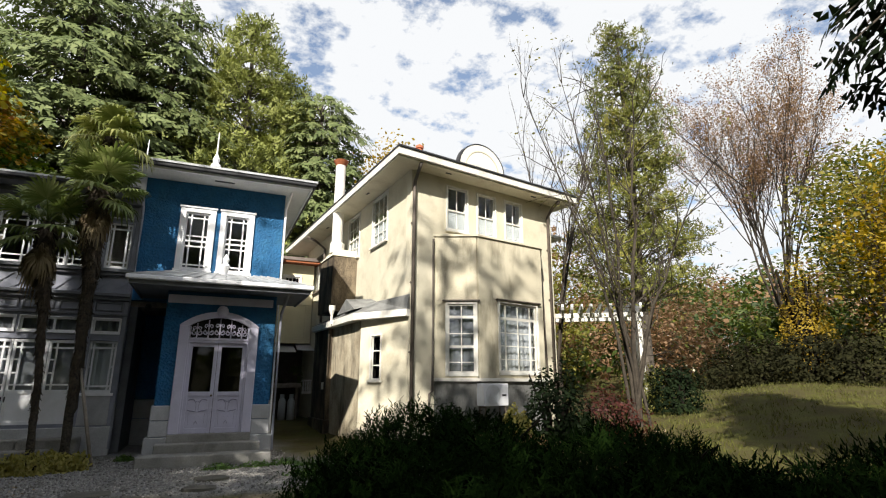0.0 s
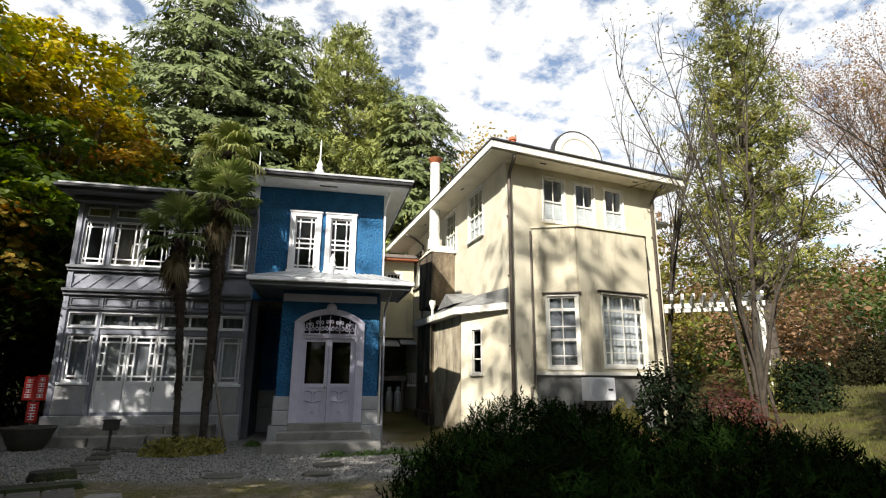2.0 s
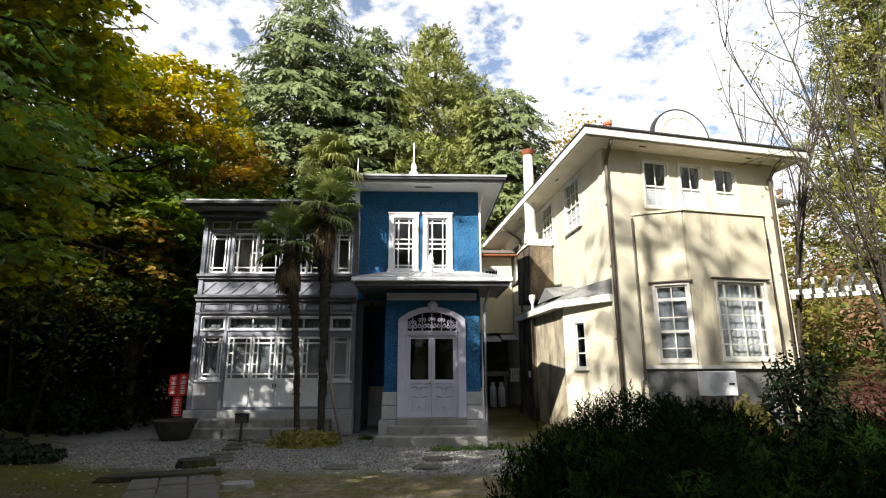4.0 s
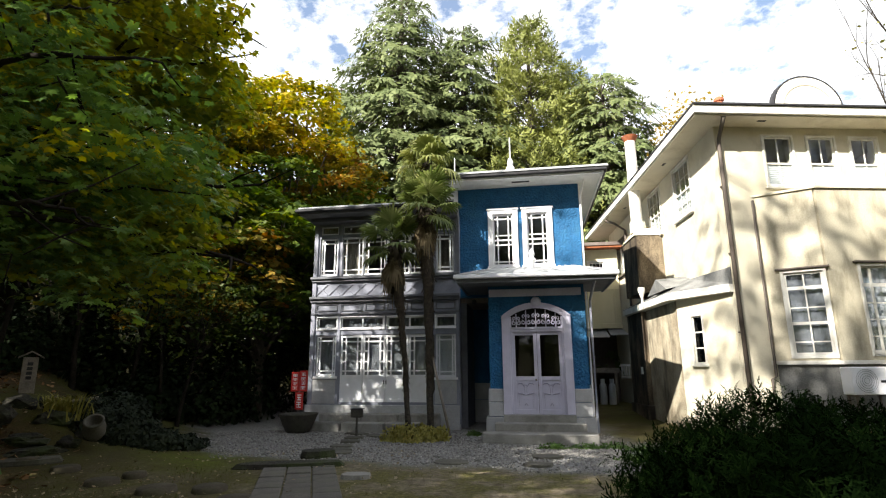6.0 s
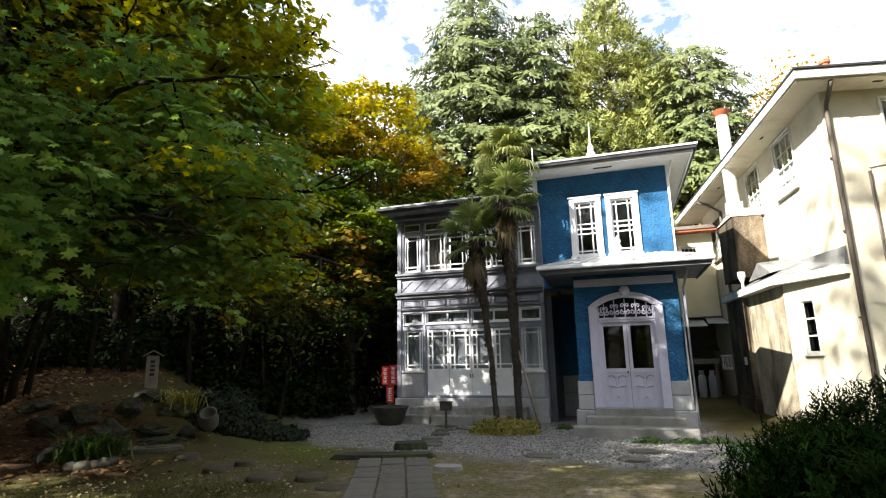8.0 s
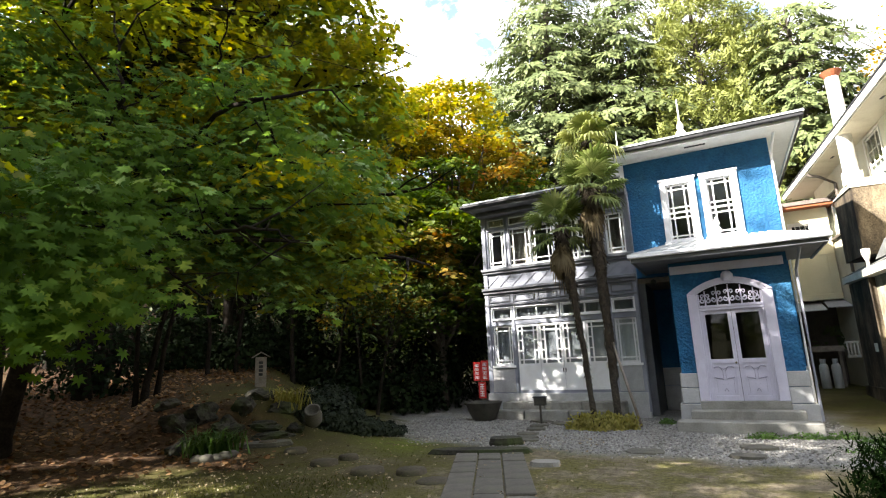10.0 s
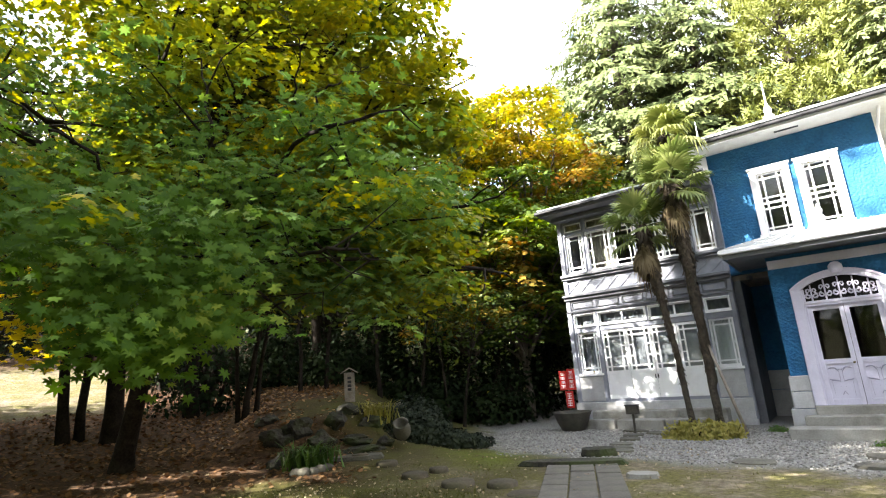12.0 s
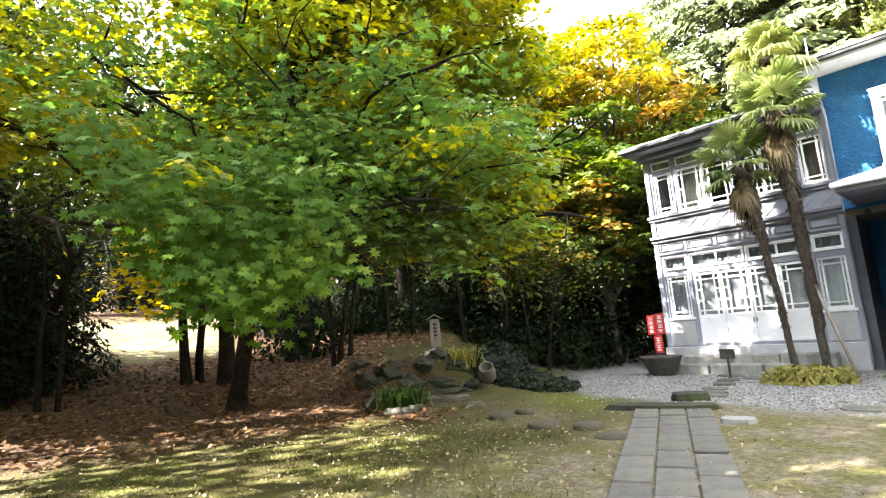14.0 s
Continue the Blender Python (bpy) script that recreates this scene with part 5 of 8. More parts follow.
# rear wing seen through the gap between the houses
rear = thing("rear_wing", (2.9, 25.0, 0.0), "cream rear wing with jettied upper storey above a dark service yard", "house")
part("upper_wall", wall_mesh(-1.6, 1.25, 3.3, 6.95, [(-0.05, 0.62, 5.35, 6.35)], 0.25), M_CREAM_BACK, rear)
# the black sheet behind these panes stands for an unlit room
window(rear, I4, -0.05, 0.62, 5.35, 6.35, frame=0.09, sash=0.05, cols=(0.25, 0.5, 0.75), mid=0.6, mat=M_WHITE_OLD, behind=M_BLACK)
part("floor_band", boxes((-1.6, 1.25, -0.08, 0.0, 3.30, 3.52), c=0.01), M_CREAM_BACK, rear)
part("panel_rail", boxes((-1.6, 1.25, -0.03, 0.0, 5.05, 5.12), (0.95, 1.02, -0.03, 0.0, 3.52, 5.05), c=0.006), M_CREAM_BACK, rear)
part("eave", boxes((-1.8, 1.4, -0.5, 0.3, 6.95, 7.05)), M_RUST, rear, "rust-brown boarded eave")
part("roof", boxes((-1.8, 1.4, -0.55, 4.0, 7.052, 7.2)), M_TANROOF, rear)
# dark pipe brown on this wall stands for shade below the jetty
part("ground_floor_wall", boxes((-1.6, 2.2, 1.6, 1.8, 0.0, 3.3)), M_PIPE, rear, "back wall coloured dark for the shade under the upper storey")
part("floor_slab", boxes((-1.6, 1.25, 0.26, 4.0, 3.30, 3.36)), M_CREAM_BACK, rear)
for x0, x1, y0, z0 in ((-0.5, 0.55, -0.9, 2.85), (0.62, 1.6, -0.7, 2.95)):
    bm = bmesh.new()
    vs = [bm.verts.new(p) for p in ((x0, y0, z0), (x1, y0, z0), (x1, 0.5, z0 + 0.42), (x0, 0.5, z0 + 0.42), (x0, y0, z0 + 0.03), (x1, y0, z0 + 0.03), (x1, 0.5, z0 + 0.45), (x0, 0.5, z0 + 0.45))]
    for f in ((0, 1, 2, 3), (4, 5, 6, 7), (0, 1, 5, 4), (1, 2, 6, 5), (2, 3, 7, 6), (3, 0, 4, 7)):
        bm.faces.new([vs[k] for k in f])
    part("awning", bm, M_ROOF, rear, "corrugated pale awning")
part("service_deck", boxes((-1.0, 0.9, -0.5, 1.5, 1.35, 1.55), (-0.9, -0.8, -0.45, -0.35, 0, 1.35), (0.7, 0.8, -0.45, -0.35, 0, 1.35)), M_WOODGREY, rear)
rail = part("balustrade", boxes((0.95, 1.75, -0.55, -0.47, 1.62, 1.70), c=0.008), M_WHITE_OLD, rear, "small white balustrade")
part("bottom_rail", boxes((0.95, 1.75, -0.55, -0.47, 1.10, 1.20), c=0.008), M_WHITE_OLD, rail)
for k in range(8):
    bm = bmesh.new()
    lathe(bm, ((0.03, 1.2), (0.04, 1.3), (0.025, 1.42), (0.035, 1.55), (0.028, 1.62)), (1.0 + 0.1 * k, -0.51, 0), 6)
    part("baluster", bm, M_WHITE_OLD, rail)


def gas_cylinder(x, y, z):
    g = thing("gas_cylinder", (x, y, z), "grey gas cylinder standing in the service yard", "gas cylinder", "gas cylinders in the yard")
    bm = bmesh.new()
    lathe(bm, ((0.14, 0), (0.15, 0.02), (0.15, 0.72), (0.13, 0.82), (0.07, 0.88), (0.04, 0.90)), (0, 0, 0), 16)
    part("body", bm, M_GASGREY, g, smooth=True)
    bm = bmesh.new()
    lathe(bm, ((0.02, 0.89), (0.025, 0.98), (0.04, 1.0), (0.01, 1.02)), (0, 0, 0), 8)
    part("valve", bm, M_BRASS, g)
    bm = bmesh.new()
    for k in range(10):
        a0, a1 = 2 * math.pi * k / 12, 2 * math.pi * (k + 1) / 12
        vs = [bm.verts.new((0.09 * math.cos(a), 0.09 * math.sin(a), h)) for a in (a0, a1) for h in (0.86, 1.04)]
        bm.faces.new((vs[0], vs[2], vs[3], vs[1]))
    part("collar", bm, M_GASGREY, g)
    return g


g1 = gas_cylinder(2.98, 23.9, gz(2.98, 23.9))
copy_thing(g1, pose(3.36, 23.95, gz(3.36, 23.95)))

# outdoor unit of an air conditioner on a steel stand before the bay
ac = thing("outdoor_unit", (CX + 0.978 * 2.0 + 0.208 * 1.25, CY + 0.208 * 2.0 - 0.978 * 1.25, 0.35), "white outdoor air-conditioner unit on a steel stand", "air conditioner", rz=12)
part("casing", boxes((-0.45, 0.45, -0.16, 0.16, 0.62, 1.22), c=0.015), M_WHITE, ac)
bm = bmesh.new()
for r in (0.06, 0.11, 0.16, 0.21, 0.25):
    tube(bm, [(-0.12 + r * math.cos(a), -0.168, 0.92 + r * math.sin(a)) for a in (2 * math.pi * k / 20 for k in range(21))], 0.006, 4)
part("fan_grille", bm, M_GASGREY, ac)
part("badge", boxes((0.20, 0.36, -0.168, -0.160, 0.88, 0.93)), M_GUTTER, ac)
for x in (-0.38, 0.34):
    part("stand_leg", boxes((x, x + 0.04, -0.14, -0.10, 0.0, 0.6), (x, x + 0.04, 0.10, 0.14, 0.0, 0.6), (x, x + 0.04, -0.16, 0.16, 0.58, 0.62)), M_PIPE, ac)
bm = bmesh.new()
tube(bm, [(0.47, 0.02, 0.8), (0.55, 0.05, 0.6), (0.50, 0.2, 0.2), (0.48, 0.4, 0.0)], 0.03, 6)
part("hose", bm, M_GUTTER, ac)

# pergola with white rafters past the villa
perg = thing("pergola", (13.1, 16.3, gz(13.1, 16.3)), "white-painted pergola with shaped rafters beside the house", "pergola", rz=-35)
for x in (1.75,):
    for y in (-0.5, 0.8):
        part("post", boxes((x - 0.07, x + 0.07, y - 0.07, y + 0.07, 0, 3.55), c=0.01), M_WHITE_OLD, perg)
for y in (-0.5, 0.8):
    part("beam", boxes((-1.4, 1.9, y - 0.05, y + 0.05, 3.55, 3.72), c=0.01), M_WHITE_OLD, perg)
for k in range(10):
    x = -1.3 + 0.34 * k
    bm = bmesh.new()
    prof = [(-1.1, 3.90), (-1.02, 3.80), (-0.85, 3.73), (1.1, 3.73), (1.25, 3.80), (1.35, 3.90), (1.35, 3.99), (-1.1, 3.99)]
    a = [bm.verts.new((x - 0.045, *p)) for p in prof]; b = [bm.verts.new((x + 0.045, *p)) for p in prof]
    bm.faces.new(a); bm.faces.new(b)
    for i in range(len(prof)):
        bm.faces.new((a[i], a[(i + 1) % 8], b[(i + 1) % 8], b[i]))
    part("rafter", bm, M_WHITE, perg)

# ---------- plants: generators ----------
class Quads:
    """Gathers quads into one mesh."""
    def __init__(self):
        self.v, self.f, self.n = [], [], 0

    def add(self, verts, faces):
        self.v.append(np.asarray(verts, dtype=np.float32)); self.f.append(np.asarray(faces, dtype=np.int32) + self.n)
        self.n += len(verts)

    def tube(self, pts, radii, seg=5):
        pts = np.asarray(pts, dtype=float)
        m = len(pts)
        d = np.gradient(pts, axis=0)
        d /= np.linalg.norm(d, axis=1, keepdims=True) + 1e-9
        s = np.cross(d, (0.02, 0.03, 1.0)); s /= np.linalg.norm(s, axis=1, keepdims=True) + 1e-9
        u = np.cross(s, d)
        a = np.linspace(0, 2 * np.pi, seg, endpoint=False)
        r = np.asarray(radii, dtype=float)[:, None, None] * np.ones((m, 1, 1))
        v = pts[:, None, :] + r * (s[:, None, :] * np.cos(a)[None, :, None] + u[:, None, :] * np.sin(a)[None, :, None])
        i, j = np.meshgrid(np.arange(m - 1), np.arange(seg), indexing="ij")
        jn = (j + 1) % seg
        f = np.stack([i * seg + j, i * seg + jn, (i + 1) * seg + jn, (i + 1) * seg + j], -1).reshape(-1, 4)
        self.add(v.reshape(-1, 3), f)

    def build(self, name, mat, parent, label="", smooth=False, kind=""):
        ob = part_np(name, np.concatenate(self.v), np.concatenate(self.f), mat, parent, label, smooth)
        if kind:
            ob["kind"] = kind
        return ob


def star_template(lobes=5, inner=0.30):
    """Lobed leaf: a fan of pointed lobes, as quads."""
    vs, fs = [(0.0, 0.0)], []
    spread = 2 * math.pi * 0.80
    n = lobes
    for k in range(n):
        a = math.pi / 2 - spread / 2 + spread * k / (n - 1)
        ln = 0.5 * (1.0 - 0.32 * abs(2 * k / (n - 1) - 1))
        h = spread / (n - 1) / 2
        i = len(vs)
        vs += [(inner * 0.5 * math.cos(a - h), inner * 0.5 * math.sin(a - h)), (ln * math.cos(a), ln * math.sin(a)), (inner * 0.5 * math.cos(a + h), inner * 0.5 * math.sin(a + h))]
        fs.append((0, i, i + 1, i + 2))
    return np.array(vs), np.array(fs)


T_STAR = star_template(7, 0.42)
T_STAR5 = star_template(5, 0.42)
T_STAR3 = star_template(3, 0.80)
T_OVAL = (np.array([(0, -0.5), (0.28, 0.0), (0, 0.5), (-0.28, 0.0)]), np.array([(0, 1, 2, 3)]))


def spray_template(blades, width, spread, base=0.75):
    """Spray of narrow needles along a short twig."""
    vs, fs = [], []
    for k in range(blades):
        u = k / (blades - 1)
        y0 = base * u
        side = -1 if k % 2 else 1
        a = spread * side * (1 - 0.75 * u)
        ln = 0.5 * (1 - 0.35 * u)
        dx, dy = math.sin(a) * ln, math.cos(a) * ln
        nx, ny = -dy / ln * width, dx / ln * width
        i = len(vs)
        vs += [(-nx, y0 - ny), (nx, y0 + ny), (dx + nx * 0.3, y0 + dy + ny * 0.3), (dx - nx * 0.3, y0 + dy - ny * 0.3)]
        fs.append((i, i + 1, i + 2, i + 3))
    return np.array(vs), np.array(fs)


T_TUFT = spray_template(4, 0.095, 0.95)
T_CEDAR = spray_template(4, 0.115, 0.85)
T_SPRAY = spray_template(4, 0.060, 0.60)


def leaves(q, pos, normal, size, template, jitter=0.5, up=None, gen=rng, curl=0.12):
    """Scatters the template at the places, its plane square to the (jittered) normal; up: the way its tip points."""
    tv, tf = template
    n = len(pos)
    nn = normal + gen.normal(0, jitter, (n, 3))
    nn /= np.linalg.norm(nn, axis=1, keepdims=True) + 1e-9
    ref = gen.normal(0, 1, (n, 3)) if up is None else up + gen.normal(0, 0.25, (n, 3))
    x = np.cross(ref, nn); x /= np.linalg.norm(x, axis=1, keepdims=True) + 1e-9
    y = np.cross(nn, x)
    size = np.asarray(size).reshape(-1, 1, 1)
    r2 = (tv ** 2).sum(1)
    v = pos[:, None, :] + size * (x[:, None, :] * tv[None, :, :1] + y[:, None, :] * tv[None, :, 1:] - nn[:, None, :] * (curl * 2 * r2)[None, :, None])
    f = tf[None] + (np.arange(n) * len(tv))[:, None, None]
    q.add(v.reshape(-1, 3), f.reshape(-1, 4))


def bend(p, d, length, steps, gen, wob, up=0.0):
    """A wandering line from p along d."""
    pts = [np.array(p, float)]
    d = np.array(d, float); d /= np.linalg.norm(d)
    for _ in range(steps):
        d = d + gen.normal(0, wob, 3) + np.array((0, 0, up))
        d /= np.linalg.norm(d)
        pts.append(pts[-1] + d * length / steps)
    return np.array(pts), d


def branches(q, p, d, length, radius, depth, gen, tips, wob=0.16, split=(2, 4), spread=0.6, shrink=0.68, up=0.03, seg=6, bare=False):
    steps = 5 if depth > 1 else 3
    pts, dl = bend(p, d, length, steps, gen, wob, up)
    q.tube(pts, np.linspace(radius, radius * (0.55 if depth else 0.25), steps + 1), max(3, seg))
    if depth == 0:
        tips.append((pts[-1], dl)); tips.append((pts[len(pts) // 2], dl))
        return
    for k in range(gen.integers(*split) + 1):
        i = gen.integers(steps // 2, steps + 1)
        dd = dl + gen.normal(0, spread, 3)
        branches(q, pts[i], dd, length * shrink * gen.uniform(0.8, 1.15), radius * 0.55, depth - 1, gen, tips, wob, split, spread, shrink, up, seg - 1, bare)


def broadleaf(name, base, height, crown_r, crown_lo, leaf_mat, bark, label, category="tree", n_clumps=160, per=40, leaf=0.16, seed=1, template=T_OVAL, squash=0.55,
              trunk_r=None, lean=(0, 0), group="", flat=0.3, limbs=9, hollow=0.35, clump_r=0.75):
    """Tree with tapered trunk, limbs that reach the clumps, and a crown of many small leaves in layered clumps."""
    gen = np.random.default_rng(seed)
    t = thing(name, base, label, category, group)
    tr = trunk_r or height * 0.016
    q = Quads()
    zc = (crown_lo + height) / 2
    top = np.array((lean[0], lean[1], height * 0.86))
    pts = np.array([(lean[0] * u ** 1.5 + gen.normal(0, 0.05 * height * 0.06), lean[1] * u ** 1.5 + gen.normal(0, 0.05 * height * 0.06), -0.15 + (height * 0.86 + 0.15) * u) for u in np.linspace(0, 1, 9)])
    pts[0, :2] = 0
    q.tube(pts, tr * np.array([1.45, 1.05, 0.95, 0.85, 0.7, 0.55, 0.4, 0.28, 0.15]), 9)
    # clump centres fill an egg-shaped crown, thinner inside
    cen = []
    while len(cen) < n_clumps:
        u = gen.normal(0, 1, 3); u /= np.linalg.norm(u)
        r = (hollow + (1 - hollow) * gen.random() ** 0.6)
        h = (height - crown_lo) / 2
        wob = 1 + 0.22 * noise.noise(Vector(u * 1.7 + seed))
        c = np.array((u[0] * crown_r * r * wob, u[1] * crown_r * r * wob, zc + u[2] * h * r * wob))
        uu = np.clip(c[2] / height, 0, 1)
        c[:2] += np.array(lean) * uu ** 1.5
        cen.append(c)
    cen = np.array(cen)
    for k in range(limbs):
        c = cen[gen.integers(len(cen))]
        z0 = np.clip(c[2] * gen.uniform(0.45, 0.75), crown_lo * 0.55, height * 0.8)
        i = z0 / (height * 0.86)
        s = np.array((lean[0] * i ** 1.5, lean[1] * i ** 1.5, z0))
        w = np.linspace(0, 1, 6)[:, None]
        line = s * (1 - w) + c * w + np.array((0, 0, 1)) * (np.sin(w * np.pi) * 0.06 * np.linalg.norm(c - s)) + gen.normal(0, 0.06, (6, 3)) * w
        q.tube(line, tr * 0.42 * np.linspace(1, 0.18, 6), 5)
        for _ in range(3):
            e = c + gen.normal(0, clump_r * 1.6, 3)
            m = line[gen.integers(2, 5)]
            q.tube(np.array([m, (m + e) / 2 + gen.normal(0, 0.1, 3), e]), tr * np.array([0.16, 0.1, 0.04]), 4)
    q.build("trunk", bark, t, smooth=True)
    q = Quads()
    n = len(cen) * per
    pos = np.repeat(cen, per, 0) + gen.normal(0, 1, (n, 3)) * np.array((1, 1, squash)) * clump_r * gen.uniform(0.6, 1.2, (len(cen), 1)).repeat(per, 0)
    nrm = np.tile(np.array((0, 0, 1.0)), (n, 1)) * (1 - flat) + gen.normal(0, 1, (n, 3)) * flat
    leaves(q, pos, nrm, leaf * gen.uniform(0.7, 1.25, n), template, 0.35, gen=gen)
    q.build("crown", leaf_mat, t, kind="stuff")
    return t


def conifer(name, base, height, radius, leaf_mat, label, seed=1, levels=30, tuft=0.5, droop=0.25, lo=0.12, power=0.8, per_m=9, clumpy=False, group="", rise=0.0, category="conifer tree"):
    """Conifer: straight trunk, whorls of boughs that shorten upwards, each bough hung with needle tufts."""
    gen = np.random.default_rng(seed)
    t = thing(name, base, label, category, group)
    q = Quads()
    q.tube([(0, 0, -0.2), (0, 0, height * 0.3), (gen.normal(0, 0.1), gen.normal(0, 0.1), height * 0.7), (0, 0, height * 0.99)], np.array([0.022, 0.016, 0.009, 0.002]) * height, 8)
    pos, nrm, up, siz = [], [], [], []
    for k in range(levels):
        u = (k + gen.random() * 0.6) / levels
        z = height * (lo + (1 - lo) * u)
        rmax = radius * (1 - u) ** power * gen.uniform(0.72, 1.15) + 0.25
        nb = int(7 + 5 * (1 - u))
        a0 = gen.random() * 6.28
        for b in range(nb):
            a = a0 + 2 * np.pi * b / nb + gen.normal(0, 0.15)
            ln = rmax * gen.uniform(0.70, 1.12)
            w = np.linspace(0, 1, 5)
            line = np.stack([np.cos(a) * ln * w, np.sin(a) * ln * w, z + ln * (rise * w - droop * w ** 2 + 0.10 * np.sin(w * 3.0))], 1)
            q.tube(line, np.linspace(0.02 + 0.010 * ln, 0.012, 5), 3)
            if clumpy:                      # rounded tufts along the outer half of the bough
                for s0 in gen.uniform(0.45, 1.0, 1 + int(ln * 2.3)):
                    cc = np.array([np.interp(s0, w, line[:, i]) for i in range(3)])
                    cc[:2] += gen.normal(0, 0.18 * ln ** 0.5, 2)
                    m = int(per_m * 0.75)
                    v = gen.normal(0, 1, (m, 3)); v /= np.linalg.norm(v, axis=1, keepdims=True)
                    v[:, 2] = np.abs(v[:, 2]) * 1.1 - 0.2
                    pos.append(cc + v * gen.uniform(0.30, 0.60))
                    up.append(v + np.array((0, 0, 0.6))); nrm.append(v + gen.normal(0, 0.3, (m, 3)))
                    siz.append(tuft * gen.uniform(0.6, 1.2, m) * 0.8)
                continue
            m = max(4, int(ln * per_m))
            s = gen.uniform(0.12, 1.0, m) ** 0.7
            p = np.stack([np.interp(s, w, line[:, i]) for i in range(3)], 1)
            side = gen.normal(0, 0.24 * ln ** 0.6 + 0.08, m) * (1.15 - 0.75 * s)
            p += np.stack([-np.sin(a) * side, np.cos(a) * side, gen.normal(0, 0.05, m) - 0.22 * np.abs(side)], 1)
            pos.append(p)
            sg = np.sign(side)
            up.append(np.stack([np.cos(a) - 0.8 * sg * np.sin(a), np.sin(a) + 0.8 * sg * np.cos(a), -0.25 + 0 * s], 1))
            nrm.append(np.tile(np.array((0.85 * np.cos(a), 0.85 * np.sin(a), 0.85)), (m, 1)))
            siz.append(tuft * gen.uniform(0.6, 1.3, m) * (0.65 + 0.5 * (1 - u)))
    q.build("trunk", M_BARK, t)
    q = Quads()
    leaves(q, np.concatenate(pos), np.concatenate(nrm), np.concatenate(siz), T_TUFT if clumpy else T_CEDAR, 0.32, np.concatenate(up), gen, 0.1)
    q.build("crown", leaf_mat, t, kind="stuff")
    return t


def bush(name, base, rx, ry, h, leaf_mat, label, n=2500, leaf=0.09, seed=1, template=T_OVAL, category="shrub", stems=8, upright=0.0, group="", shell=0.55, rz=0.0):
    """Shrub: a few stems and many leaves in a lumpy mound."""
    gen = np.random.default_rng(seed)
    t = thing(name, base, label, category, group, rz=rz)
    q = Quads()
    for k in range(stems):
        a = gen.random() * 6.28
        e = np.array((math.cos(a) * rx * gen.uniform(0.3, 0.75), math.sin(a) * ry * gen.uniform(0.3, 0.75), h * gen.uniform(0.6, 0.92)))
        s = np.array((e[0] * 0.15, e[1] * 0.15, -0.1))
        q.tube(np.array([s, s * 0.5 + e * 0.4 + np.array((0, 0, 0.1 * h)), e]), np.array([0.03, 0.02, 0.008]) * max(0.6, h), 5)
    q.build("branching_stem", M_BARK_DARK, t)
    u = gen.normal(0, 1, (n, 3)); u /= np.linalg.norm(u, axis=1, keepdims=True)
    u[:, 2] = np.abs(u[:, 2])
    wob = np.array([1 + 0.28 * noise.noise(Vector(k * 2.3) + Vector((seed, 0, 0))) + 0.12 * noise.noise(Vector(k * 6.0)) for k in u])
    r = (shell + (1 - shell) * gen.random(n) ** 0.5) * wob
    pos = u * r[:, None] * np.array((rx, ry, h))
    pos[:, 2] = np.maximum(pos[:, 2], 0.03)
    nrm = u * (1 - upright) + np.array((0, 0, 0.25))
    q = Quads()
    upv = None if not upright else np.tile(np.array((0, 0, 1.0)), (n, 1)) + 0.5 * u
    leaves(q, pos, nrm, leaf * gen.uniform(0.6, 1.3, n), template, 0.5, upv, gen)
    q.build("foliage", leaf_mat, t, kind="stuff")
    return t


def polar(az, r):
    a = radians(az)
    return (-r * math.sin(a), r * math.cos(a))


def on_ground(x, y, dz=-0.02):
    return (x, y, gz(x, y) + dz)

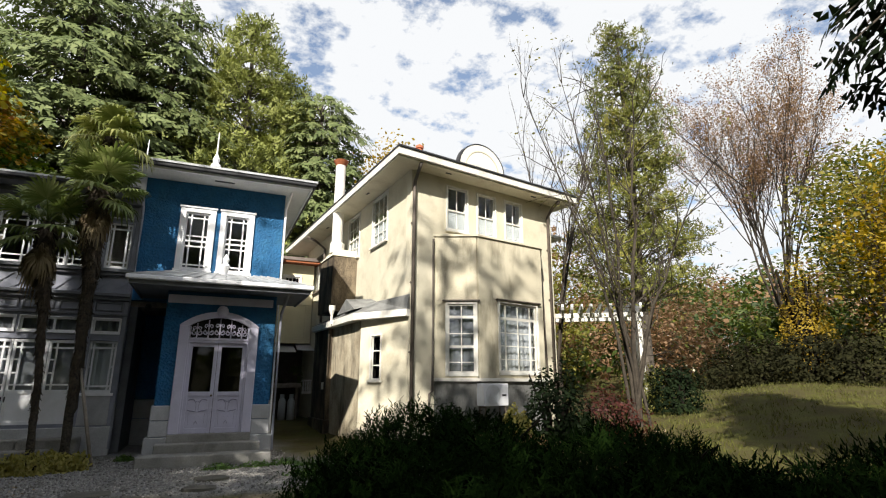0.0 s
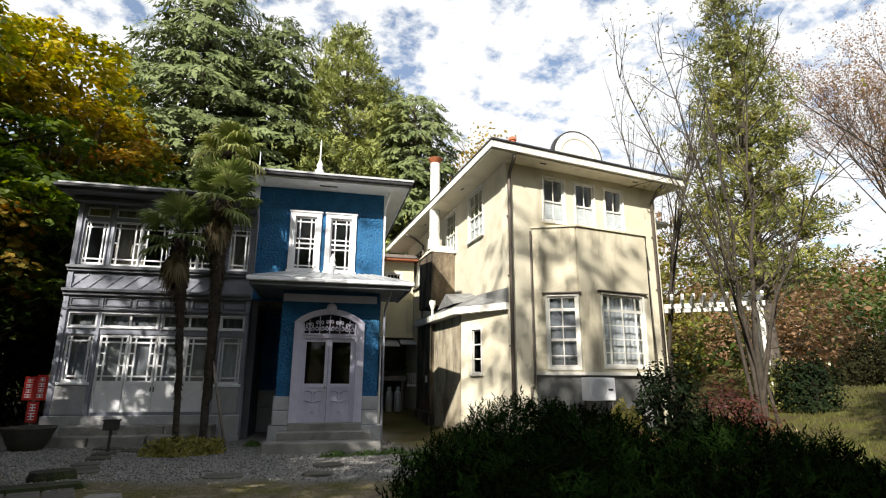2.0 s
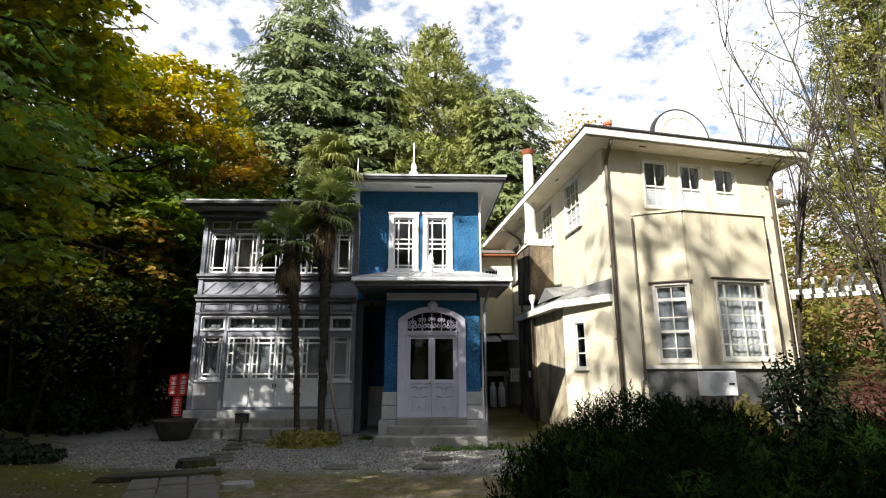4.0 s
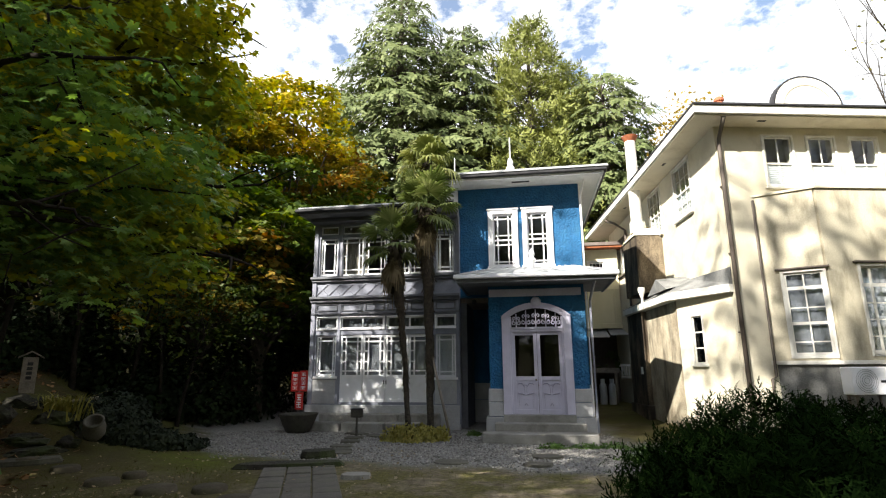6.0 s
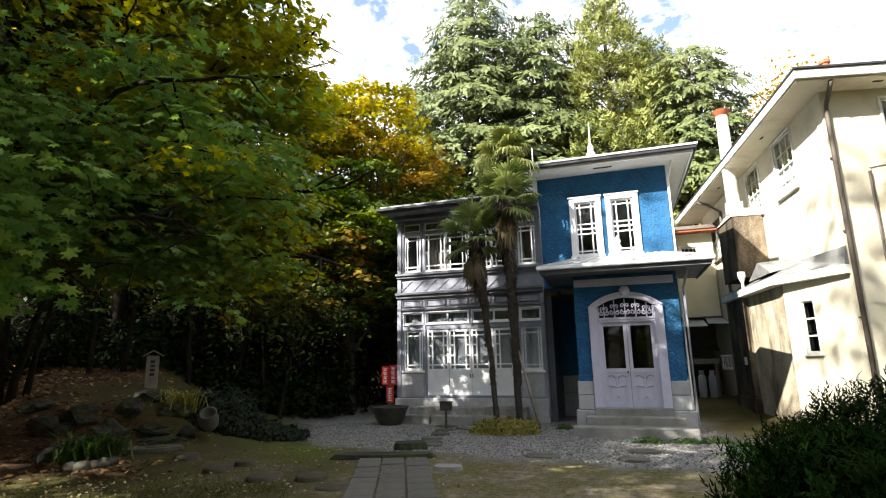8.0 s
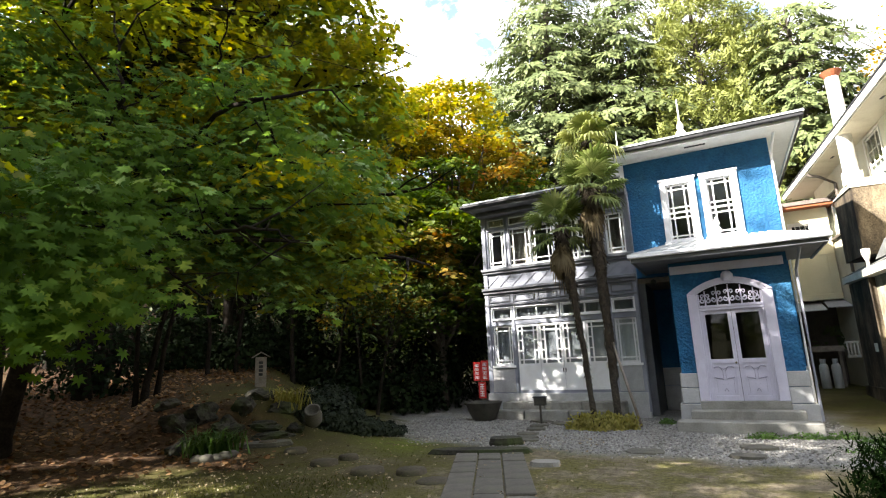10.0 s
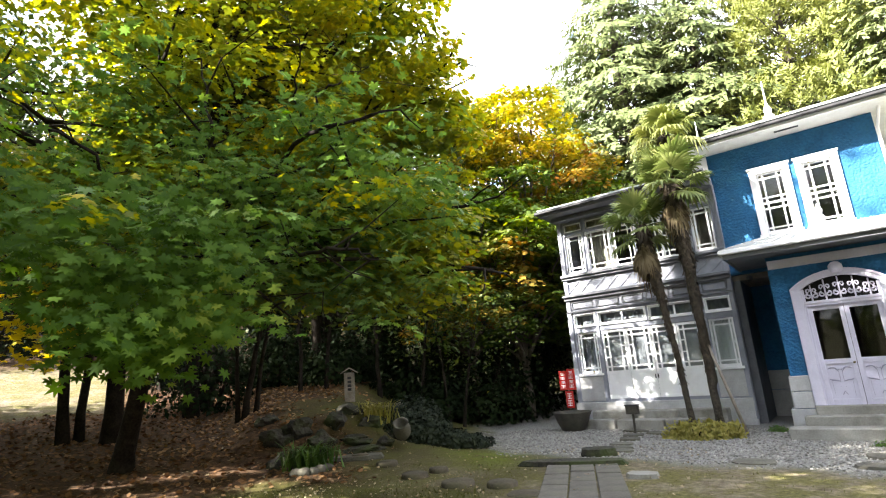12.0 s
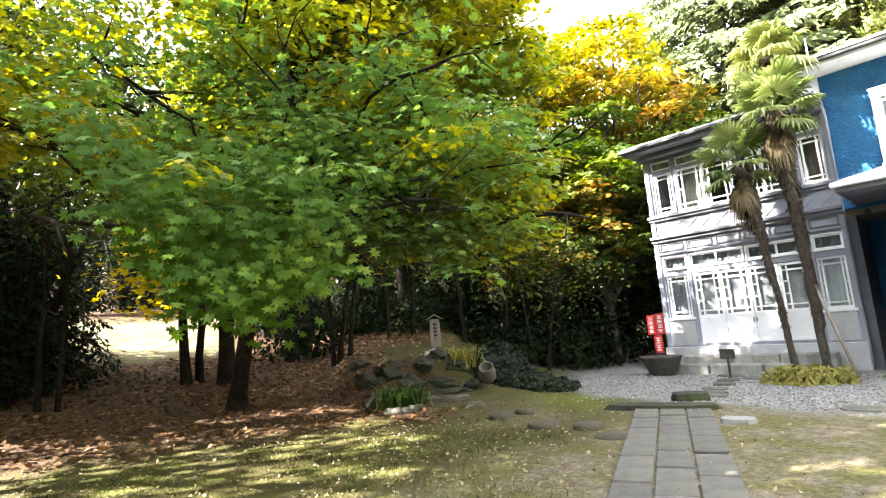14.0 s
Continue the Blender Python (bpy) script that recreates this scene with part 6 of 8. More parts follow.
# ---------- the big maple at the edge of the lawn ----------
def maple():
    gen = np.random.default_rng(21)
    bx, by = polar(67.0, 12.4)
    bz = gz(bx, by)
    t = thing("maple_tree", (bx, by, bz), "spreading green and yellow maple with a dark leaning trunk", "tree")
    base = np.array((bx, by, bz))

    def at(az, el, r):
        x, y = polar(az, r)
        return np.array((x, y, 1.6 + r * math.tan(radians(el)))) - base
    q = Quads()
    fork = at(62.5, 12.5, 10.6)
    bole = at(65.7, 2.2, 12.0)
    q.tube([(0, 0, -0.25), bole * 0.18, bole * 0.55, bole, (bole + fork) / 2 + np.array((0.06, 0, 0)), fork], [0.28, 0.19, 0.165, 0.16, 0.15, 0.13], 10)
    # main limbs run from the fork to the parts of the crown
    goals = [at(37, 29, 9.8), at(46, 36, 9.0), at(55, 34, 8.0), at(66, 30, 8.0), at(78, 26, 8.5), at(88, 20, 9.0), at(33, 18, 9.8), at(31.5, 11, 10.4), at(46, 15, 8.2), at(58, 12, 6.6),
             at(70, 14, 6.6), at(82, 12, 7.4), at(62, 22, 13.0), at(50, 26, 13.0), at(76, 20, 14.0), at(92, 28, 9.5), at(46, 46, 8.2), at(52, 50, 7.2), at(58, 47, 7.6), at(66, 44, 8.0), at(49, 40, 10.5), at(54, 15, 7.6), at(50, 20, 8.0), at(57, 21, 7.6), at(44, 20, 8.2), at(48, 13, 7.2), at(34.5, 32, 9.8), at(38, 40, 9.0)]
    anchors = []
    for g in goals:
        w = np.linspace(0, 1, 8)[:, None]
        mid = fork + (g - fork) * np.array((0.35, 0.35, 0.62))
        line = (1 - w) ** 2 * fork + 2 * w * (1 - w) * mid + w ** 2 * g + gen.normal(0, 0.07, (8, 3)) * np.sin(w * np.pi)
        q.tube(line, 0.12 * np.linspace(1, 0.16, 8), 7)
        for i in range(2, 8):
            anchors.append(line[i])
            for _ in range(3):
                d = gen.normal(0, 1, 3) * np.array((1, 1, 0.28))
                e = line[i] + d / np.linalg.norm(d) * gen.uniform(0.7, 1.9)
                m = (line[i] + e) / 2 + gen.normal(0, 0.08, 3)
                q.tube([line[i], m, e], [0.036, 0.022, 0.008], 4)
                anchors.append(e)
    # bare dark limbs that reach out in front of the leaves
    for stops, r0, r1, w in ((((62.5, 12.5), (61.0, 10.5), (55.5, 13.0), (50.6, 13.6), (46.7, 14.2), (43.5, 13.4)), 10.6, 5.4, 0.075), (((62.5, 12.5), (58.4, 17.0), (54.0, 22.5), (50.3, 26.2), (45.9, 27.6), (39.5, 28.6)), 10.6, 5.6, 0.085),
                             (((50.3, 26.2), (48.7, 30.5), (46.0, 32.0), (43.1, 33.0)), 7.0, 6.2, 0.035), (((50.3, 26.2), (52.0, 29.5), (51.2, 34.0), (53.5, 38.0)), 7.0, 6.2, 0.032), (((61.0, 9.5), (58.2, 6.6), (53.5, 8.4), (48.9, 9.8)), 10.4, 6.6, 0.045),
                             (((62.5, 12.5), (62.6, 16.0), (67.5, 17.8), (71.2, 22.2), (78.1, 25.5)), 10.6, 6.0, 0.07), (((62.5, 12.5), (63.0, 19.0), (60.5, 25.0), (62.0, 32.0)), 10.6, 6.4, 0.08), (((65.0, 8.0), (69.0, 10.5), (72.0, 13.5), (74.5, 13.0)), 10.8, 6.4, 0.04)):
        ks = np.linspace(0, len(stops) - 1, 4 * len(stops))
        line = np.array([at(np.interp(k, range(len(stops)), [a for a, e in stops]), np.interp(k, range(len(stops)), [e for a, e in stops]), r0 + (r1 - r0) * min(1, k / (len(stops) - 1) * 1.5)) for k in ks])
        line[1:] += gen.normal(0, 0.022, (len(ks) - 1, 3))
        w *= 0.62
        q.tube(line, w * np.linspace(1, 0.2, len(ks)), 6)
        for p in line[5::2]:
            for _ in range(1):
                d = gen.normal(0, 1, 3) * np.array((1, 1, 0.5)) + np.array((0, 0, 0.2))
                q.tube([p, p + d * 0.22 + gen.normal(0, 0.04, 3), p + d * 0.5], [w * 0.30, w * 0.2, 0.005], 4)
    q.build("trunk", M_BARK_DARK, t, smooth=True)
    # layered sprays of leaves; each spray is a thin, slightly drooping disc
    sprays = []

    def keep(c):
        p = c + base
        r = math.hypot(p[0], p[1])
        az = math.degrees(math.atan2(-p[0], p[1]))
        el = math.degrees(math.atan2(p[2] - 1.6, r))
        lo = np.interp(az, [30, 36, 42, 47, 52, 57, 62, 67, 72, 76, 80, 92], [7.5, 6.0, 5.4, 7.6, 8.8, 8.0, 6.0, 6.0, 9.5, 14.5, 16.5, 17.2])
        hi = np.interp(az, [29, 31, 33, 35, 38], [16, 25, 32, 40, 65])
        gap = (az - 75.0) ** 2 / 16 + (el - 27.0) ** 2 / 30 < 0.9 + 1.2 * noise.noise(Vector((az * 0.3, el * 0.3, 2))) or noise.noise(Vector((az * 0.22, el * 0.22, 9.3))) > 0.52
        return r > 4.6 and lo < el < hi and az > np.interp(el, [5, 12, 20, 30, 45], [36, 34, 32.3, 30.5, 32]) and not gap
    anchors = np.array(anchors)
    tries = 0
    pads = []
    for a in anchors[gen.permutation(len(anchors))]:
        if all(np.sum(((a - p) * np.array((1, 1, 1.6))) ** 2) > 0.72 for p in pads):
            pads.append(a)
    while len(sprays) < 2200 and tries < 60000:
        tries += 1
        c = pads[gen.integers(len(pads))] + gen.normal(0, 1, 3) * np.array((0.62, 0.62, 0.12))
        if keep(c):
            sprays.append(c)
    # the bright skirt of the crown beyond the bare limb
    while len(sprays) < 2400:
        az, el, r = gen.uniform(38, 61), gen.uniform(6.5, 21), gen.uniform(7.6, 10.5)
        if keep(at(az, el, r)) and noise.noise(Vector((az * 0.3, el * 0.45, 6.1))) > -0.2:
            sprays.append(at(az, el, r))
    sprays = np.array(sprays)
    n_per = 36
    n = len(sprays) * n_per
    rad = gen.uniform(0.32, 0.78, len(sprays)).repeat(n_per)
    ang, rr = gen.uniform(0, 2 * np.pi, n), np.sqrt(gen.random(n))
    tilt = gen.normal(0, 0.20, (len(sprays), 2)).repeat(n_per, 0)
    off = np.stack([rad * rr * np.cos(ang), rad * rr * np.sin(ang), np.zeros(n)], 1)
    off[:, 2] = tilt[:, 0] * off[:, 0] + tilt[:, 1] * off[:, 1] - 0.26 * rr ** 2 * rad + gen.normal(0, 0.03, n)
    pos = sprays.repeat(n_per, 0) + off
    out = np.stack([np.cos(ang), np.sin(ang), -0.6 * np.ones(n)], 1)
    nrm = np.stack([0.55 * np.cos(ang), 0.55 * np.sin(ang), np.ones(n)], 1)
    wp = pos + base
    rad_c = np.hypot(wp[:, 0], wp[:, 1])
    near = ((rad_c < 8.6) & (wp[:, 2] < 5.6)).reshape(-1, n_per).mean(1) > 0.5
    near &= gen.random(len(near)) < 0.85
    near = near.repeat(n_per)
    thin = near & (gen.random(n) < 0.35)
    # lower sprays take the duller green that stands for their shade side
    for sel, mat, size, nm in ((near & ~thin, L_MAPLE_NEAR, 0.190, "lower_crown"), (~near & (rad_c < 9.0), L_MAPLE, 0.165, "middle_crown"), (~near & (rad_c >= 9.0), L_MAPLE, 0.18, "outer_crown")):
        q = Quads()
        leaves(q, pos[sel], nrm[sel], size * gen.uniform(0.65, 1.2, int(sel.sum())), {"lower_crown": T_STAR, "middle_crown": T_STAR5, "outer_crown": T_STAR3}[nm], 0.28, out[sel], gen, 0.10)
        q.build(nm, mat, t, kind="stuff")
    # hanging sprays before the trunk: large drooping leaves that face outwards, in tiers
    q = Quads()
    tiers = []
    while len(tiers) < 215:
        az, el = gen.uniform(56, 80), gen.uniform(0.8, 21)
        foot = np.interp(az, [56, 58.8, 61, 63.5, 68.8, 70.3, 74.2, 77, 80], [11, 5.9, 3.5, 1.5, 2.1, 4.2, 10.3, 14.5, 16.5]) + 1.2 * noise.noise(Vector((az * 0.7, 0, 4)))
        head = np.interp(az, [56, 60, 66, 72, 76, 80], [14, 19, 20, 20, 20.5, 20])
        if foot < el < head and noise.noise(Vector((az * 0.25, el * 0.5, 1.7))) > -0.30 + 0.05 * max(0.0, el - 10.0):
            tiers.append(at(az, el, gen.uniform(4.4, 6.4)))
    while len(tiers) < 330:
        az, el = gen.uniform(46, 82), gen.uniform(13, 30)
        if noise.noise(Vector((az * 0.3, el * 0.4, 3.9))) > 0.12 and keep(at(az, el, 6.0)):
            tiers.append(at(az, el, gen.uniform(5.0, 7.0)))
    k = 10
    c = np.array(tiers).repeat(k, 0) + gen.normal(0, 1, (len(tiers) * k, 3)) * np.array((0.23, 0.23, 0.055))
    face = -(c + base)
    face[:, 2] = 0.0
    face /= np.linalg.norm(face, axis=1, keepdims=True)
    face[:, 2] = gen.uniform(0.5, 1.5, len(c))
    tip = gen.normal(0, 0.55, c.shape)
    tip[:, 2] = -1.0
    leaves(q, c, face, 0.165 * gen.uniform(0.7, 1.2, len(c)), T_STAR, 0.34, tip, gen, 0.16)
    # darker than the crown: the shade is in the leaf colour
    q.build("hanging_sprays", L_MAPLE_HANG, t, "large drooping green leaves, darkened as if in shade", kind="stuff")
    # a branch already turned yellow
    q = Quads()
    c = np.array([at(az, el, 7.8) for az, el in zip(gen.uniform(71.6, 75.4, 16), gen.uniform(4.6, 10.5, 16))]).repeat(40, 0)
    c += gen.normal(0, 1, c.shape) * np.array((0.30, 0.30, 0.16))
    leaves(q, c, np.tile((0, 0, 1.0), (len(c), 1)), 0.14 * gen.uniform(0.7, 1.2, len(c)), T_STAR5, 0.4, None, gen)
    q.build("yellow_branch", L_YMAPLE, t, "bright yellow leaves on one branch", kind="stuff")


maple()

# ---------- woods behind and beside the maple ----------
WOODS = "trees of the wood"


def autumn_maple(base, height, crown_r, lo, seed, label, mats, n_lobes=34, per_lobe=13, leaf=0.23, lean=(0, 0)):
    """Maple of rounded lobes of foliage, each a dome of flat sprays; pale forked trunk. mats: leaves of the top, the middle and the foot of the crown."""
    gen = np.random.default_rng(seed)
    t = thing("maple_tree", base, label, "tree", WOODS)
    q = Quads()
    zc, hh = (lo + height) / 2, (height - lo) / 2
    fork = np.array((lean[0] * 0.3, lean[1] * 0.3, lo * 0.75))
    q.tube([(0, 0, -0.2), (0.05, 0.02, lo * 0.35), fork], [0.22, 0.16, 0.14], 8)
    lobes = []
    for k in range(n_lobes):
        w = (k + 0.5) / n_lobes
        z = zc + hh * (1 - 2 * w) * 0.92
        r = crown_r * math.sqrt(max(0.05, 1 - ((z - zc) / hh) ** 2)) * gen.uniform(0.45, 0.95)
        a = k * 2.39996 + gen.normal(0, 0.3)
        c = np.array((lean[0] * (1 - w) + r * math.cos(a), lean[1] * (1 - w) + r * math.sin(a), z))
        lobes.append((c, gen.uniform(0.95, 1.55), w))
        u = np.linspace(0, 1, 6)[:, None]
        mid = fork + (c - fork) * np.array((0.25, 0.25, 0.6))
        line = (1 - u) ** 2 * fork + 2 * u * (1 - u) * mid + u ** 2 * c
        q.tube(line, 0.11 * np.linspace(1, 0.16, 6), 5)
    q.build("trunk", M_BARK, t, "grey forked trunk", smooth=True)
    out = [Quads(), Quads(), Quads()]
    for c, r, w in lobes:
        g = 0 if w + gen.normal(0, 0.12) < 0.36 else (1 if w + gen.normal(0, 0.14) < 0.52 else 2)
        u = gen.normal(0, 1, (per_lobe, 3)); u /= np.linalg.norm(u, axis=1, keepdims=True)
        u[:, 2] = np.where(u[:, 2] < -0.2, -u[:, 2], u[:, 2])
        sp = c + u * r * gen.uniform(0.6, 1.0, (per_lobe, 1)) * np.array((1, 1, 0.62))
        k = 30
        ang, rr = gen.uniform(0, 2 * np.pi, (per_lobe, k)), np.sqrt(gen.random((per_lobe, k)))
        sr = gen.uniform(0.35, 0.75, (per_lobe, 1))
        p = sp[:, None, :] + np.stack([sr * rr * np.cos(ang), sr * rr * np.sin(ang), -0.30 * sr * rr ** 2 + gen.normal(0, 0.05, (per_lobe, k))], -1)
        p = p.reshape(-1, 3)
        nn = np.stack([0.5 * np.cos(ang), 0.5 * np.sin(ang), np.ones_like(ang)], -1).reshape(-1, 3)
        leaves(out[g], p, nn, leaf * gen.uniform(0.6, 1.25, len(p)), T_STAR3, 0.35, None, gen)
    for qq, mat, nm in zip(out, mats, ("top_foliage", "middle_foliage", "low_foliage")):
        if qq.n:
            qq.build(nm, mat, t, kind="stuff")


for i, (az, r, h, cr, lo, mats, lab) in enumerate((
        (26.3, 24, 14.6, 3.7, 5.2, (L_GOLD, L_GOLD, L_LEAFGREEN), "autumn maple with golden top and green foot"),
        (31.0, 23.5, 14.0, 3.6, 5.0, (L_GOLD, L_ORANGE, L_LEAFGREEN), "autumn maple turning gold and orange"),
        (21.3, 25, 11.8, 3.2, 4.6, (L_ORANGE, L_LEAFGREEN, L_LEAFGREEN), "green maple flushed orange at the top"),
        (35.5, 25.5, 14.6, 4.2, 4.6, (L_LEAFGREEN, L_ORANGE, L_LEAFGREEN), "maple still mostly green"),
        (28.0, 20.6, 7.8, 3.0, 2.6, (L_LEAFGREEN, L_LEAFGREEN, L_LEAFGREEN), "low green maple under its taller neighbours"),
        (33.5, 20.5, 8.6, 3.1, 2.8, (L_LEAFGREEN, L_LEAFGREEN, L_ORANGE), "low green maple with an orange skirt"))):
    x, y = polar(az, r)
    autumn_maple(on_ground(x, y, -0.1), h, cr, lo, 520 + i, lab, mats)
for i, (az, r, h, cr, lo, mat) in enumerate((
        (27, 29, 9, 3.4, 2.0, L_WOOD), (33, 30, 9, 3.6, 2.0, L_WOOD),
        (41, 23, 15, 4.5, 2.0, L_WOOD), (50, 21, 16, 4.6, 3.0, L_WOOD), (58, 26, 19, 5.0, 3.0, L_WOOD), (64, 25, 14, 4.2, 4.0, L_ORANGE),
        (84, 20, 15, 4.0, 4.0, L_WOOD), (98, 24, 17, 4.6, 3.0, L_WOOD), (101, 18, 14, 4.4, 3.0, L_WOOD), (46, 33, 22, 5.5, 4.0, L_WOOD), (68, 36, 24, 6.0, 5.0, L_WOOD), (60, 40, 24, 6.0, 5.0, L_WOOD), (68, 52, 25, 6.0, 3.0, L_WOOD), (74.5, 54, 25, 6.0, 3.0, L_WOOD), (81, 53, 24, 6.0, 3.0, L_WOOD), (87, 55, 25, 6.0, 3.0, L_WOOD))):
    x, y = polar(az, r)
    lab = "autumn tree turning gold and orange" if mat is L_ORANGE else "tall leafy tree of the dark wood"
    broadleaf("woodland_tree", on_ground(x, y, -0.1), h, cr, lo, mat, M_BARK_DARK, lab, n_clumps=220 if r < 30 else 120, per=36 if r < 30 else 28, leaf=0.28 if r < 30 else 0.42, seed=104 + i, group=WOODS, clump_r=0.66, template=T_OVAL, trunk_r=0.17)
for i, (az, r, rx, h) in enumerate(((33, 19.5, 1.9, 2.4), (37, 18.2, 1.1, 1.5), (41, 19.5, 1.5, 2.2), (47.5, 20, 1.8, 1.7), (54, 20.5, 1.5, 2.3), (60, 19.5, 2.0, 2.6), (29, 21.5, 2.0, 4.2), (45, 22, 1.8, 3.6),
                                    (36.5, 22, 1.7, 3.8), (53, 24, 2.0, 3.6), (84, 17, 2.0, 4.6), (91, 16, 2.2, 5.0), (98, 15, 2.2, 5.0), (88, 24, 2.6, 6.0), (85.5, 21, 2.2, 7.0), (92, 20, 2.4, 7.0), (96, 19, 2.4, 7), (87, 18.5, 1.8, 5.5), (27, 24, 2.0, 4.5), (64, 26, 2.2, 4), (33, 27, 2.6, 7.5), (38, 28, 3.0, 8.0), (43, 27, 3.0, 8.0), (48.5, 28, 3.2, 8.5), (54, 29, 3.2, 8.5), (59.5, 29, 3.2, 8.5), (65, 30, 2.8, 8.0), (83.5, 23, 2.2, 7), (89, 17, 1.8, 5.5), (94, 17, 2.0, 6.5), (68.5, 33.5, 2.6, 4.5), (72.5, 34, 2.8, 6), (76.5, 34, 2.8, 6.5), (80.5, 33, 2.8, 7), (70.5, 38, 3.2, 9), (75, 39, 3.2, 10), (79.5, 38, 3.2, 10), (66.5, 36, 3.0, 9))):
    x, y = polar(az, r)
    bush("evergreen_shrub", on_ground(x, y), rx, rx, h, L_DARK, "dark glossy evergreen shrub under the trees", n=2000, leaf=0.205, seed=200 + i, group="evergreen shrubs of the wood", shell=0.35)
for i, (az, r, h) in enumerate(((83.5, 19.5, 7.0), (88.5, 17.5, 8.5), (93, 20, 9.5), (98, 17, 9.0))):
    x, y = polar(az, r)
    conifer("dark_fir", on_ground(x, y, -0.1), h, 2.3, L_DARK, "dark dense fir at the edge of the clearing", seed=480 + i, levels=16, lo=0.04, per_m=7, droop=0.25, tuft=0.34, power=0.6, group="dark firs by the clearing")
# thin stems on the slope
for i, (az, r, h, tr, ln) in enumerate(((67.8, 15.5, 8, 0.20, (0.3, 0.1)), (71.3, 16.0, 8.5, 0.12, (0.2, -0.5)), (70.2, 16.2, 8, 0.10, (-0.9, 0.6)), (56.8, 15.2, 6, 0.08, (0.9, 0.9)), (57.4, 15.3, 6, 0.06, (-0.9, 0.3)),
                                        (55.8, 15.4, 6, 0.06, (1.6, 0.2)), (87, 14, 9, 0.14, (0.1, 0.1)), (82.7, 14.6, 7, 0.06, (0.5, 0.1)), (81.3, 14.3, 7, 0.05, (-0.5, 0.4)), (61.5, 18.5, 11, 0.2, (0.1, 0.2)), (35, 17.0, 4.2, 0.05, (0.8, 0.2)), (36.4, 17.3, 4.6, 0.05, (-0.7, 0.2)), (39.2, 18.0, 5.0, 0.06, (0.6, 0.1)), (43.5, 18.0, 5.5, 0.07, (-0.5, 0.3)), (49, 18.5, 6.0, 0.07, (0.6, 0.3)), (51.5, 18.0, 6.5, 0.06, (-0.3, 0.2)))):
    x, y = polar(az, r)
    broadleaf("slender_tree", on_ground(x, y, -0.05), h, 1.7, h * 0.5, L_WOOD, M_BARK_DARK, "slender dark-stemmed tree on the leafy slope", n_clumps=26, per=30, leaf=0.17, seed=300 + i, lean=ln, trunk_r=tr, limbs=5,
              group="slender trees on the slope")

# ---------- conifers behind the houses ----------
for i, (az, r, top_el, rad, mat, nm, lab, kw) in enumerate((
        (14.0, 34, 39.3, 8.4, L_CEDAR, "cedar_tree", "tall grey-green cedar with spreading layered boughs", dict(levels=28, power=0.52, droop=0.16)),
        (6.5, 34, 35.9, 7.4, L_CEDAR, "cedar_tree", "tall grey-green cedar with spreading layered boughs", dict(levels=26, power=0.55, droop=0.16)),
        (-1.1, 34, 35.2, 6.0, L_SUGI, "cypress_tree", "dense olive-green cypress with tufted rounded boughs", dict(levels=28, power=0.55, droop=0.05, clumpy=True, rise=0.2, tuft=0.76)),
        (-5.6, 38, 30.0, 5.4, L_SUGI, "cypress_tree", "dense olive-green cypress with tufted rounded boughs", dict(levels=22, power=0.45, droop=0.05, clumpy=True, rise=0.2, tuft=0.76)),
        (-9.2, 34, 29.8, 6.6, L_CEDAR, "cedar_tree", "broad grey-green cedar with a rounded top", dict(levels=24, power=0.38, droop=0.22)),
        (21, 37, 30, 5.5, L_CEDAR, "cedar_tree", "grey-green cedar partly hidden behind its neighbours", dict(levels=24, power=0.7, droop=0.16)))):
    x, y = polar(az, r)
    gzz = gz(x, y)
    conifer(nm, (x, y, gzz - 0.1), 1.6 + r * math.tan(radians(top_el)) - gzz, rad, mat, lab, seed=400 + i, per_m=kw.pop("per_m", 9.5), tuft=kw.pop("tuft", 0.98), lo=0.10, group="conifers behind the houses", **kw)
x, y = polar(-17.5, 40)
broadleaf("gold_tree", on_ground(x, y, -0.1), 21, 4.0, 8, L_YELLOW, M_BARK, "tree with golden autumn leaves behind the roof", n_clumps=110, per=34, leaf=0.30, seed=450)

# ---------- far woods closing the view ----------
def far_woods(name, az0, az1, r0, r1, n, mat, seed, label, hmax):
    gen = np.random.default_rng(seed)
    q = Quads()
    for _ in range(n):
        az, r = gen.uniform(az0, az1), gen.uniform(r0, r1)
        x, y = polar(az, r)
        if -50 < x < -23 and -18 < y < 13:        # the open clearing
            continue
        h, w = hmax * gen.uniform(0.6, 1.1), gen.uniform(2.2, 3.6)
        k = 200
        u = gen.normal(0, 1, (k, 3)); u /= np.linalg.norm(u, axis=1, keepdims=True)
        rr = gen.random(k) ** 0.4 * (1 + 0.3 * np.sin(u[:, 0] * 5 + u[:, 2] * 4))
        p = np.array((x, y, gz(x, y) + h * 0.52)) + u * rr[:, None] * np.array((w, w, h * 0.52))
        leaves(q, p, u + np.array((0, 0, 0.6)), 0.78 * gen.uniform(0.6, 1.3, k), T_OVAL, 0.6, None, gen)
        q.tube([(x, y, gz(x, y) - 0.2), (x, y, gz(x, y) + h * 0.7)], [0.2, 0.08], 5)
    tagged(q.build(name, mat, None, label, kind="stuff"), category="woods")


far_woods("far_woods", -95, -25, 58, 105, 150, L_RUSSET, 901, "hazy russet woods on the far slope", 8.0)
far_woods("far_woods", -95, -30, 50, 95, 120, L_WOOD, 902, "dark green woods on the far slope", 9.0)
far_woods("far_woods", 15, 125, 38, 70, 120, L_WOOD, 903, "dark woods climbing the hillside", 13.0)
# out of view: added to hold sky light off the house fronts
far_woods("far_woods", 100, 265, 38, 58, 150, L_WOOD, 905, "unseen dark woods behind the viewer, added to block sky light", 20.0)
far_woods("far_woods", -25, 15, 46, 80, 60, L_DARK, 904, "dark evergreen woods behind the houses", 13.0)

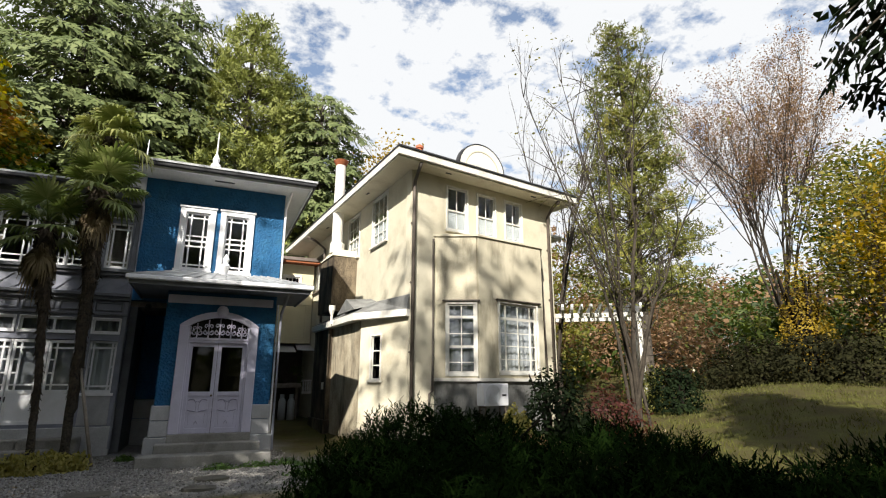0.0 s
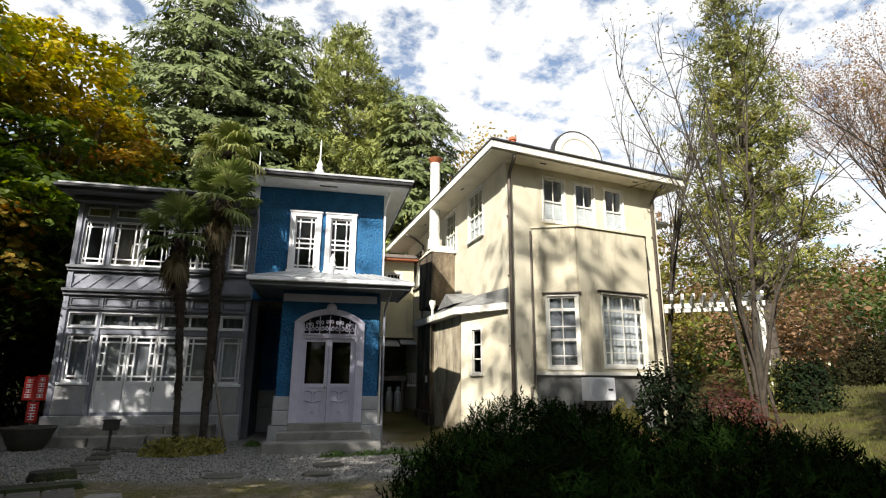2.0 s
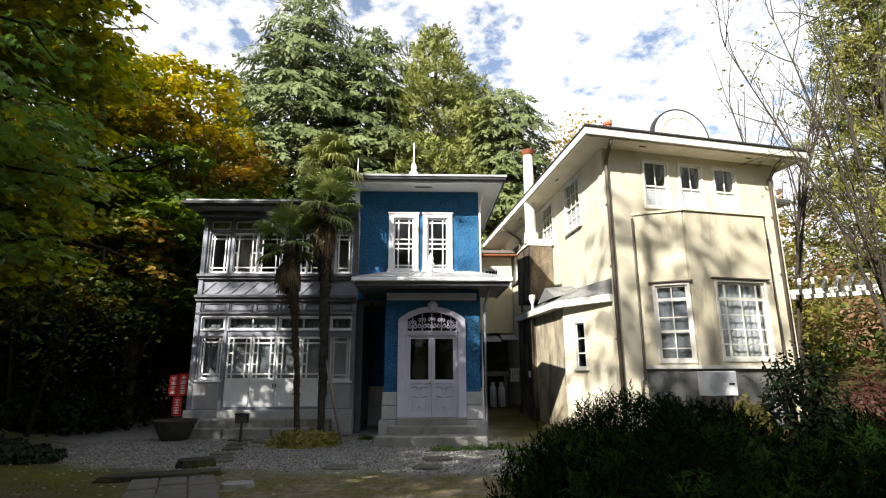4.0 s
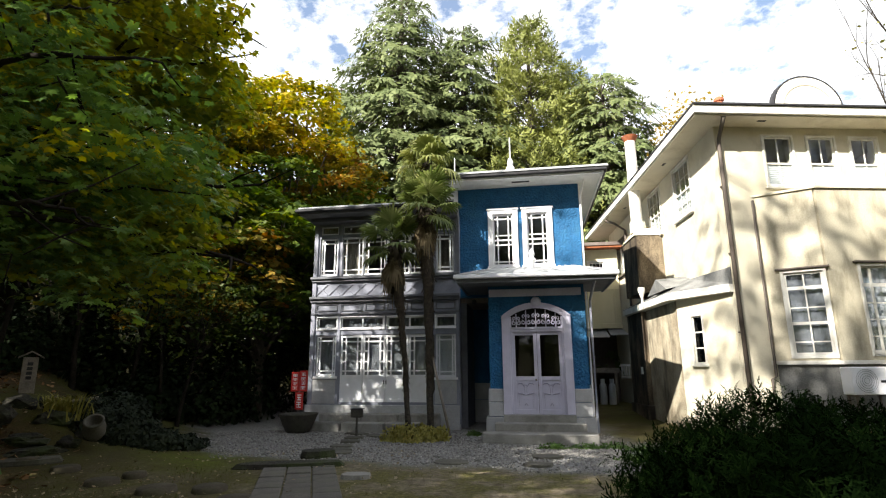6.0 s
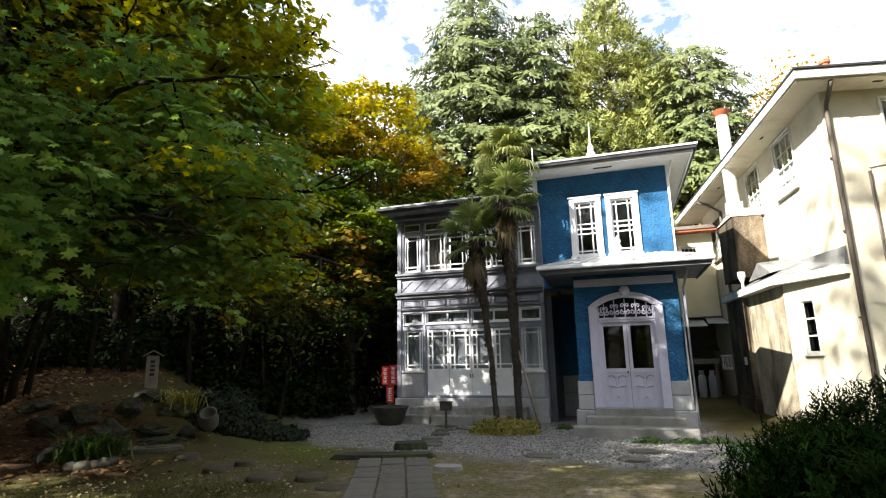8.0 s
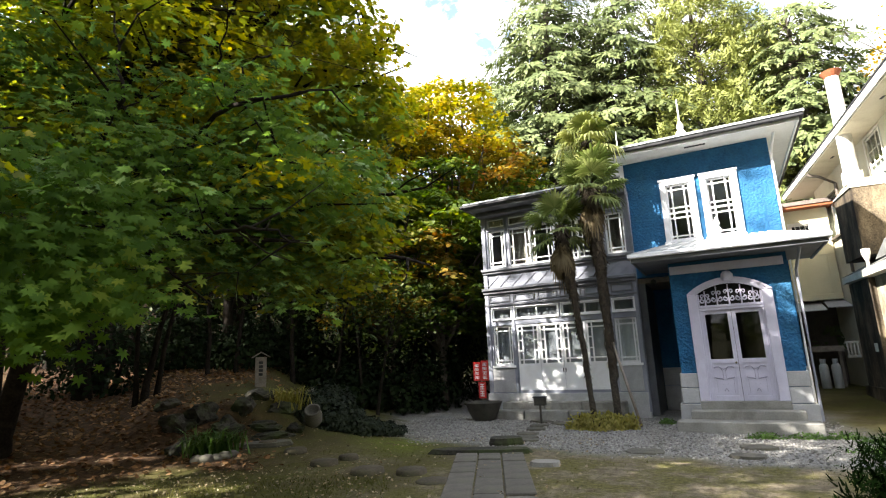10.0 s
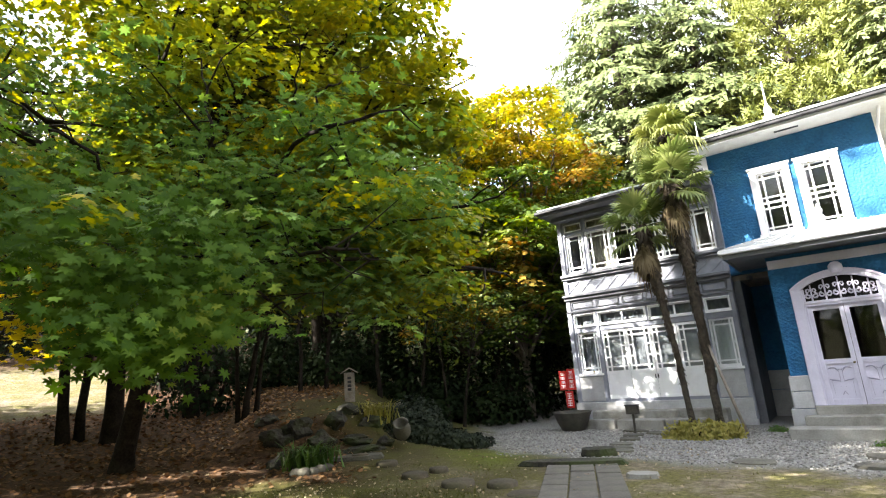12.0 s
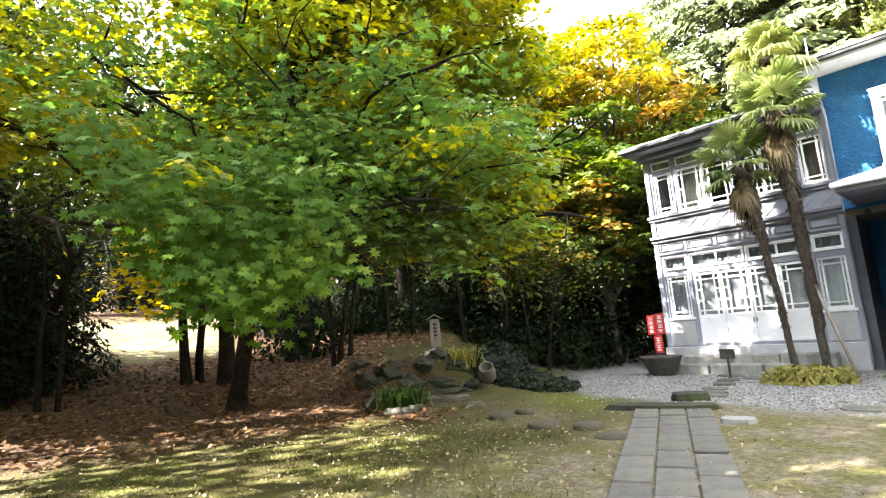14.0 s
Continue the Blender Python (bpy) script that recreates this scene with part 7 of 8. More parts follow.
# ---------- trees beside the lawn ----------
def multistem():
    gen = np.random.default_rng(31)
    x, y = polar(-42.7, 17.2)
    bz = gz(x, y)
    t = thing("multi_stemmed_tree", (x, y, bz - 0.05), "nearly bare multi-stemmed tree with slim brown trunks", "tree")
    q = Quads()
    tips = []
    for az, el, w, r in ((-33.0, 30, 0.055, 16.4), (-37.5, 31, 0.06, 16.8), (-36.0, 23, 0.045, 18), (-41.0, 30, 0.07, 17), (-45.0, 26, 0.085, 17.5), (-50.5, 19, 0.06, 17), (-48, 14, 0.045, 18.5), (-40.5, 20, 0.05, 16)):
        gx, gy = polar(az, r)
        g = np.array((gx - x, gy - y, 1.6 + r * math.tan(radians(el)) - bz))
        s0 = np.array((gen.normal(0, 0.16), gen.normal(0, 0.16), -0.1))
        u = np.linspace(0, 1, 9)[:, None]
        line = s0 * (1 - u) + g * np.concatenate([u ** 1.5, u ** 1.5, u], 1) + gen.normal(0, 0.06, (9, 3)) * np.sin(u * np.pi)
        q.tube(line, w * np.linspace(1.15, 0.16, 9), 7)
        for i in (3, 4, 5, 6, 7, 8):
            for _ in range(2):
                d = (line[i] - line[i - 1]); d /= np.linalg.norm(d)
                branches(q, line[i], d + gen.normal(0, 0.55, 3), gen.uniform(0.9, 1.9), w * 0.30, 2, gen, tips, wob=0.10, split=(1, 3), spread=0.45, shrink=0.6, up=0.04, seg=4)
    q.build("trunk", M_BARK_BROWN, t, smooth=True)
    pts = np.array([p for p, _ in tips])
    pts = pts[(gen.random(len(pts)) < 0.35)]
    n = len(pts) * 3
    q = Quads()
    leaves(q, pts.repeat(3, 0) + gen.normal(0, 0.2, (n, 3)), np.tile((0, 0, 1.0), (n, 1)), 0.11 * gen.uniform(0.6, 1.3, n), T_OVAL, 0.8, None, gen)
    q.build("crown", L_SPARSE, t, kind="stuff")
    # the olive pine that stands behind it
    px, py = polar(-44.0, 25)
    conifer("pine_tree", on_ground(px, py, -0.1), 18.4, 2.9, L_PINE, "irregular olive-green pine with tufted boughs", seed=461, levels=22, lo=0.22, power=0.6, per_m=13, droop=0.02, rise=0.35, clumpy=True, tuft=0.46)


multistem()


def bare_tree(name, az, r, h, lab, leaf_mat, seed, n_main=7, leafy=3, spread=0.26, lsize=0.2, radius=0.16, depth=4):
    gen = np.random.default_rng(seed)
    x, y = polar(az, r)
    t = thing(name, on_ground(x, y, -0.05), lab, "tree")
    q = Quads()
    tips = []
    q.tube([(0, 0, -0.2), (0.05, 0, h * 0.08), (0.02, 0.02, h * 0.16)], [radius * 2.0, radius * 1.6, radius * 1.5], 9)
    for k in range(n_main):
        a = 2 * math.pi * k / n_main + gen.normal(0, 0.3)
        d = np.array((math.cos(a) * gen.uniform(0.18, 0.42), math.sin(a) * gen.uniform(0.18, 0.42), 1.0))
        branches(q, (0.02, 0.02, h * 0.15), d, h * 0.38, radius * gen.uniform(0.6, 0.9), depth, gen, tips, wob=0.06, split=(2, 4), spread=spread, shrink=0.60, up=0.04)
    q.build("trunk", M_BARK_BROWN, t)
    if leafy:
        pts = np.array([p for p, _ in tips])
        n = len(pts) * leafy
        q = Quads()
        leaves(q, pts.repeat(leafy, 0) + gen.normal(0, 0.3, (n, 3)), np.tile((0, 0, 1.0), (n, 1)), lsize * gen.uniform(0.5, 1.2, n), T_OVAL, 0.9, None, gen)
        q.build("crown", leaf_mat, t, kind="stuff")
    return t


bare_tree("zelkova_tree", -56.4, 35, 20.5, "large vase-shaped tree, nearly bare, with a russet haze of leaves", L_RUSSET, 41, n_main=9, leafy=4, lsize=0.13, radius=0.10, depth=5, spread=0.20)
bare_tree("bare_tree", -35.5, 21, 14.5, "slim bare tree with a few last leaves", L_RUSSET, 42, n_main=5, leafy=0, radius=0.07, depth=3)
for i, (az, r, h, cr, lo, mat, lab) in enumerate((
        (-34, 44, 13, 4.5, 1.5, L_SPARSE, "olive-green tree on the far side of the garden"), (-35, 48, 15, 5, 2, L_RUSSET, "russet tree on the far slope"), (-45.5, 50, 8.5, 4.5, 1.0, L_RUSSET, "russet tree on the far slope"),
        (-54.5, 60, 7, 5, 0.5, L_WOOD, "dark tree at the garden's edge"), (-56, 55, 6, 4.5, 0.5, L_WOOD, "dark tree at the garden's edge"), (-63.5, 45, 16, 4.0, 1.5, L_WOOD, "dark tree at the garden's edge"),
        (-67.5, 42, 13, 4.5, 1.5, L_ORANGE, "autumn tree with yellow-green leaves"), (-71.5, 45, 17, 4.5, 2.0, L_ORANGE, "autumn tree with yellow-green leaves"), (-76, 40, 15, 5.0, 1.5, L_WOOD, "dark tree at the garden's edge"),
        (-83, 42, 16, 5.5, 1.5, L_WOOD, "dark tree at the garden's edge"), (-30, 52, 16, 5, 3, L_RUSSET, "russet tree on the far slope"), (-47.5, 75, 8, 6, 0.5, L_WOOD, "dark tree at the garden's edge"))):
    x, y = polar(az, r)
    broadleaf("garden_tree", on_ground(x, y, -0.1), h, cr, lo, mat, M_BARK, lab, n_clumps=230 if az < -60 else 110, per=32, leaf=0.38, seed=500 + i, clump_r=0.85, group="trees round the garden")
x, y = polar(-65.5, 47)
conifer("bamboo_like_conifer", on_ground(x, y, -0.1), 15.5, 2.6, L_CEDAR, "slender light-green conifer behind the lawn", seed=460, levels=24, per_m=9)
# shrubs
x, y = polar(-57.8, 33)
bush("yellow_shrub", on_ground(x, y), 1.5, 1.4, 6.2, L_YELLOW, "upright shrub with bright yellow autumn leaves", n=7500, leaf=0.14, seed=61, shell=0.15, stems=14)
for i, (az, r, rx, ry, h) in enumerate(((-51.5, 29, 1.6, 1.6, 1.9), (-54.5, 27.5, 1.8, 1.6, 2.0), (-58, 26, 2.0, 1.6, 2.0), (-61.5, 25, 1.8, 1.5, 1.9), (-65.5, 27, 2.2, 1.7, 3.2), (-69, 27, 2.2, 1.7, 3.4), (-73, 27, 2.2, 1.8, 3.4))):
    x, y = polar(az, r)
    bush("garden_shrub", on_ground(x, y), rx, ry, h, L_BORDER if i < 4 else L_SPARSE, "clipped dark shrub along the lawn" if i < 4 else "loose olive shrub along the lawn", n=3200, leaf=0.16, seed=600 + i, group="shrubs along the lawn")
for i, (az, r, rx, h, mat, lab, lf) in enumerate((
        (-40.0, 15.4, 1.15, 1.35, L_RED, "low dark-red maple bush", 0.09), (-34.9, 13.7, 0.95, 2.0, L_DARK, "glossy dark evergreen shrub by the bay window", 0.12), (-30.8, 12.6, 0.42, 1.0, L_LIME, "light green leafy plant by the bay", 0.10),
        (-24.4, 12.0, 0.48, 1.1, L_DARK, "small dark shrub beside the outdoor unit", 0.09), (-37.0, 13.4, 0.5, 0.9, L_DARK, "small dark evergreen shrub near the bay", 0.09), (-27.0, 11.9, 0.5, 0.55, L_RUSSET, "low russet plant at the foot of the bay", 0.10), (-32.3, 12.3, 0.55, 0.5, L_RUSSET, "low russet plant at the foot of the bay", 0.10), (-36.5, 11.6, 0.8, 0.42, L_PALELITTER, "low pale grey-leaved plant by the lawn", 0.07), (-46.5, 19.5, 0.9, 1.7, L_DARK, "dark clipped shrub under the trees", 0.12),
        (-44.0, 20.5, 1.0, 1.5, L_SPARSE, "olive shrub under the trees", 0.12))):
    x, y = polar(az, r)
    bush("border_shrub", on_ground(x, y), rx, rx, h, mat, lab, n=2600, leaf=lf, seed=640 + i)

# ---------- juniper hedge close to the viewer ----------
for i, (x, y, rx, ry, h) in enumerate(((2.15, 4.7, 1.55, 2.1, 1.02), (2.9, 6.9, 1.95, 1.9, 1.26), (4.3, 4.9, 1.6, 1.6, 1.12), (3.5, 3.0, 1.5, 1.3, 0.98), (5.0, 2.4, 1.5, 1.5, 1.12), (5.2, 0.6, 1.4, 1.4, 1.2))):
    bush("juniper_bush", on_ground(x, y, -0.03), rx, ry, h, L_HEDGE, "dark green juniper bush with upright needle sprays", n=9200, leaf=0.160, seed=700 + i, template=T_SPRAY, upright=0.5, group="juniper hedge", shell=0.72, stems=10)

# ---------- unseen tall trees behind the viewer, placed so that their shade falls on the garden ---
SHADE = "tall trees behind the viewer"
# positions, heights and clump counts set the dapples and block sky light
for i, (x, y, h, cr, lo) in enumerate(((-6.8, -7.5, 19.5, 4.2, 6.0), (-15, -2.5, 19.6, 3.6, 13.5), (-19.5, -2.5, 21, 4.0, 14), (-11.5, -7.0, 21.5, 4.0, 8.0), (-9.5, -8.5, 25.5, 2.6, 20.5), (-16.0, -2.0, 24.5, 3.4, 19.5), (-15.5, -8.0, 13.5, 4.2, 6.0), (-1.0, -9.0, 12.0, 3.6, 4.0), (-10.5, -14, 19, 4.5, 6), (5, -9, 11, 4, 3), (-14, -17, 19, 5, 5), (-4, -21, 19, 5.5, 4), (5, -20, 18, 5.5, 4), (13, -15, 22, 5.5, 3), (18, -6, 21, 5, 3), (8.5, -13, 23, 5, 3), (14, -9, 23, 5, 2.5), (20, -13, 23, 6, 3), (10, -20, 23, 6, 3), (24, -2, 20, 5, 2.5), (1, -27, 24, 6, 3))):
    broadleaf("tall_tree", on_ground(x, y, -0.1), h, cr, lo, L_WOOD, M_BARK, "tall leafy tree out of view behind the lawn, placed for its shade", n_clumps=(125, 46, 34, 98, 18, 13, 58)[i] if i < 7 else 120, per=26, leaf=0.40, seed=800 + i, group=SHADE, clump_r=0.9)
for i, (az, r, h, cr, mat, lab) in enumerate(((-63.5, 33, 12.5, 3.4, L_SPARSE, "olive-green tree beyond the lawn"), (-68.0, 31, 11.0, 3.6, L_YELLOW, "tree turning yellow beyond the lawn"))):
    x, y = polar(az, r)
    broadleaf("garden_tree", on_ground(x, y, -0.1), h, cr, 2.0, mat, M_BARK, lab, n_clumps=150, per=34, leaf=0.26, seed=860 + i, clump_r=0.7)
conifer("dark_conifer", on_ground(8.6, 1.3, -0.1), 12.0, 2.3, L_DARK, "dark conifer whose boughs hang over the lawn", seed=470, levels=20, lo=0.52, per_m=16, droop=0.30, tuft=0.38, power=0.4)

# ---------- windmill palms before the grey wing ----------
def palm(x, y, trunk, h, lean, fans, sag, seed, label, leaf_mat=None):
    gen = np.random.default_rng(seed)
    z = gz(x, y)
    t = thing("palm_tree", (x, y, z), label, "palm", "palms before the house")
    w = np.linspace(0, 1, 26)
    wob = gen.normal(0, 0.018, (26, 2)).cumsum(0) * 0.5
    line = np.stack([lean[0] * w ** 1.3 + wob[:, 0], lean[1] * w + wob[:, 1], -0.1 + (h + 0.1) * w], 1)
    line[0, :2] = 0
    rad = trunk * (1.0 + 0.10 * gen.normal(0, 1, 26)) * np.interp(w, [0, 0.1, 0.45, 0.75, 1], [0.95, 0.85, 0.9, 1.1, 1.25])
    q = Quads()
    q.tube(line, rad, 12)
    q.build("trunk", M_PALMBARE, t, "slim trunk, bare and grey low down", smooth=False)
    # fibre and old leaf bases on the trunk
    q = Quads()
    n = 1500
    u = gen.uniform(0.12, 1.0, n) ** 0.75
    a = gen.uniform(0, 6.283, n)
    p = np.stack([np.interp(u, w, line[:, i]) for i in range(3)], 1)
    r = np.interp(u, w, rad)
    out = np.stack([np.cos(a), np.sin(a), 0 * a], 1)
    p += out * r[:, None] * 0.95
    leaves(q, p, out, gen.uniform(0.09, 0.18, n) * np.interp(u, [0.1, 0.6, 0.75, 1], [0.55, 0.8, 1.5, 2.4]), (np.array([(-0.16, 0), (0.16, 0), (0.05, -1.0), (-0.05, -1.0)]), np.array([(0, 1, 2, 3)])), 0.25,
           np.tile((0, 0, 1.0), (n, 1)), gen, -0.06)
    q.build("fibre", M_PALMTRUNK, t, "shaggy brown trunk fibre", kind="stuff")
    top = line[-1]

    def fan(q, origin, d, size, droop, pet):
        """One fan leaf: a stalk and stiff, folded blades spread round its end."""
        d = d / np.linalg.norm(d)
        s = np.cross(d, (0, 0, 1.0)); s /= np.linalg.norm(s) + 1e-9
        c = origin + d * pet - np.array((0, 0, droop * 0.25 * pet))
        q.tube(np.array([origin, origin + d * pet * 0.5 + np.array((0, 0, 0.03)), c]), [0.020, 0.016, 0.012], 4)
        dn = d - np.array((0, 0, droop * 0.5)); dn /= np.linalg.norm(dn)
        nv = np.cross(s, dn)
        nseg = 22
        for k in range(nseg):
            b = (-1 + 2 * (k + 0.5) / nseg) * 2.2
            v = dn * math.cos(b) + s * math.sin(b) - nv * 0.12 * (1 - math.cos(b))
            wv = -dn * math.sin(b) + s * math.cos(b)
            ln = size * (0.84 + 0.16 * math.cos(b)) * gen.uniform(0.86, 1.08)
            m, f2 = c + v * ln * 0.48, gen.uniform(0.5, 1.4)
            m2 = c + v * ln * 0.78 - np.array((0, 0, (0.03 + droop * 0.14) * ln * f2))
            tip = c + v * ln * 0.94 - np.array((0, 0, (0.12 + droop * 0.55) * ln * f2))
            hw, fold = wv * ln * 0.066, nv * ln * 0.045
            q.add(np.array([c, c + wv * 0.004, m + fold, m - hw, m + hw, m2 + fold * 0.7, m2 - hw * 0.75, m2 + hw * 0.75, tip, tip + wv * 0.014]),
                  np.array([(0, 1, 2, 3), (0, 1, 4, 2), (3, 2, 5, 6), (2, 4, 7, 5), (6, 5, 9, 8), (5, 7, 9, 8)]))
    live, dead = Quads(), Quads()
    for k in range(fans):
        a = k * 2.39996 + gen.normal(0, 0.15)
        e = np.interp(k / fans, [0, 0.35, 0.75, 1], [1.20, 0.70, 0.10, -0.45]) + gen.normal(0, 0.10)
        d = np.array((math.cos(a) * math.cos(e), math.sin(a) * math.cos(e), math.sin(e)))
        fan(live, top + np.array((0, 0, 0.05 - 0.3 * k / fans)), d, gen.uniform(0.54, 0.70), max(0.0, sag - 0.45 * e + gen.normal(0, 0.1)), gen.uniform(0.40, 0.66))
    for k in range(fans):
        a = k * 2.39996 + 0.7
        e = gen.uniform(-1.45, -0.80)
        d = np.array((math.cos(a) * math.cos(e), math.sin(a) * math.cos(e), math.sin(e)))
        fan(dead, top + np.array((0, 0, -0.15 - 0.45 * gen.random())), d, gen.uniform(0.30, 0.45), 1.1, gen.uniform(0.25, 0.5))
    live.build("fan_leaves", leaf_mat or L_PALM, t, kind="stuff")
    dead.build("dry_leaves", L_PALMDEAD, t, "withered hanging leaves", kind="stuff")


palm(-3.12, 13.75, 0.082, 5.2, (-0.40, 0.0), 13, 0.35, 51, "slim windmill palm with a small ragged crown")
palm(-2.58, 13.9, 0.108, 6.25, (-0.22, 0.05), 19, 0.25, 52, "windmill palm with a full crown of fan leaves")
palm(-2.74, 14.75, 0.095, 7.85, (-0.12, 0.05), 16, 0.75, 53, "taller windmill palm, drooping leaves coloured pale for sunlight", L_PALM_SUNLIT)
for i, (dx, dy, rx) in enumerate(((-0.75, 0.0, 0.36), (-0.2, -0.15, 0.42), (0.35, 0.05, 0.40), (0.75, 0.2, 0.30), (-0.4, 0.35, 0.34), (0.15, 0.4, 0.36))):
    bush("ground_cover", on_ground(-2.84 + dx * 0.72, 13.25 + dy), rx, rx * 0.8, 0.40, L_LIME, "low loose yellow-green plant round the palm trunks", n=620, leaf=0.105, seed=540 + i, template=T_OVAL, stems=5, shell=0.1, upright=0.3, group="low plants round the palms")
prop = thing("prop_pole", on_ground(-2.05, 13.9), "weathered wooden pole propped against a palm", "pole")
bm = bmesh.new()
tube(bm, [(0, 0, -0.05), (-0.25, 0, 1.0), (-0.5, 0.02, 2.05)], [0.038, 0.035, 0.03], 8)
part("pole", bm, M_WOODGREY, prop, smooth=True)

for i, (x, y, rx, ry) in enumerate(((1.15, 12.75, 0.5, 0.16), (1.75, 12.9, 0.4, 0.2), (0.4, 12.6, 0.35, 0.14), (-1.55, 14.6, 0.25, 0.2), (2.3, 12.4, 0.5, 0.25), (1.9, 10.6, 0.5, 0.3))):
    bush("weed_clump", on_ground(x, y), rx, ry, 0.16, L_GRASSY, "low green weeds at the edge of the gravel", n=420, leaf=0.06, seed=560 + i, stems=2, shell=0.2, group="weeds by the steps", category="weeds")

# ---------- things by the house front ----------
lamp = thing("garden_lamp", on_ground(-4.60, 14.05), "small dark lamp box on a post", "lamp")
part("post", boxes((-0.025, 0.025, -0.025, 0.025, 0, 0.5), c=0.004), M_IRON, lamp)
part("box", boxes((-0.15, 0.15, -0.09, 0.09, 0.5, 0.70), c=0.012), M_IRON, lamp)
part("lid", boxes((-0.17, 0.17, -0.11, 0.11, 0.70, 0.73), c=0.006), M_GUTTER, lamp)

pot = thing("iron_cauldron", on_ground(-6.55, 14.75), "large old iron cauldron filled with water", "cauldron")
bm = bmesh.new()
lathe(bm, ((0.27, 0.0), (0.33, 0.05), (0.42, 0.22), (0.50, 0.42), (0.54, 0.50), (0.56, 0.53), (0.50, 0.53), (0.47, 0.44), (0.44, 0.38)), (0, 0, 0), 32)
part("bowl", bm, M_IRON, pot, smooth=True)
bm = bmesh.new()
lathe(bm, ((0.47, 0.455), (0.475, 0.46)), (0, 0, 0), 32)
part("water", bm, M_WATER, pot, "dark still water")

sign = thing("warning_sign", on_ground(-6.82, 15.3), "red warning boards with white lettering bars", "sign")
part("post", boxes((-0.03, 0.03, 0.02, 0.06, 0, 1.6)), M_WOODGREY, sign)
for x0, x1, z0, z1, rows in ((-0.25, -0.01, 1.12, 1.68, 4), (0.01, 0.25, 1.12, 1.72, 4), (-0.10, 0.14, 0.6, 1.09, 2)):
    b = part("board", boxes((x0, x1, -0.02, 0.02, z0, z1), c=0.004), M_REDSIGN, sign)
    h = (z1 - z0 - 0.08) / rows
    for k in range(rows):
        zz = z0 + 0.04 + h * k
        zs = [zz + 0.02 + (h - 0.04) * v for v in (0.0, 0.42, 0.84)]
        part("lettering", boxes(*[(x0 + 0.05 + 0.01 * (k % 2), x1 - 0.05, -0.026, -0.021, v, v + (h - 0.04) * 0.16) for v in zs],
                                ((x0 + x1) / 2 - 0.012, (x0 + x1) / 2 + 0.012, -0.025, -0.0205, zz + 0.02, zz + h - 0.02)), M_WHITE, b)

# ---------- paved walk, slabs and stepping stones ----------
pd = Vector((-0.387, 0.922, 0)).normalized()
pn = Vector((pd.y, -pd.x, 0))
walk_c = Vector((-2.1, 4.65, 0))
paving = thing("paved_walk", (walk_c.x, walk_c.y, gz(walk_c.x, walk_c.y)), "walk of worn grey paving slabs in three rows", "path", kind="structure")
for col in range(3):
    s = -7.0 + 0.23 * col
    while s < 4.75:
        ln = min(RND.uniform(0.62, 0.95), 4.8 - s)
        if ln < 0.2:
            break
        c = walk_c + pd * (s + ln / 2) + pn * (0.385 * (col - 1))
        bm = boxes((-0.182, 0.182, -ln / 2 + 0.012, ln / 2 - 0.012, -0.10, 0.028 + RND.uniform(-0.006, 0.008)), c=0.012)
        ob = part("paving_slab", bm, M_PAVE, paving)
        base = Matrix.Translation((walk_c.x, walk_c.y, gz(walk_c.x, walk_c.y))).inverted()
        ob.matrix_basis = base @ Matrix.Translation((c.x, c.y, gz(c.x, c.y))) @ Matrix.Rotation(math.atan2(-pd.x, pd.y), 4, "Z") @ Matrix.Rotation(RND.uniform(-0.006, 0.006), 4, "X")
        s += ln


def slab(x, y, sx_, sy_, h, rz, mat, label, name="stone_slab", group="", seed=0):
    """Irregular flat stone."""
    t = thing(name, on_ground(x, y, -0.04), label, "stone", group, rz=rz)
    gen = random.Random(seed)
    n = 11
    pts = []
    for k in range(n):
        a = 2 * math.pi * k / n
        c, s = math.cos(a), math.sin(a)
        p = 4.5
        r = (abs(c) ** p + abs(s) ** p) ** (-1 / p) * gen.uniform(0.90, 1.06)
        pts.append((c * r * sx_ / 2, s * r * sy_ / 2))
    bm = bmesh.new()
    prism(bm, pts, -0.05, h * 0.75, [(p[0] * 1.02, p[1] * 1.02) for p in pts])
    prism(bm, [(p[0] * 1.0, p[1] * 1.0) for p in pts], h * 0.75 + 0.0005, h + 0.04, [(p[0] * 0.93, p[1] * 0.93) for p in pts])
    part("slab", bm, mat, t)
    return t


slab(-4.05, 8.85, 1.75, 0.42, 0.07, 18, M_ROCK, "long dark kerb stone across the end of the walk", "kerb_stone")
slab(-2.66, 8.15, 0.44, 0.34, 0.06, 10, M_STEP, "pale flat stone beside the walk")
slab(-1.45, 9.75, 0.62, 0.55, 0.025, 4, M_STEPSTONE, "square paving stone in the gravel")
slab(0.22, 10.6, 0.55, 0.5, 0.05, 20, M_STEPSTONE, "flat stone near the entrance step")
slab(0.05, 9.6, 0.5, 0.4, 0.04, -10, M_STEPSTONE, "flat stone sunk in the moss")
slab(-4.0, 9.95, 0.62, 0.45, 0.14, 30, M_ROCK, "dark rough stone at the edge of the gravel")
for i, (x, y, a, b) in enumerate(((-3.88, 10.8, 0.5, 0.42), (-4.1, 11.5, 0.45, 0.4), (-4.35, 12.2, 0.5, 0.4), (-4.4, 12.95, 0.5, 0.42), (-4.5, 13.6, 0.5, 0.45), (-4.05, 14.1, 0.6, 0.45), (-4.75, 14.55, 0.7, 0.4))):
    slab(x, y, a, b, 0.045, RND.uniform(-30, 30), M_STEPSTONE, "flat stepping stone in the gravel", "stepping_stone", "stepping stones to the door", i)
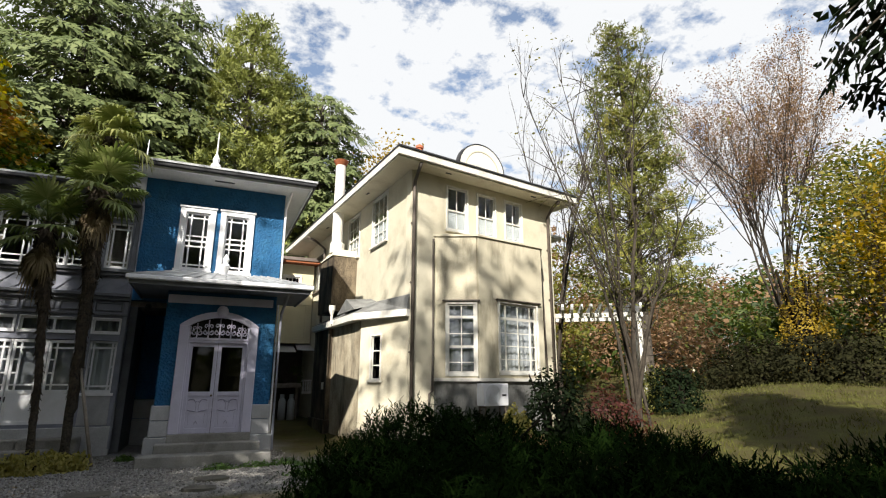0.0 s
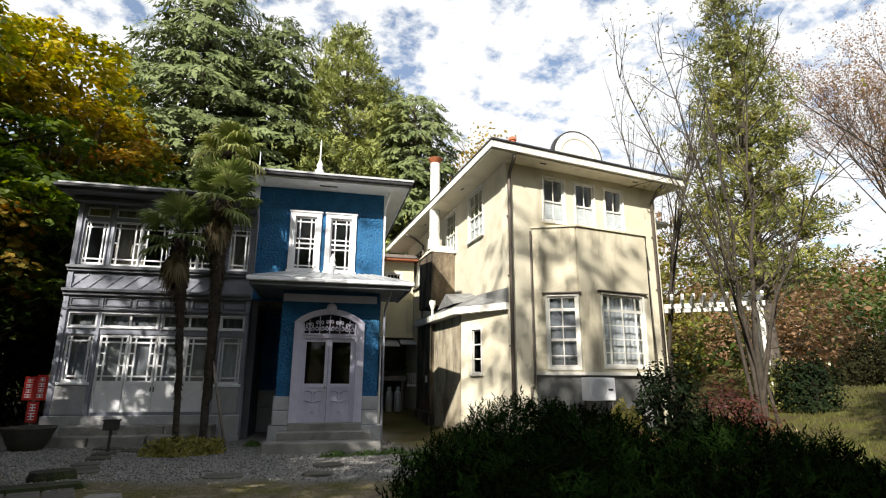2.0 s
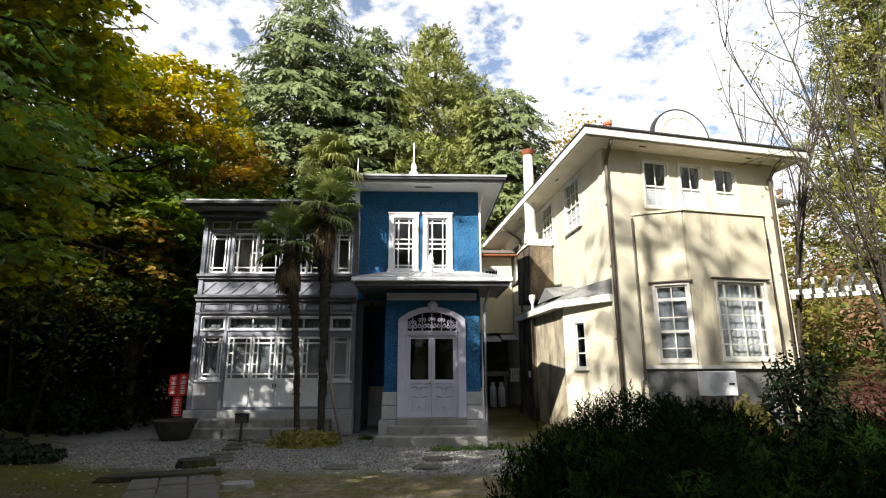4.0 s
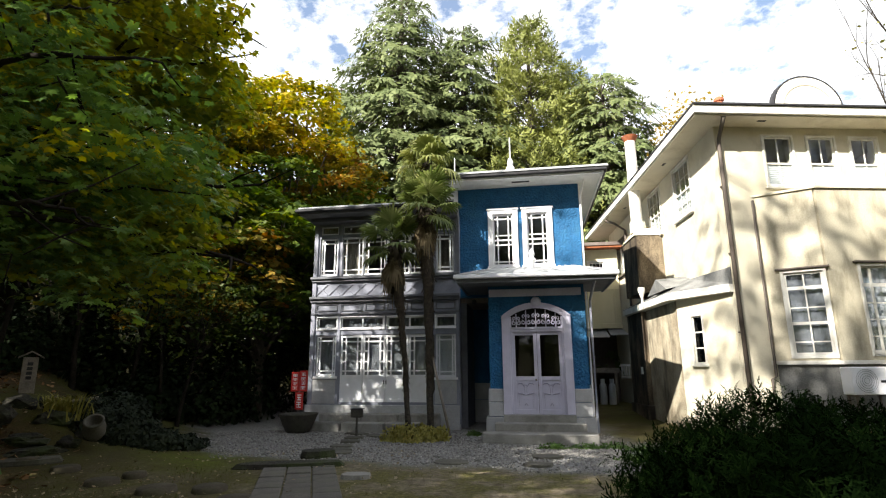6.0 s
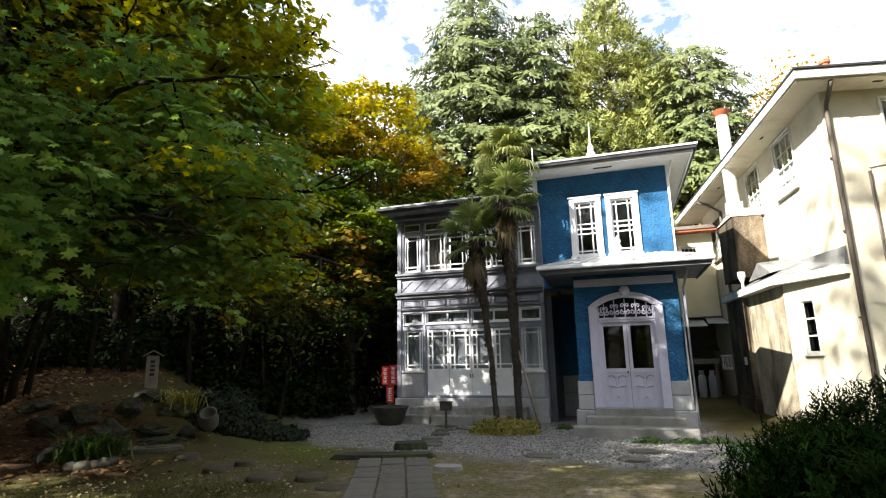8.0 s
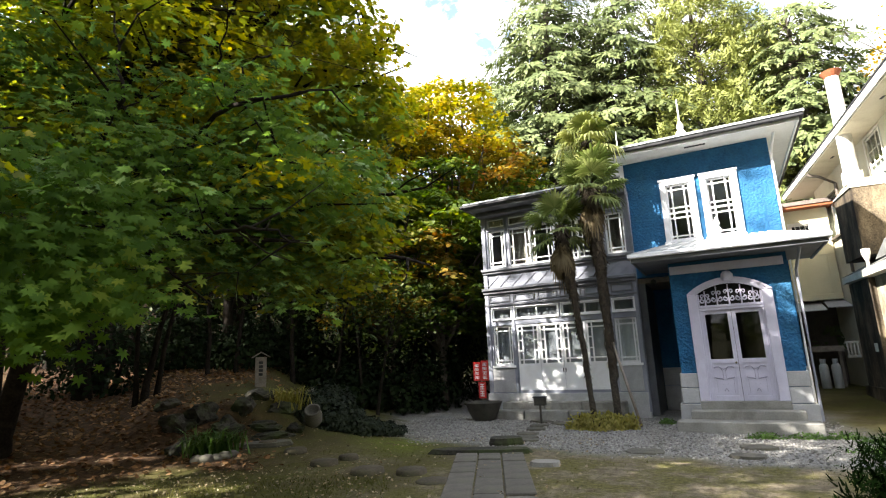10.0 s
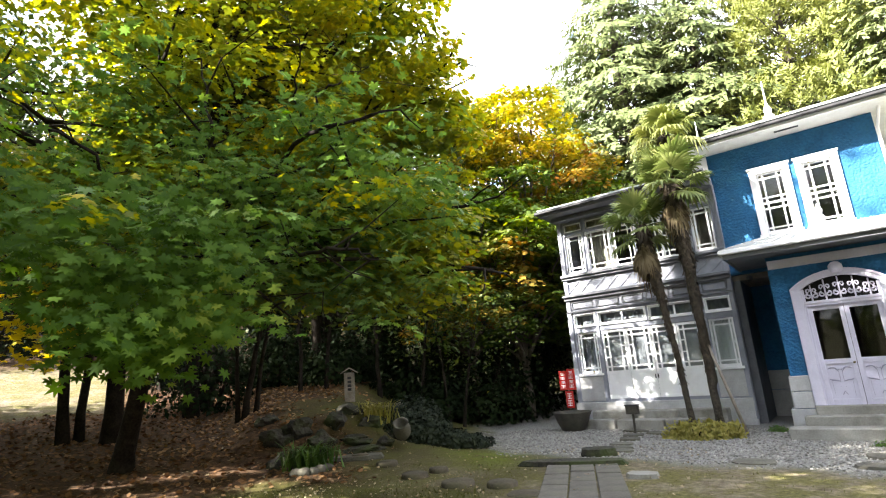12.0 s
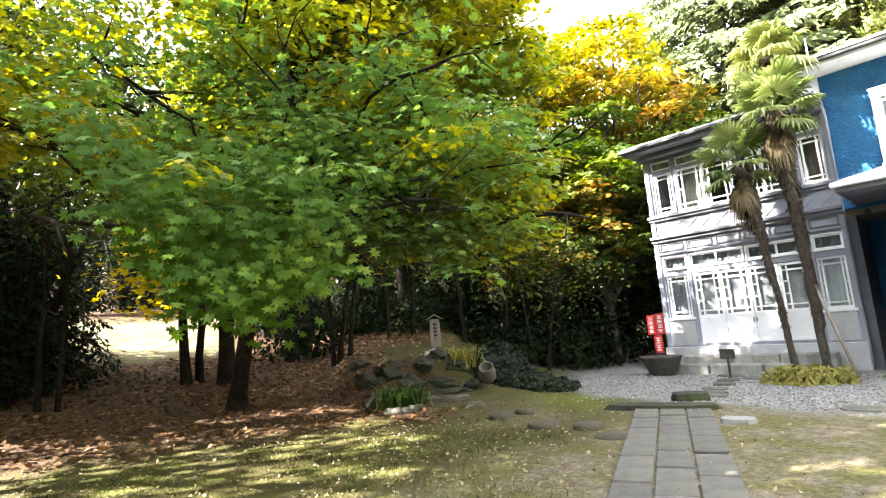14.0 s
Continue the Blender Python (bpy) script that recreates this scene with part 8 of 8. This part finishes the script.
for i, (x, y, d) in enumerate(((-7.15, 7.64, 0.40), (-6.12, 7.2, 0.46), (-5.05, 6.93, 0.52), (-4.34, 7.05, 0.46), (-6.0, 7.7, 0.34), (-8.0, 7.8, 0.36), (-3.75, 6.65, 0.50))):
    t = thing("stepping_stone", on_ground(x, y, -0.05), "round stepping stone in the moss" if i < 6 else "flat bluish stepping stone in the moss", "stone", "round stepping stones")
    bm = bmesh.new()
    hh = 0.12 if i < 6 else 0.07
    lathe(bm, ((d / 2, 0), (d / 2 * 1.03, hh * 0.4), (d / 2 * 0.98, hh * 0.85), (d / 2 * 0.9, hh), (0.02, hh * 1.03)), (0, 0, 0), 14)
    for v in bm.verts:
        v.co.x *= 1 + 0.07 * noise.noise(v.co * 5 + Vector((i, 0, 0)))
        v.co.y *= 1 + 0.07 * noise.noise(v.co * 5 + Vector((0, i, 0)))
    part("stone", bm, M_MOSSTONE, t, smooth=True)


# ---------- rock garden ----------
def rock(x, y, s, seed, dz=0.0, flat=0.65):
    t = thing("rock", (x, y, gz(x, y) + dz), "dark mossy garden rock", "rock", "rocks of the rock garden", rz=seed * 37 % 360)
    bm = bmesh.new()
    bmesh.ops.create_icosphere(bm, subdivisions=3, radius=1)
    for v in bm.verts:
        d = 1 + 0.55 * noise.noise(v.co * 1.3 + Vector((seed * 3.7, 0, 0))) + 0.30 * abs(noise.noise(v.co * 2.4 + Vector((0, seed * 2.1, 0)))) + 0.10 * noise.noise(v.co * 6 + Vector((0, 0, seed)))
        v.co = Vector((v.co.x * s[0], v.co.y * s[1], v.co.z * s[2] * flat)) * d
    part("rock_body", bm, M_ROCK, t)


rocks = ((53.5, 11.3, 0.55, 0.4, 0.5), (51.8, 11.0, 0.45, 0.35, 0.3), (50.0, 10.9, 0.35, 0.3, 0.22), (53.8, 12.2, 0.6, 0.45, 0.55), (51.8, 12.4, 0.5, 0.5, 0.65), (49.4, 12.0, 0.62, 0.45, 0.6), (48.0, 12.5, 0.55, 0.4, 0.5),
         (46.4, 12.0, 0.75, 0.35, 0.32), (45.2, 11.7, 0.75, 0.38, 0.30), (44.4, 12.6, 0.6, 0.4, 0.42), (43.2, 12.0, 0.4, 0.35, 0.35), (47.0, 13.2, 0.7, 0.5, 0.5), (44.8, 13.4, 0.7, 0.45, 0.5), (42.0, 12.6, 0.45, 0.4, 0.4), (54.6, 12.9, 0.45, 0.4, 0.4))
for i, (az, r, a, b, c) in enumerate(rocks):
    x, y = polar(az, r)
    rock(x, y, (a * 0.55, b * 0.52, c * 0.52), 3 + i, 0.0)
for i, (az, r, a) in enumerate(((52.0, 10.45, 0.13), (51.2, 10.4, 0.14), (50.3, 10.42, 0.12), (49.6, 10.5, 0.13), (48.9, 10.6, 0.11))):
    x, y = polar(az, r)
    t = thing("edging_stone", on_ground(x, y, 0.02), "small pale edging stone", "stone", "edging stones")
    bm = bmesh.new()
    bmesh.ops.create_icosphere(bm, subdivisions=2, radius=a)
    for v in bm.verts:
        v.co *= 1 + 0.3 * noise.noise(v.co * 6 + Vector((i * 3, 0, 0)))
        v.co.z *= 0.7
    part("stone", bm, M_STEPSTONE, t, smooth=True)
x, y = polar(46.0, 11.2)
slab(x, y, 1.0, 0.5, 0.05, 40, M_STEPSTONE, "flat grey stone before the rocks")


def strap_plant(az, r, n, h, seed, label, mat):
    gen = np.random.default_rng(seed)
    x, y = polar(az, r)
    t = thing("strap_plant", on_ground(x, y), label, "plant")
    q = Quads()
    for k in range(n):
        a = gen.random() * 6.283
        l = h * gen.uniform(0.7, 1.2)
        b = gen.normal(0, 0.16, 2)
        o = np.array((math.cos(a), math.sin(a), 0))
        w = np.array((-math.sin(a), math.cos(a), 0)) * 0.014
        p0, p1, p2 = np.array((*b, 0)), np.array((*b, 0)) + o * l * 0.25 + np.array((0, 0, l * 0.65)), np.array((*b, 0)) + o * l * gen.uniform(0.5, 0.9) + np.array((0, 0, l * gen.uniform(0.5, 0.85)))
        q.add(np.array([p0 - w, p0 + w, p1 + w, p1 - w, p2 + w * 0.2, p2 - w * 0.2]), np.array([(0, 1, 2, 3), (3, 2, 4, 5)]))
    q.build("leaf_tuft", mat, t, kind="stuff")


strap_plant(51.4, 10.8, 150, 0.55, 71, "clump of green strap leaves by the rocks", L_GRASSY)
strap_plant(49.9, 10.8, 130, 0.50, 72, "clump of green strap leaves by the rocks", L_GRASSY)
strap_plant(44.0, 12.7, 120, 0.6, 73, "arching yellow-green grass clump", L_LIME)
for i, (az, r, rx, h) in enumerate(((42.0, 13.2, 0.9, 0.66), (39.2, 12.9, 0.8, 0.55), (36.6, 12.6, 0.7, 0.40), (34.6, 12.9, 0.6, 0.30), (40.2, 14.4, 1.0, 0.85))):
    x, y = polar(az, r)
    bush("low_shrub", on_ground(x, y), rx, rx * 0.8, h, L_UNDER, "low dark shrub beside the rock garden", n=2600, leaf=0.095, seed=80 + i, group="low shrubs by the rocks", shell=0.5)
x, y = polar(41.3, 12.05)
jar = thing("tilted_jar", on_ground(x, y, 0.12), "grey stone jar lying tilted among the plants", "jar")
bm = bmesh.new()
lathe(bm, ((0.10, 0), (0.17, 0.1), (0.19, 0.25), (0.15, 0.38), (0.17, 0.42), (0.13, 0.42), (0.12, 0.3)), (0, 0, 0), 16)
part("jar_body", bm, M_STEPSTONE, jar, "", pose(0, 0, 0.05, 35, 25, 0), smooth=True)
# wooden marker post and bamboo rail
x, y = polar(46.6, 15.0)
mk = thing("marker_post", on_ground(x, y), "weathered wooden marker post with a small roof", "post", rz=46)
part("board", boxes((-0.14, 0.14, -0.06, 0.06, 0, 0.78), c=0.01), M_WOODGREY, mk)
bm = bmesh.new()
for sg in (-1, 1):
    vs = [bm.verts.new(p) for p in ((0, -0.11, 0.92), (0, 0.11, 0.92), (sg * 0.24, 0.11, 0.78), (sg * 0.24, -0.11, 0.78), (0, -0.11, 0.89), (0, 0.11, 0.89), (sg * 0.23, 0.11, 0.755), (sg * 0.23, -0.11, 0.755))]
    for f in ((0, 1, 2, 3), (4, 5, 6, 7), (0, 3, 7, 4), (1, 2, 6, 5), (2, 3, 7, 6)):
        bm.faces.new([vs[k] for k in f])
part("cap", bm, M_WOODGREY, mk)
for k in range(4):
    part("lettering", boxes((-0.05, 0.05, -0.066, -0.061, 0.30 + 0.1 * k, 0.37 + 0.1 * k)), M_GUTTER, mk)
x, y = polar(42.0, 14.6)
spout = thing("bamboo_spout", on_ground(x, y), "pale bamboo spout on a forked post", "spout", rz=42)
bm = bmesh.new()
tube(bm, [(0.1, 0, 0), (0.1, 0, 0.55)], 0.03, 8)
part("post", bm, M_WOODGREY, spout)
bm = bmesh.new()
tube(bm, [(-0.75, 0, 0.42), (0.1, 0, 0.52), (0.2, 0, 0.54)], [0.03, 0.032, 0.032], 8)
part("spout_pipe", bm, M_BARK_PALE, spout)


# ---------- low house beyond the garden ----------
fx, fy = polar(-49.2, 63)
far_house = thing("far_house", (fx, fy, gz(fx, fy)), "low pale house beyond the garden, half hidden", "house", rz=-49)
part("wall", boxes((-3.0, 3.0, 0, 4.0, -0.2, 2.6)), M_TAN_BAY, far_house)
for x in (-1.9, 0.0, 1.9):
    part("window", boxes((x - 0.6, x + 0.6, -0.03, 0.0, 0.9, 2.1), c=0.01), M_BLIND, far_house)
for y0, z0, y1, z1 in ((-0.9, 2.5, 2.0, 4.0), (4.9, 2.5, 2.0, 4.0)):
    bm = bmesh.new()
    vs = [bm.verts.new(p) for p in ((-3.6, y0, z0), (3.6, y0, z0), (3.6, y1, z1), (-3.6, y1, z1), (-3.6, y0, z0 + 0.12), (3.6, y0, z0 + 0.12), (3.6, y1, z1 + 0.12), (-3.6, y1, z1 + 0.12))]
    for f in ((0, 1, 2, 3), (4, 5, 6, 7), (0, 1, 5, 4), (1, 2, 6, 5), (2, 3, 7, 6), (3, 0, 4, 7)):
        bm.faces.new([vs[k] for k in f])
    part("roof", bm, M_ROOF, far_house, "pale sheet roof")


# ---------- ground cover: grass, fallen leaves, pebbles ----------
def scatter(n, az0, az1, r0, r1, gen, keep=None):
    az, r = gen.uniform(az0, az1, n), np.sqrt(gen.uniform(r0 * r0, r1 * r1, n))
    x, y = -r * np.sin(np.radians(az)), r * np.cos(np.radians(az))
    if keep is not None:
        k = keep(x, y)
        x, y = x[k], y[k]
    return np.stack([x, y, np.array([gz(a, b) for a, b in zip(x, y)])], 1)


def off_walk(x, y):
    d = np.abs((x - walk_c.x) * pn.x + (y - walk_c.y) * pn.y)
    s = (x - walk_c.x) * pd.x + (y - walk_c.y) * pd.y
    return (d > 0.62) | (s > 4.8)


gen = np.random.default_rng(90)
q = Quads()
for az0, az1, r0, r1, n, sz in ((28, 112, 3.0, 10.5, 30000, 0.027), (34, 100, 3.2, 8.5, 16000, 0.042), (-70, -40, 5.0, 26.0, 16000, 0.09), (-10, 28, 4.0, 9.0, 5000, 0.025)):
    def ok(x, y):
        l, g, e, m = ground_masks(x, y)
        return (gen.random(len(x)) > l * 0.85 + g * 1.2 + e * 0.72) & off_walk(x, y) & (np.array([noise.noise(Vector((a * 0.9, b * 0.9, 5))) for a, b in zip(x, y)]) + gen.normal(0, 0.2, len(x)) > -0.12)
    p = scatter(n, az0, az1, r0, r1, gen, ok)
    a = gen.uniform(0, 6.283, len(p))
    leaves(q, p, np.stack([np.cos(a), np.sin(a), 0.2 + 0 * a], 1), sz * gen.uniform(0.6, 1.4, len(p)), (np.array([(-0.13, 0), (0.13, 0), (0.03, 1.0), (-0.03, 1.0)]), np.array([(0, 1, 2, 3)])), 0.4, np.tile((0, 0, 1.0), (len(p), 1)), gen)
tagged(q.build("grass", L_GRASS, None, "short mossy grass of the lawn", kind="stuff"), category="grass")
q = Quads()
p = scatter(22000, 40, 118, 9.4, 24, gen, lambda x, y: gen.random(len(x)) < ground_masks(x, y)[0])
leaves(q, p + np.array((0, 0, 0.025)), np.tile((0, 0, 1.0), (len(p), 1)), 0.11 * gen.uniform(0.6, 1.3, len(p)), T_STAR3, 0.35, None, gen, -0.12)
tagged(q.build("leaf_litter", L_LITTER, None, "brown fallen leaves covering the slope", kind="stuff"), category="leaves")
q = Quads()
p = scatter(3000, 12, 112, 2.6, 13, gen, lambda x, y: gen.random(len(x)) < 0.8)
leaves(q, p + np.array((0, 0, 0.02)), np.tile((0, 0, 1.0), (len(p), 1)), 0.058 * gen.uniform(0.4, 1.5, len(p)), T_STAR5, 0.35, None, gen, -0.12)
p = scatter(2600, 34, 104, 3.0, 9.6, gen)
leaves(q, p + np.array((0, 0, 0.02)), np.tile((0, 0, 1.0), (len(p), 1)), 0.05 * gen.uniform(0.5, 1.4, len(p)), T_OVAL, 0.4, None, gen, -0.12)
p = scatter(900, -46, -22, 9.5, 16.5, gen)
leaves(q, p + np.array((0, 0, 0.03)), np.tile((0, 0, 1.0), (len(p), 1)), 0.14 * gen.uniform(0.5, 1.4, len(p)), T_OVAL, 0.5, None, gen, -0.12)
tagged(q.build("fallen_leaves", L_PALELITTER, None, "scattered pale fallen leaves on the moss", kind="stuff"), category="leaves")
q = Quads()
p = scatter(16000, -14, 34, 8.6, 17, gen, lambda x, y: (gen.random(len(x)) < ground_masks(x, y)[1] ** 1.5) & (y < 15.2))
n = len(p)
cube = np.array([(x, y, z) for x in (-1, 1) for y in (-1, 1) for z in (-0.6, 0.6)], float)
cf = np.array([(0, 1, 3, 2), (4, 6, 7, 5), (0, 4, 5, 1), (2, 3, 7, 6), (1, 5, 7, 3)])
sz = gen.uniform(0.008, 0.018, (n, 1, 1))
a = gen.uniform(0, 6.283, n)
c = cube[None] * (1 + gen.normal(0, 0.22, (n, 8, 3))) * sz
c = np.stack([c[..., 0] * np.cos(a)[:, None] - c[..., 1] * np.sin(a)[:, None], c[..., 0] * np.sin(a)[:, None] + c[..., 1] * np.cos(a)[:, None], c[..., 2]], -1)
q.add((p[:, None, :] + c + np.array((0, 0, 0.008))).reshape(-1, 3), (cf[None] + (np.arange(n) * 8)[:, None, None]).reshape(-1, 4))
tagged(q.build("gravel", L_PEBBLE, None, "loose grey gravel before the house", kind="stuff"), category="gravel")
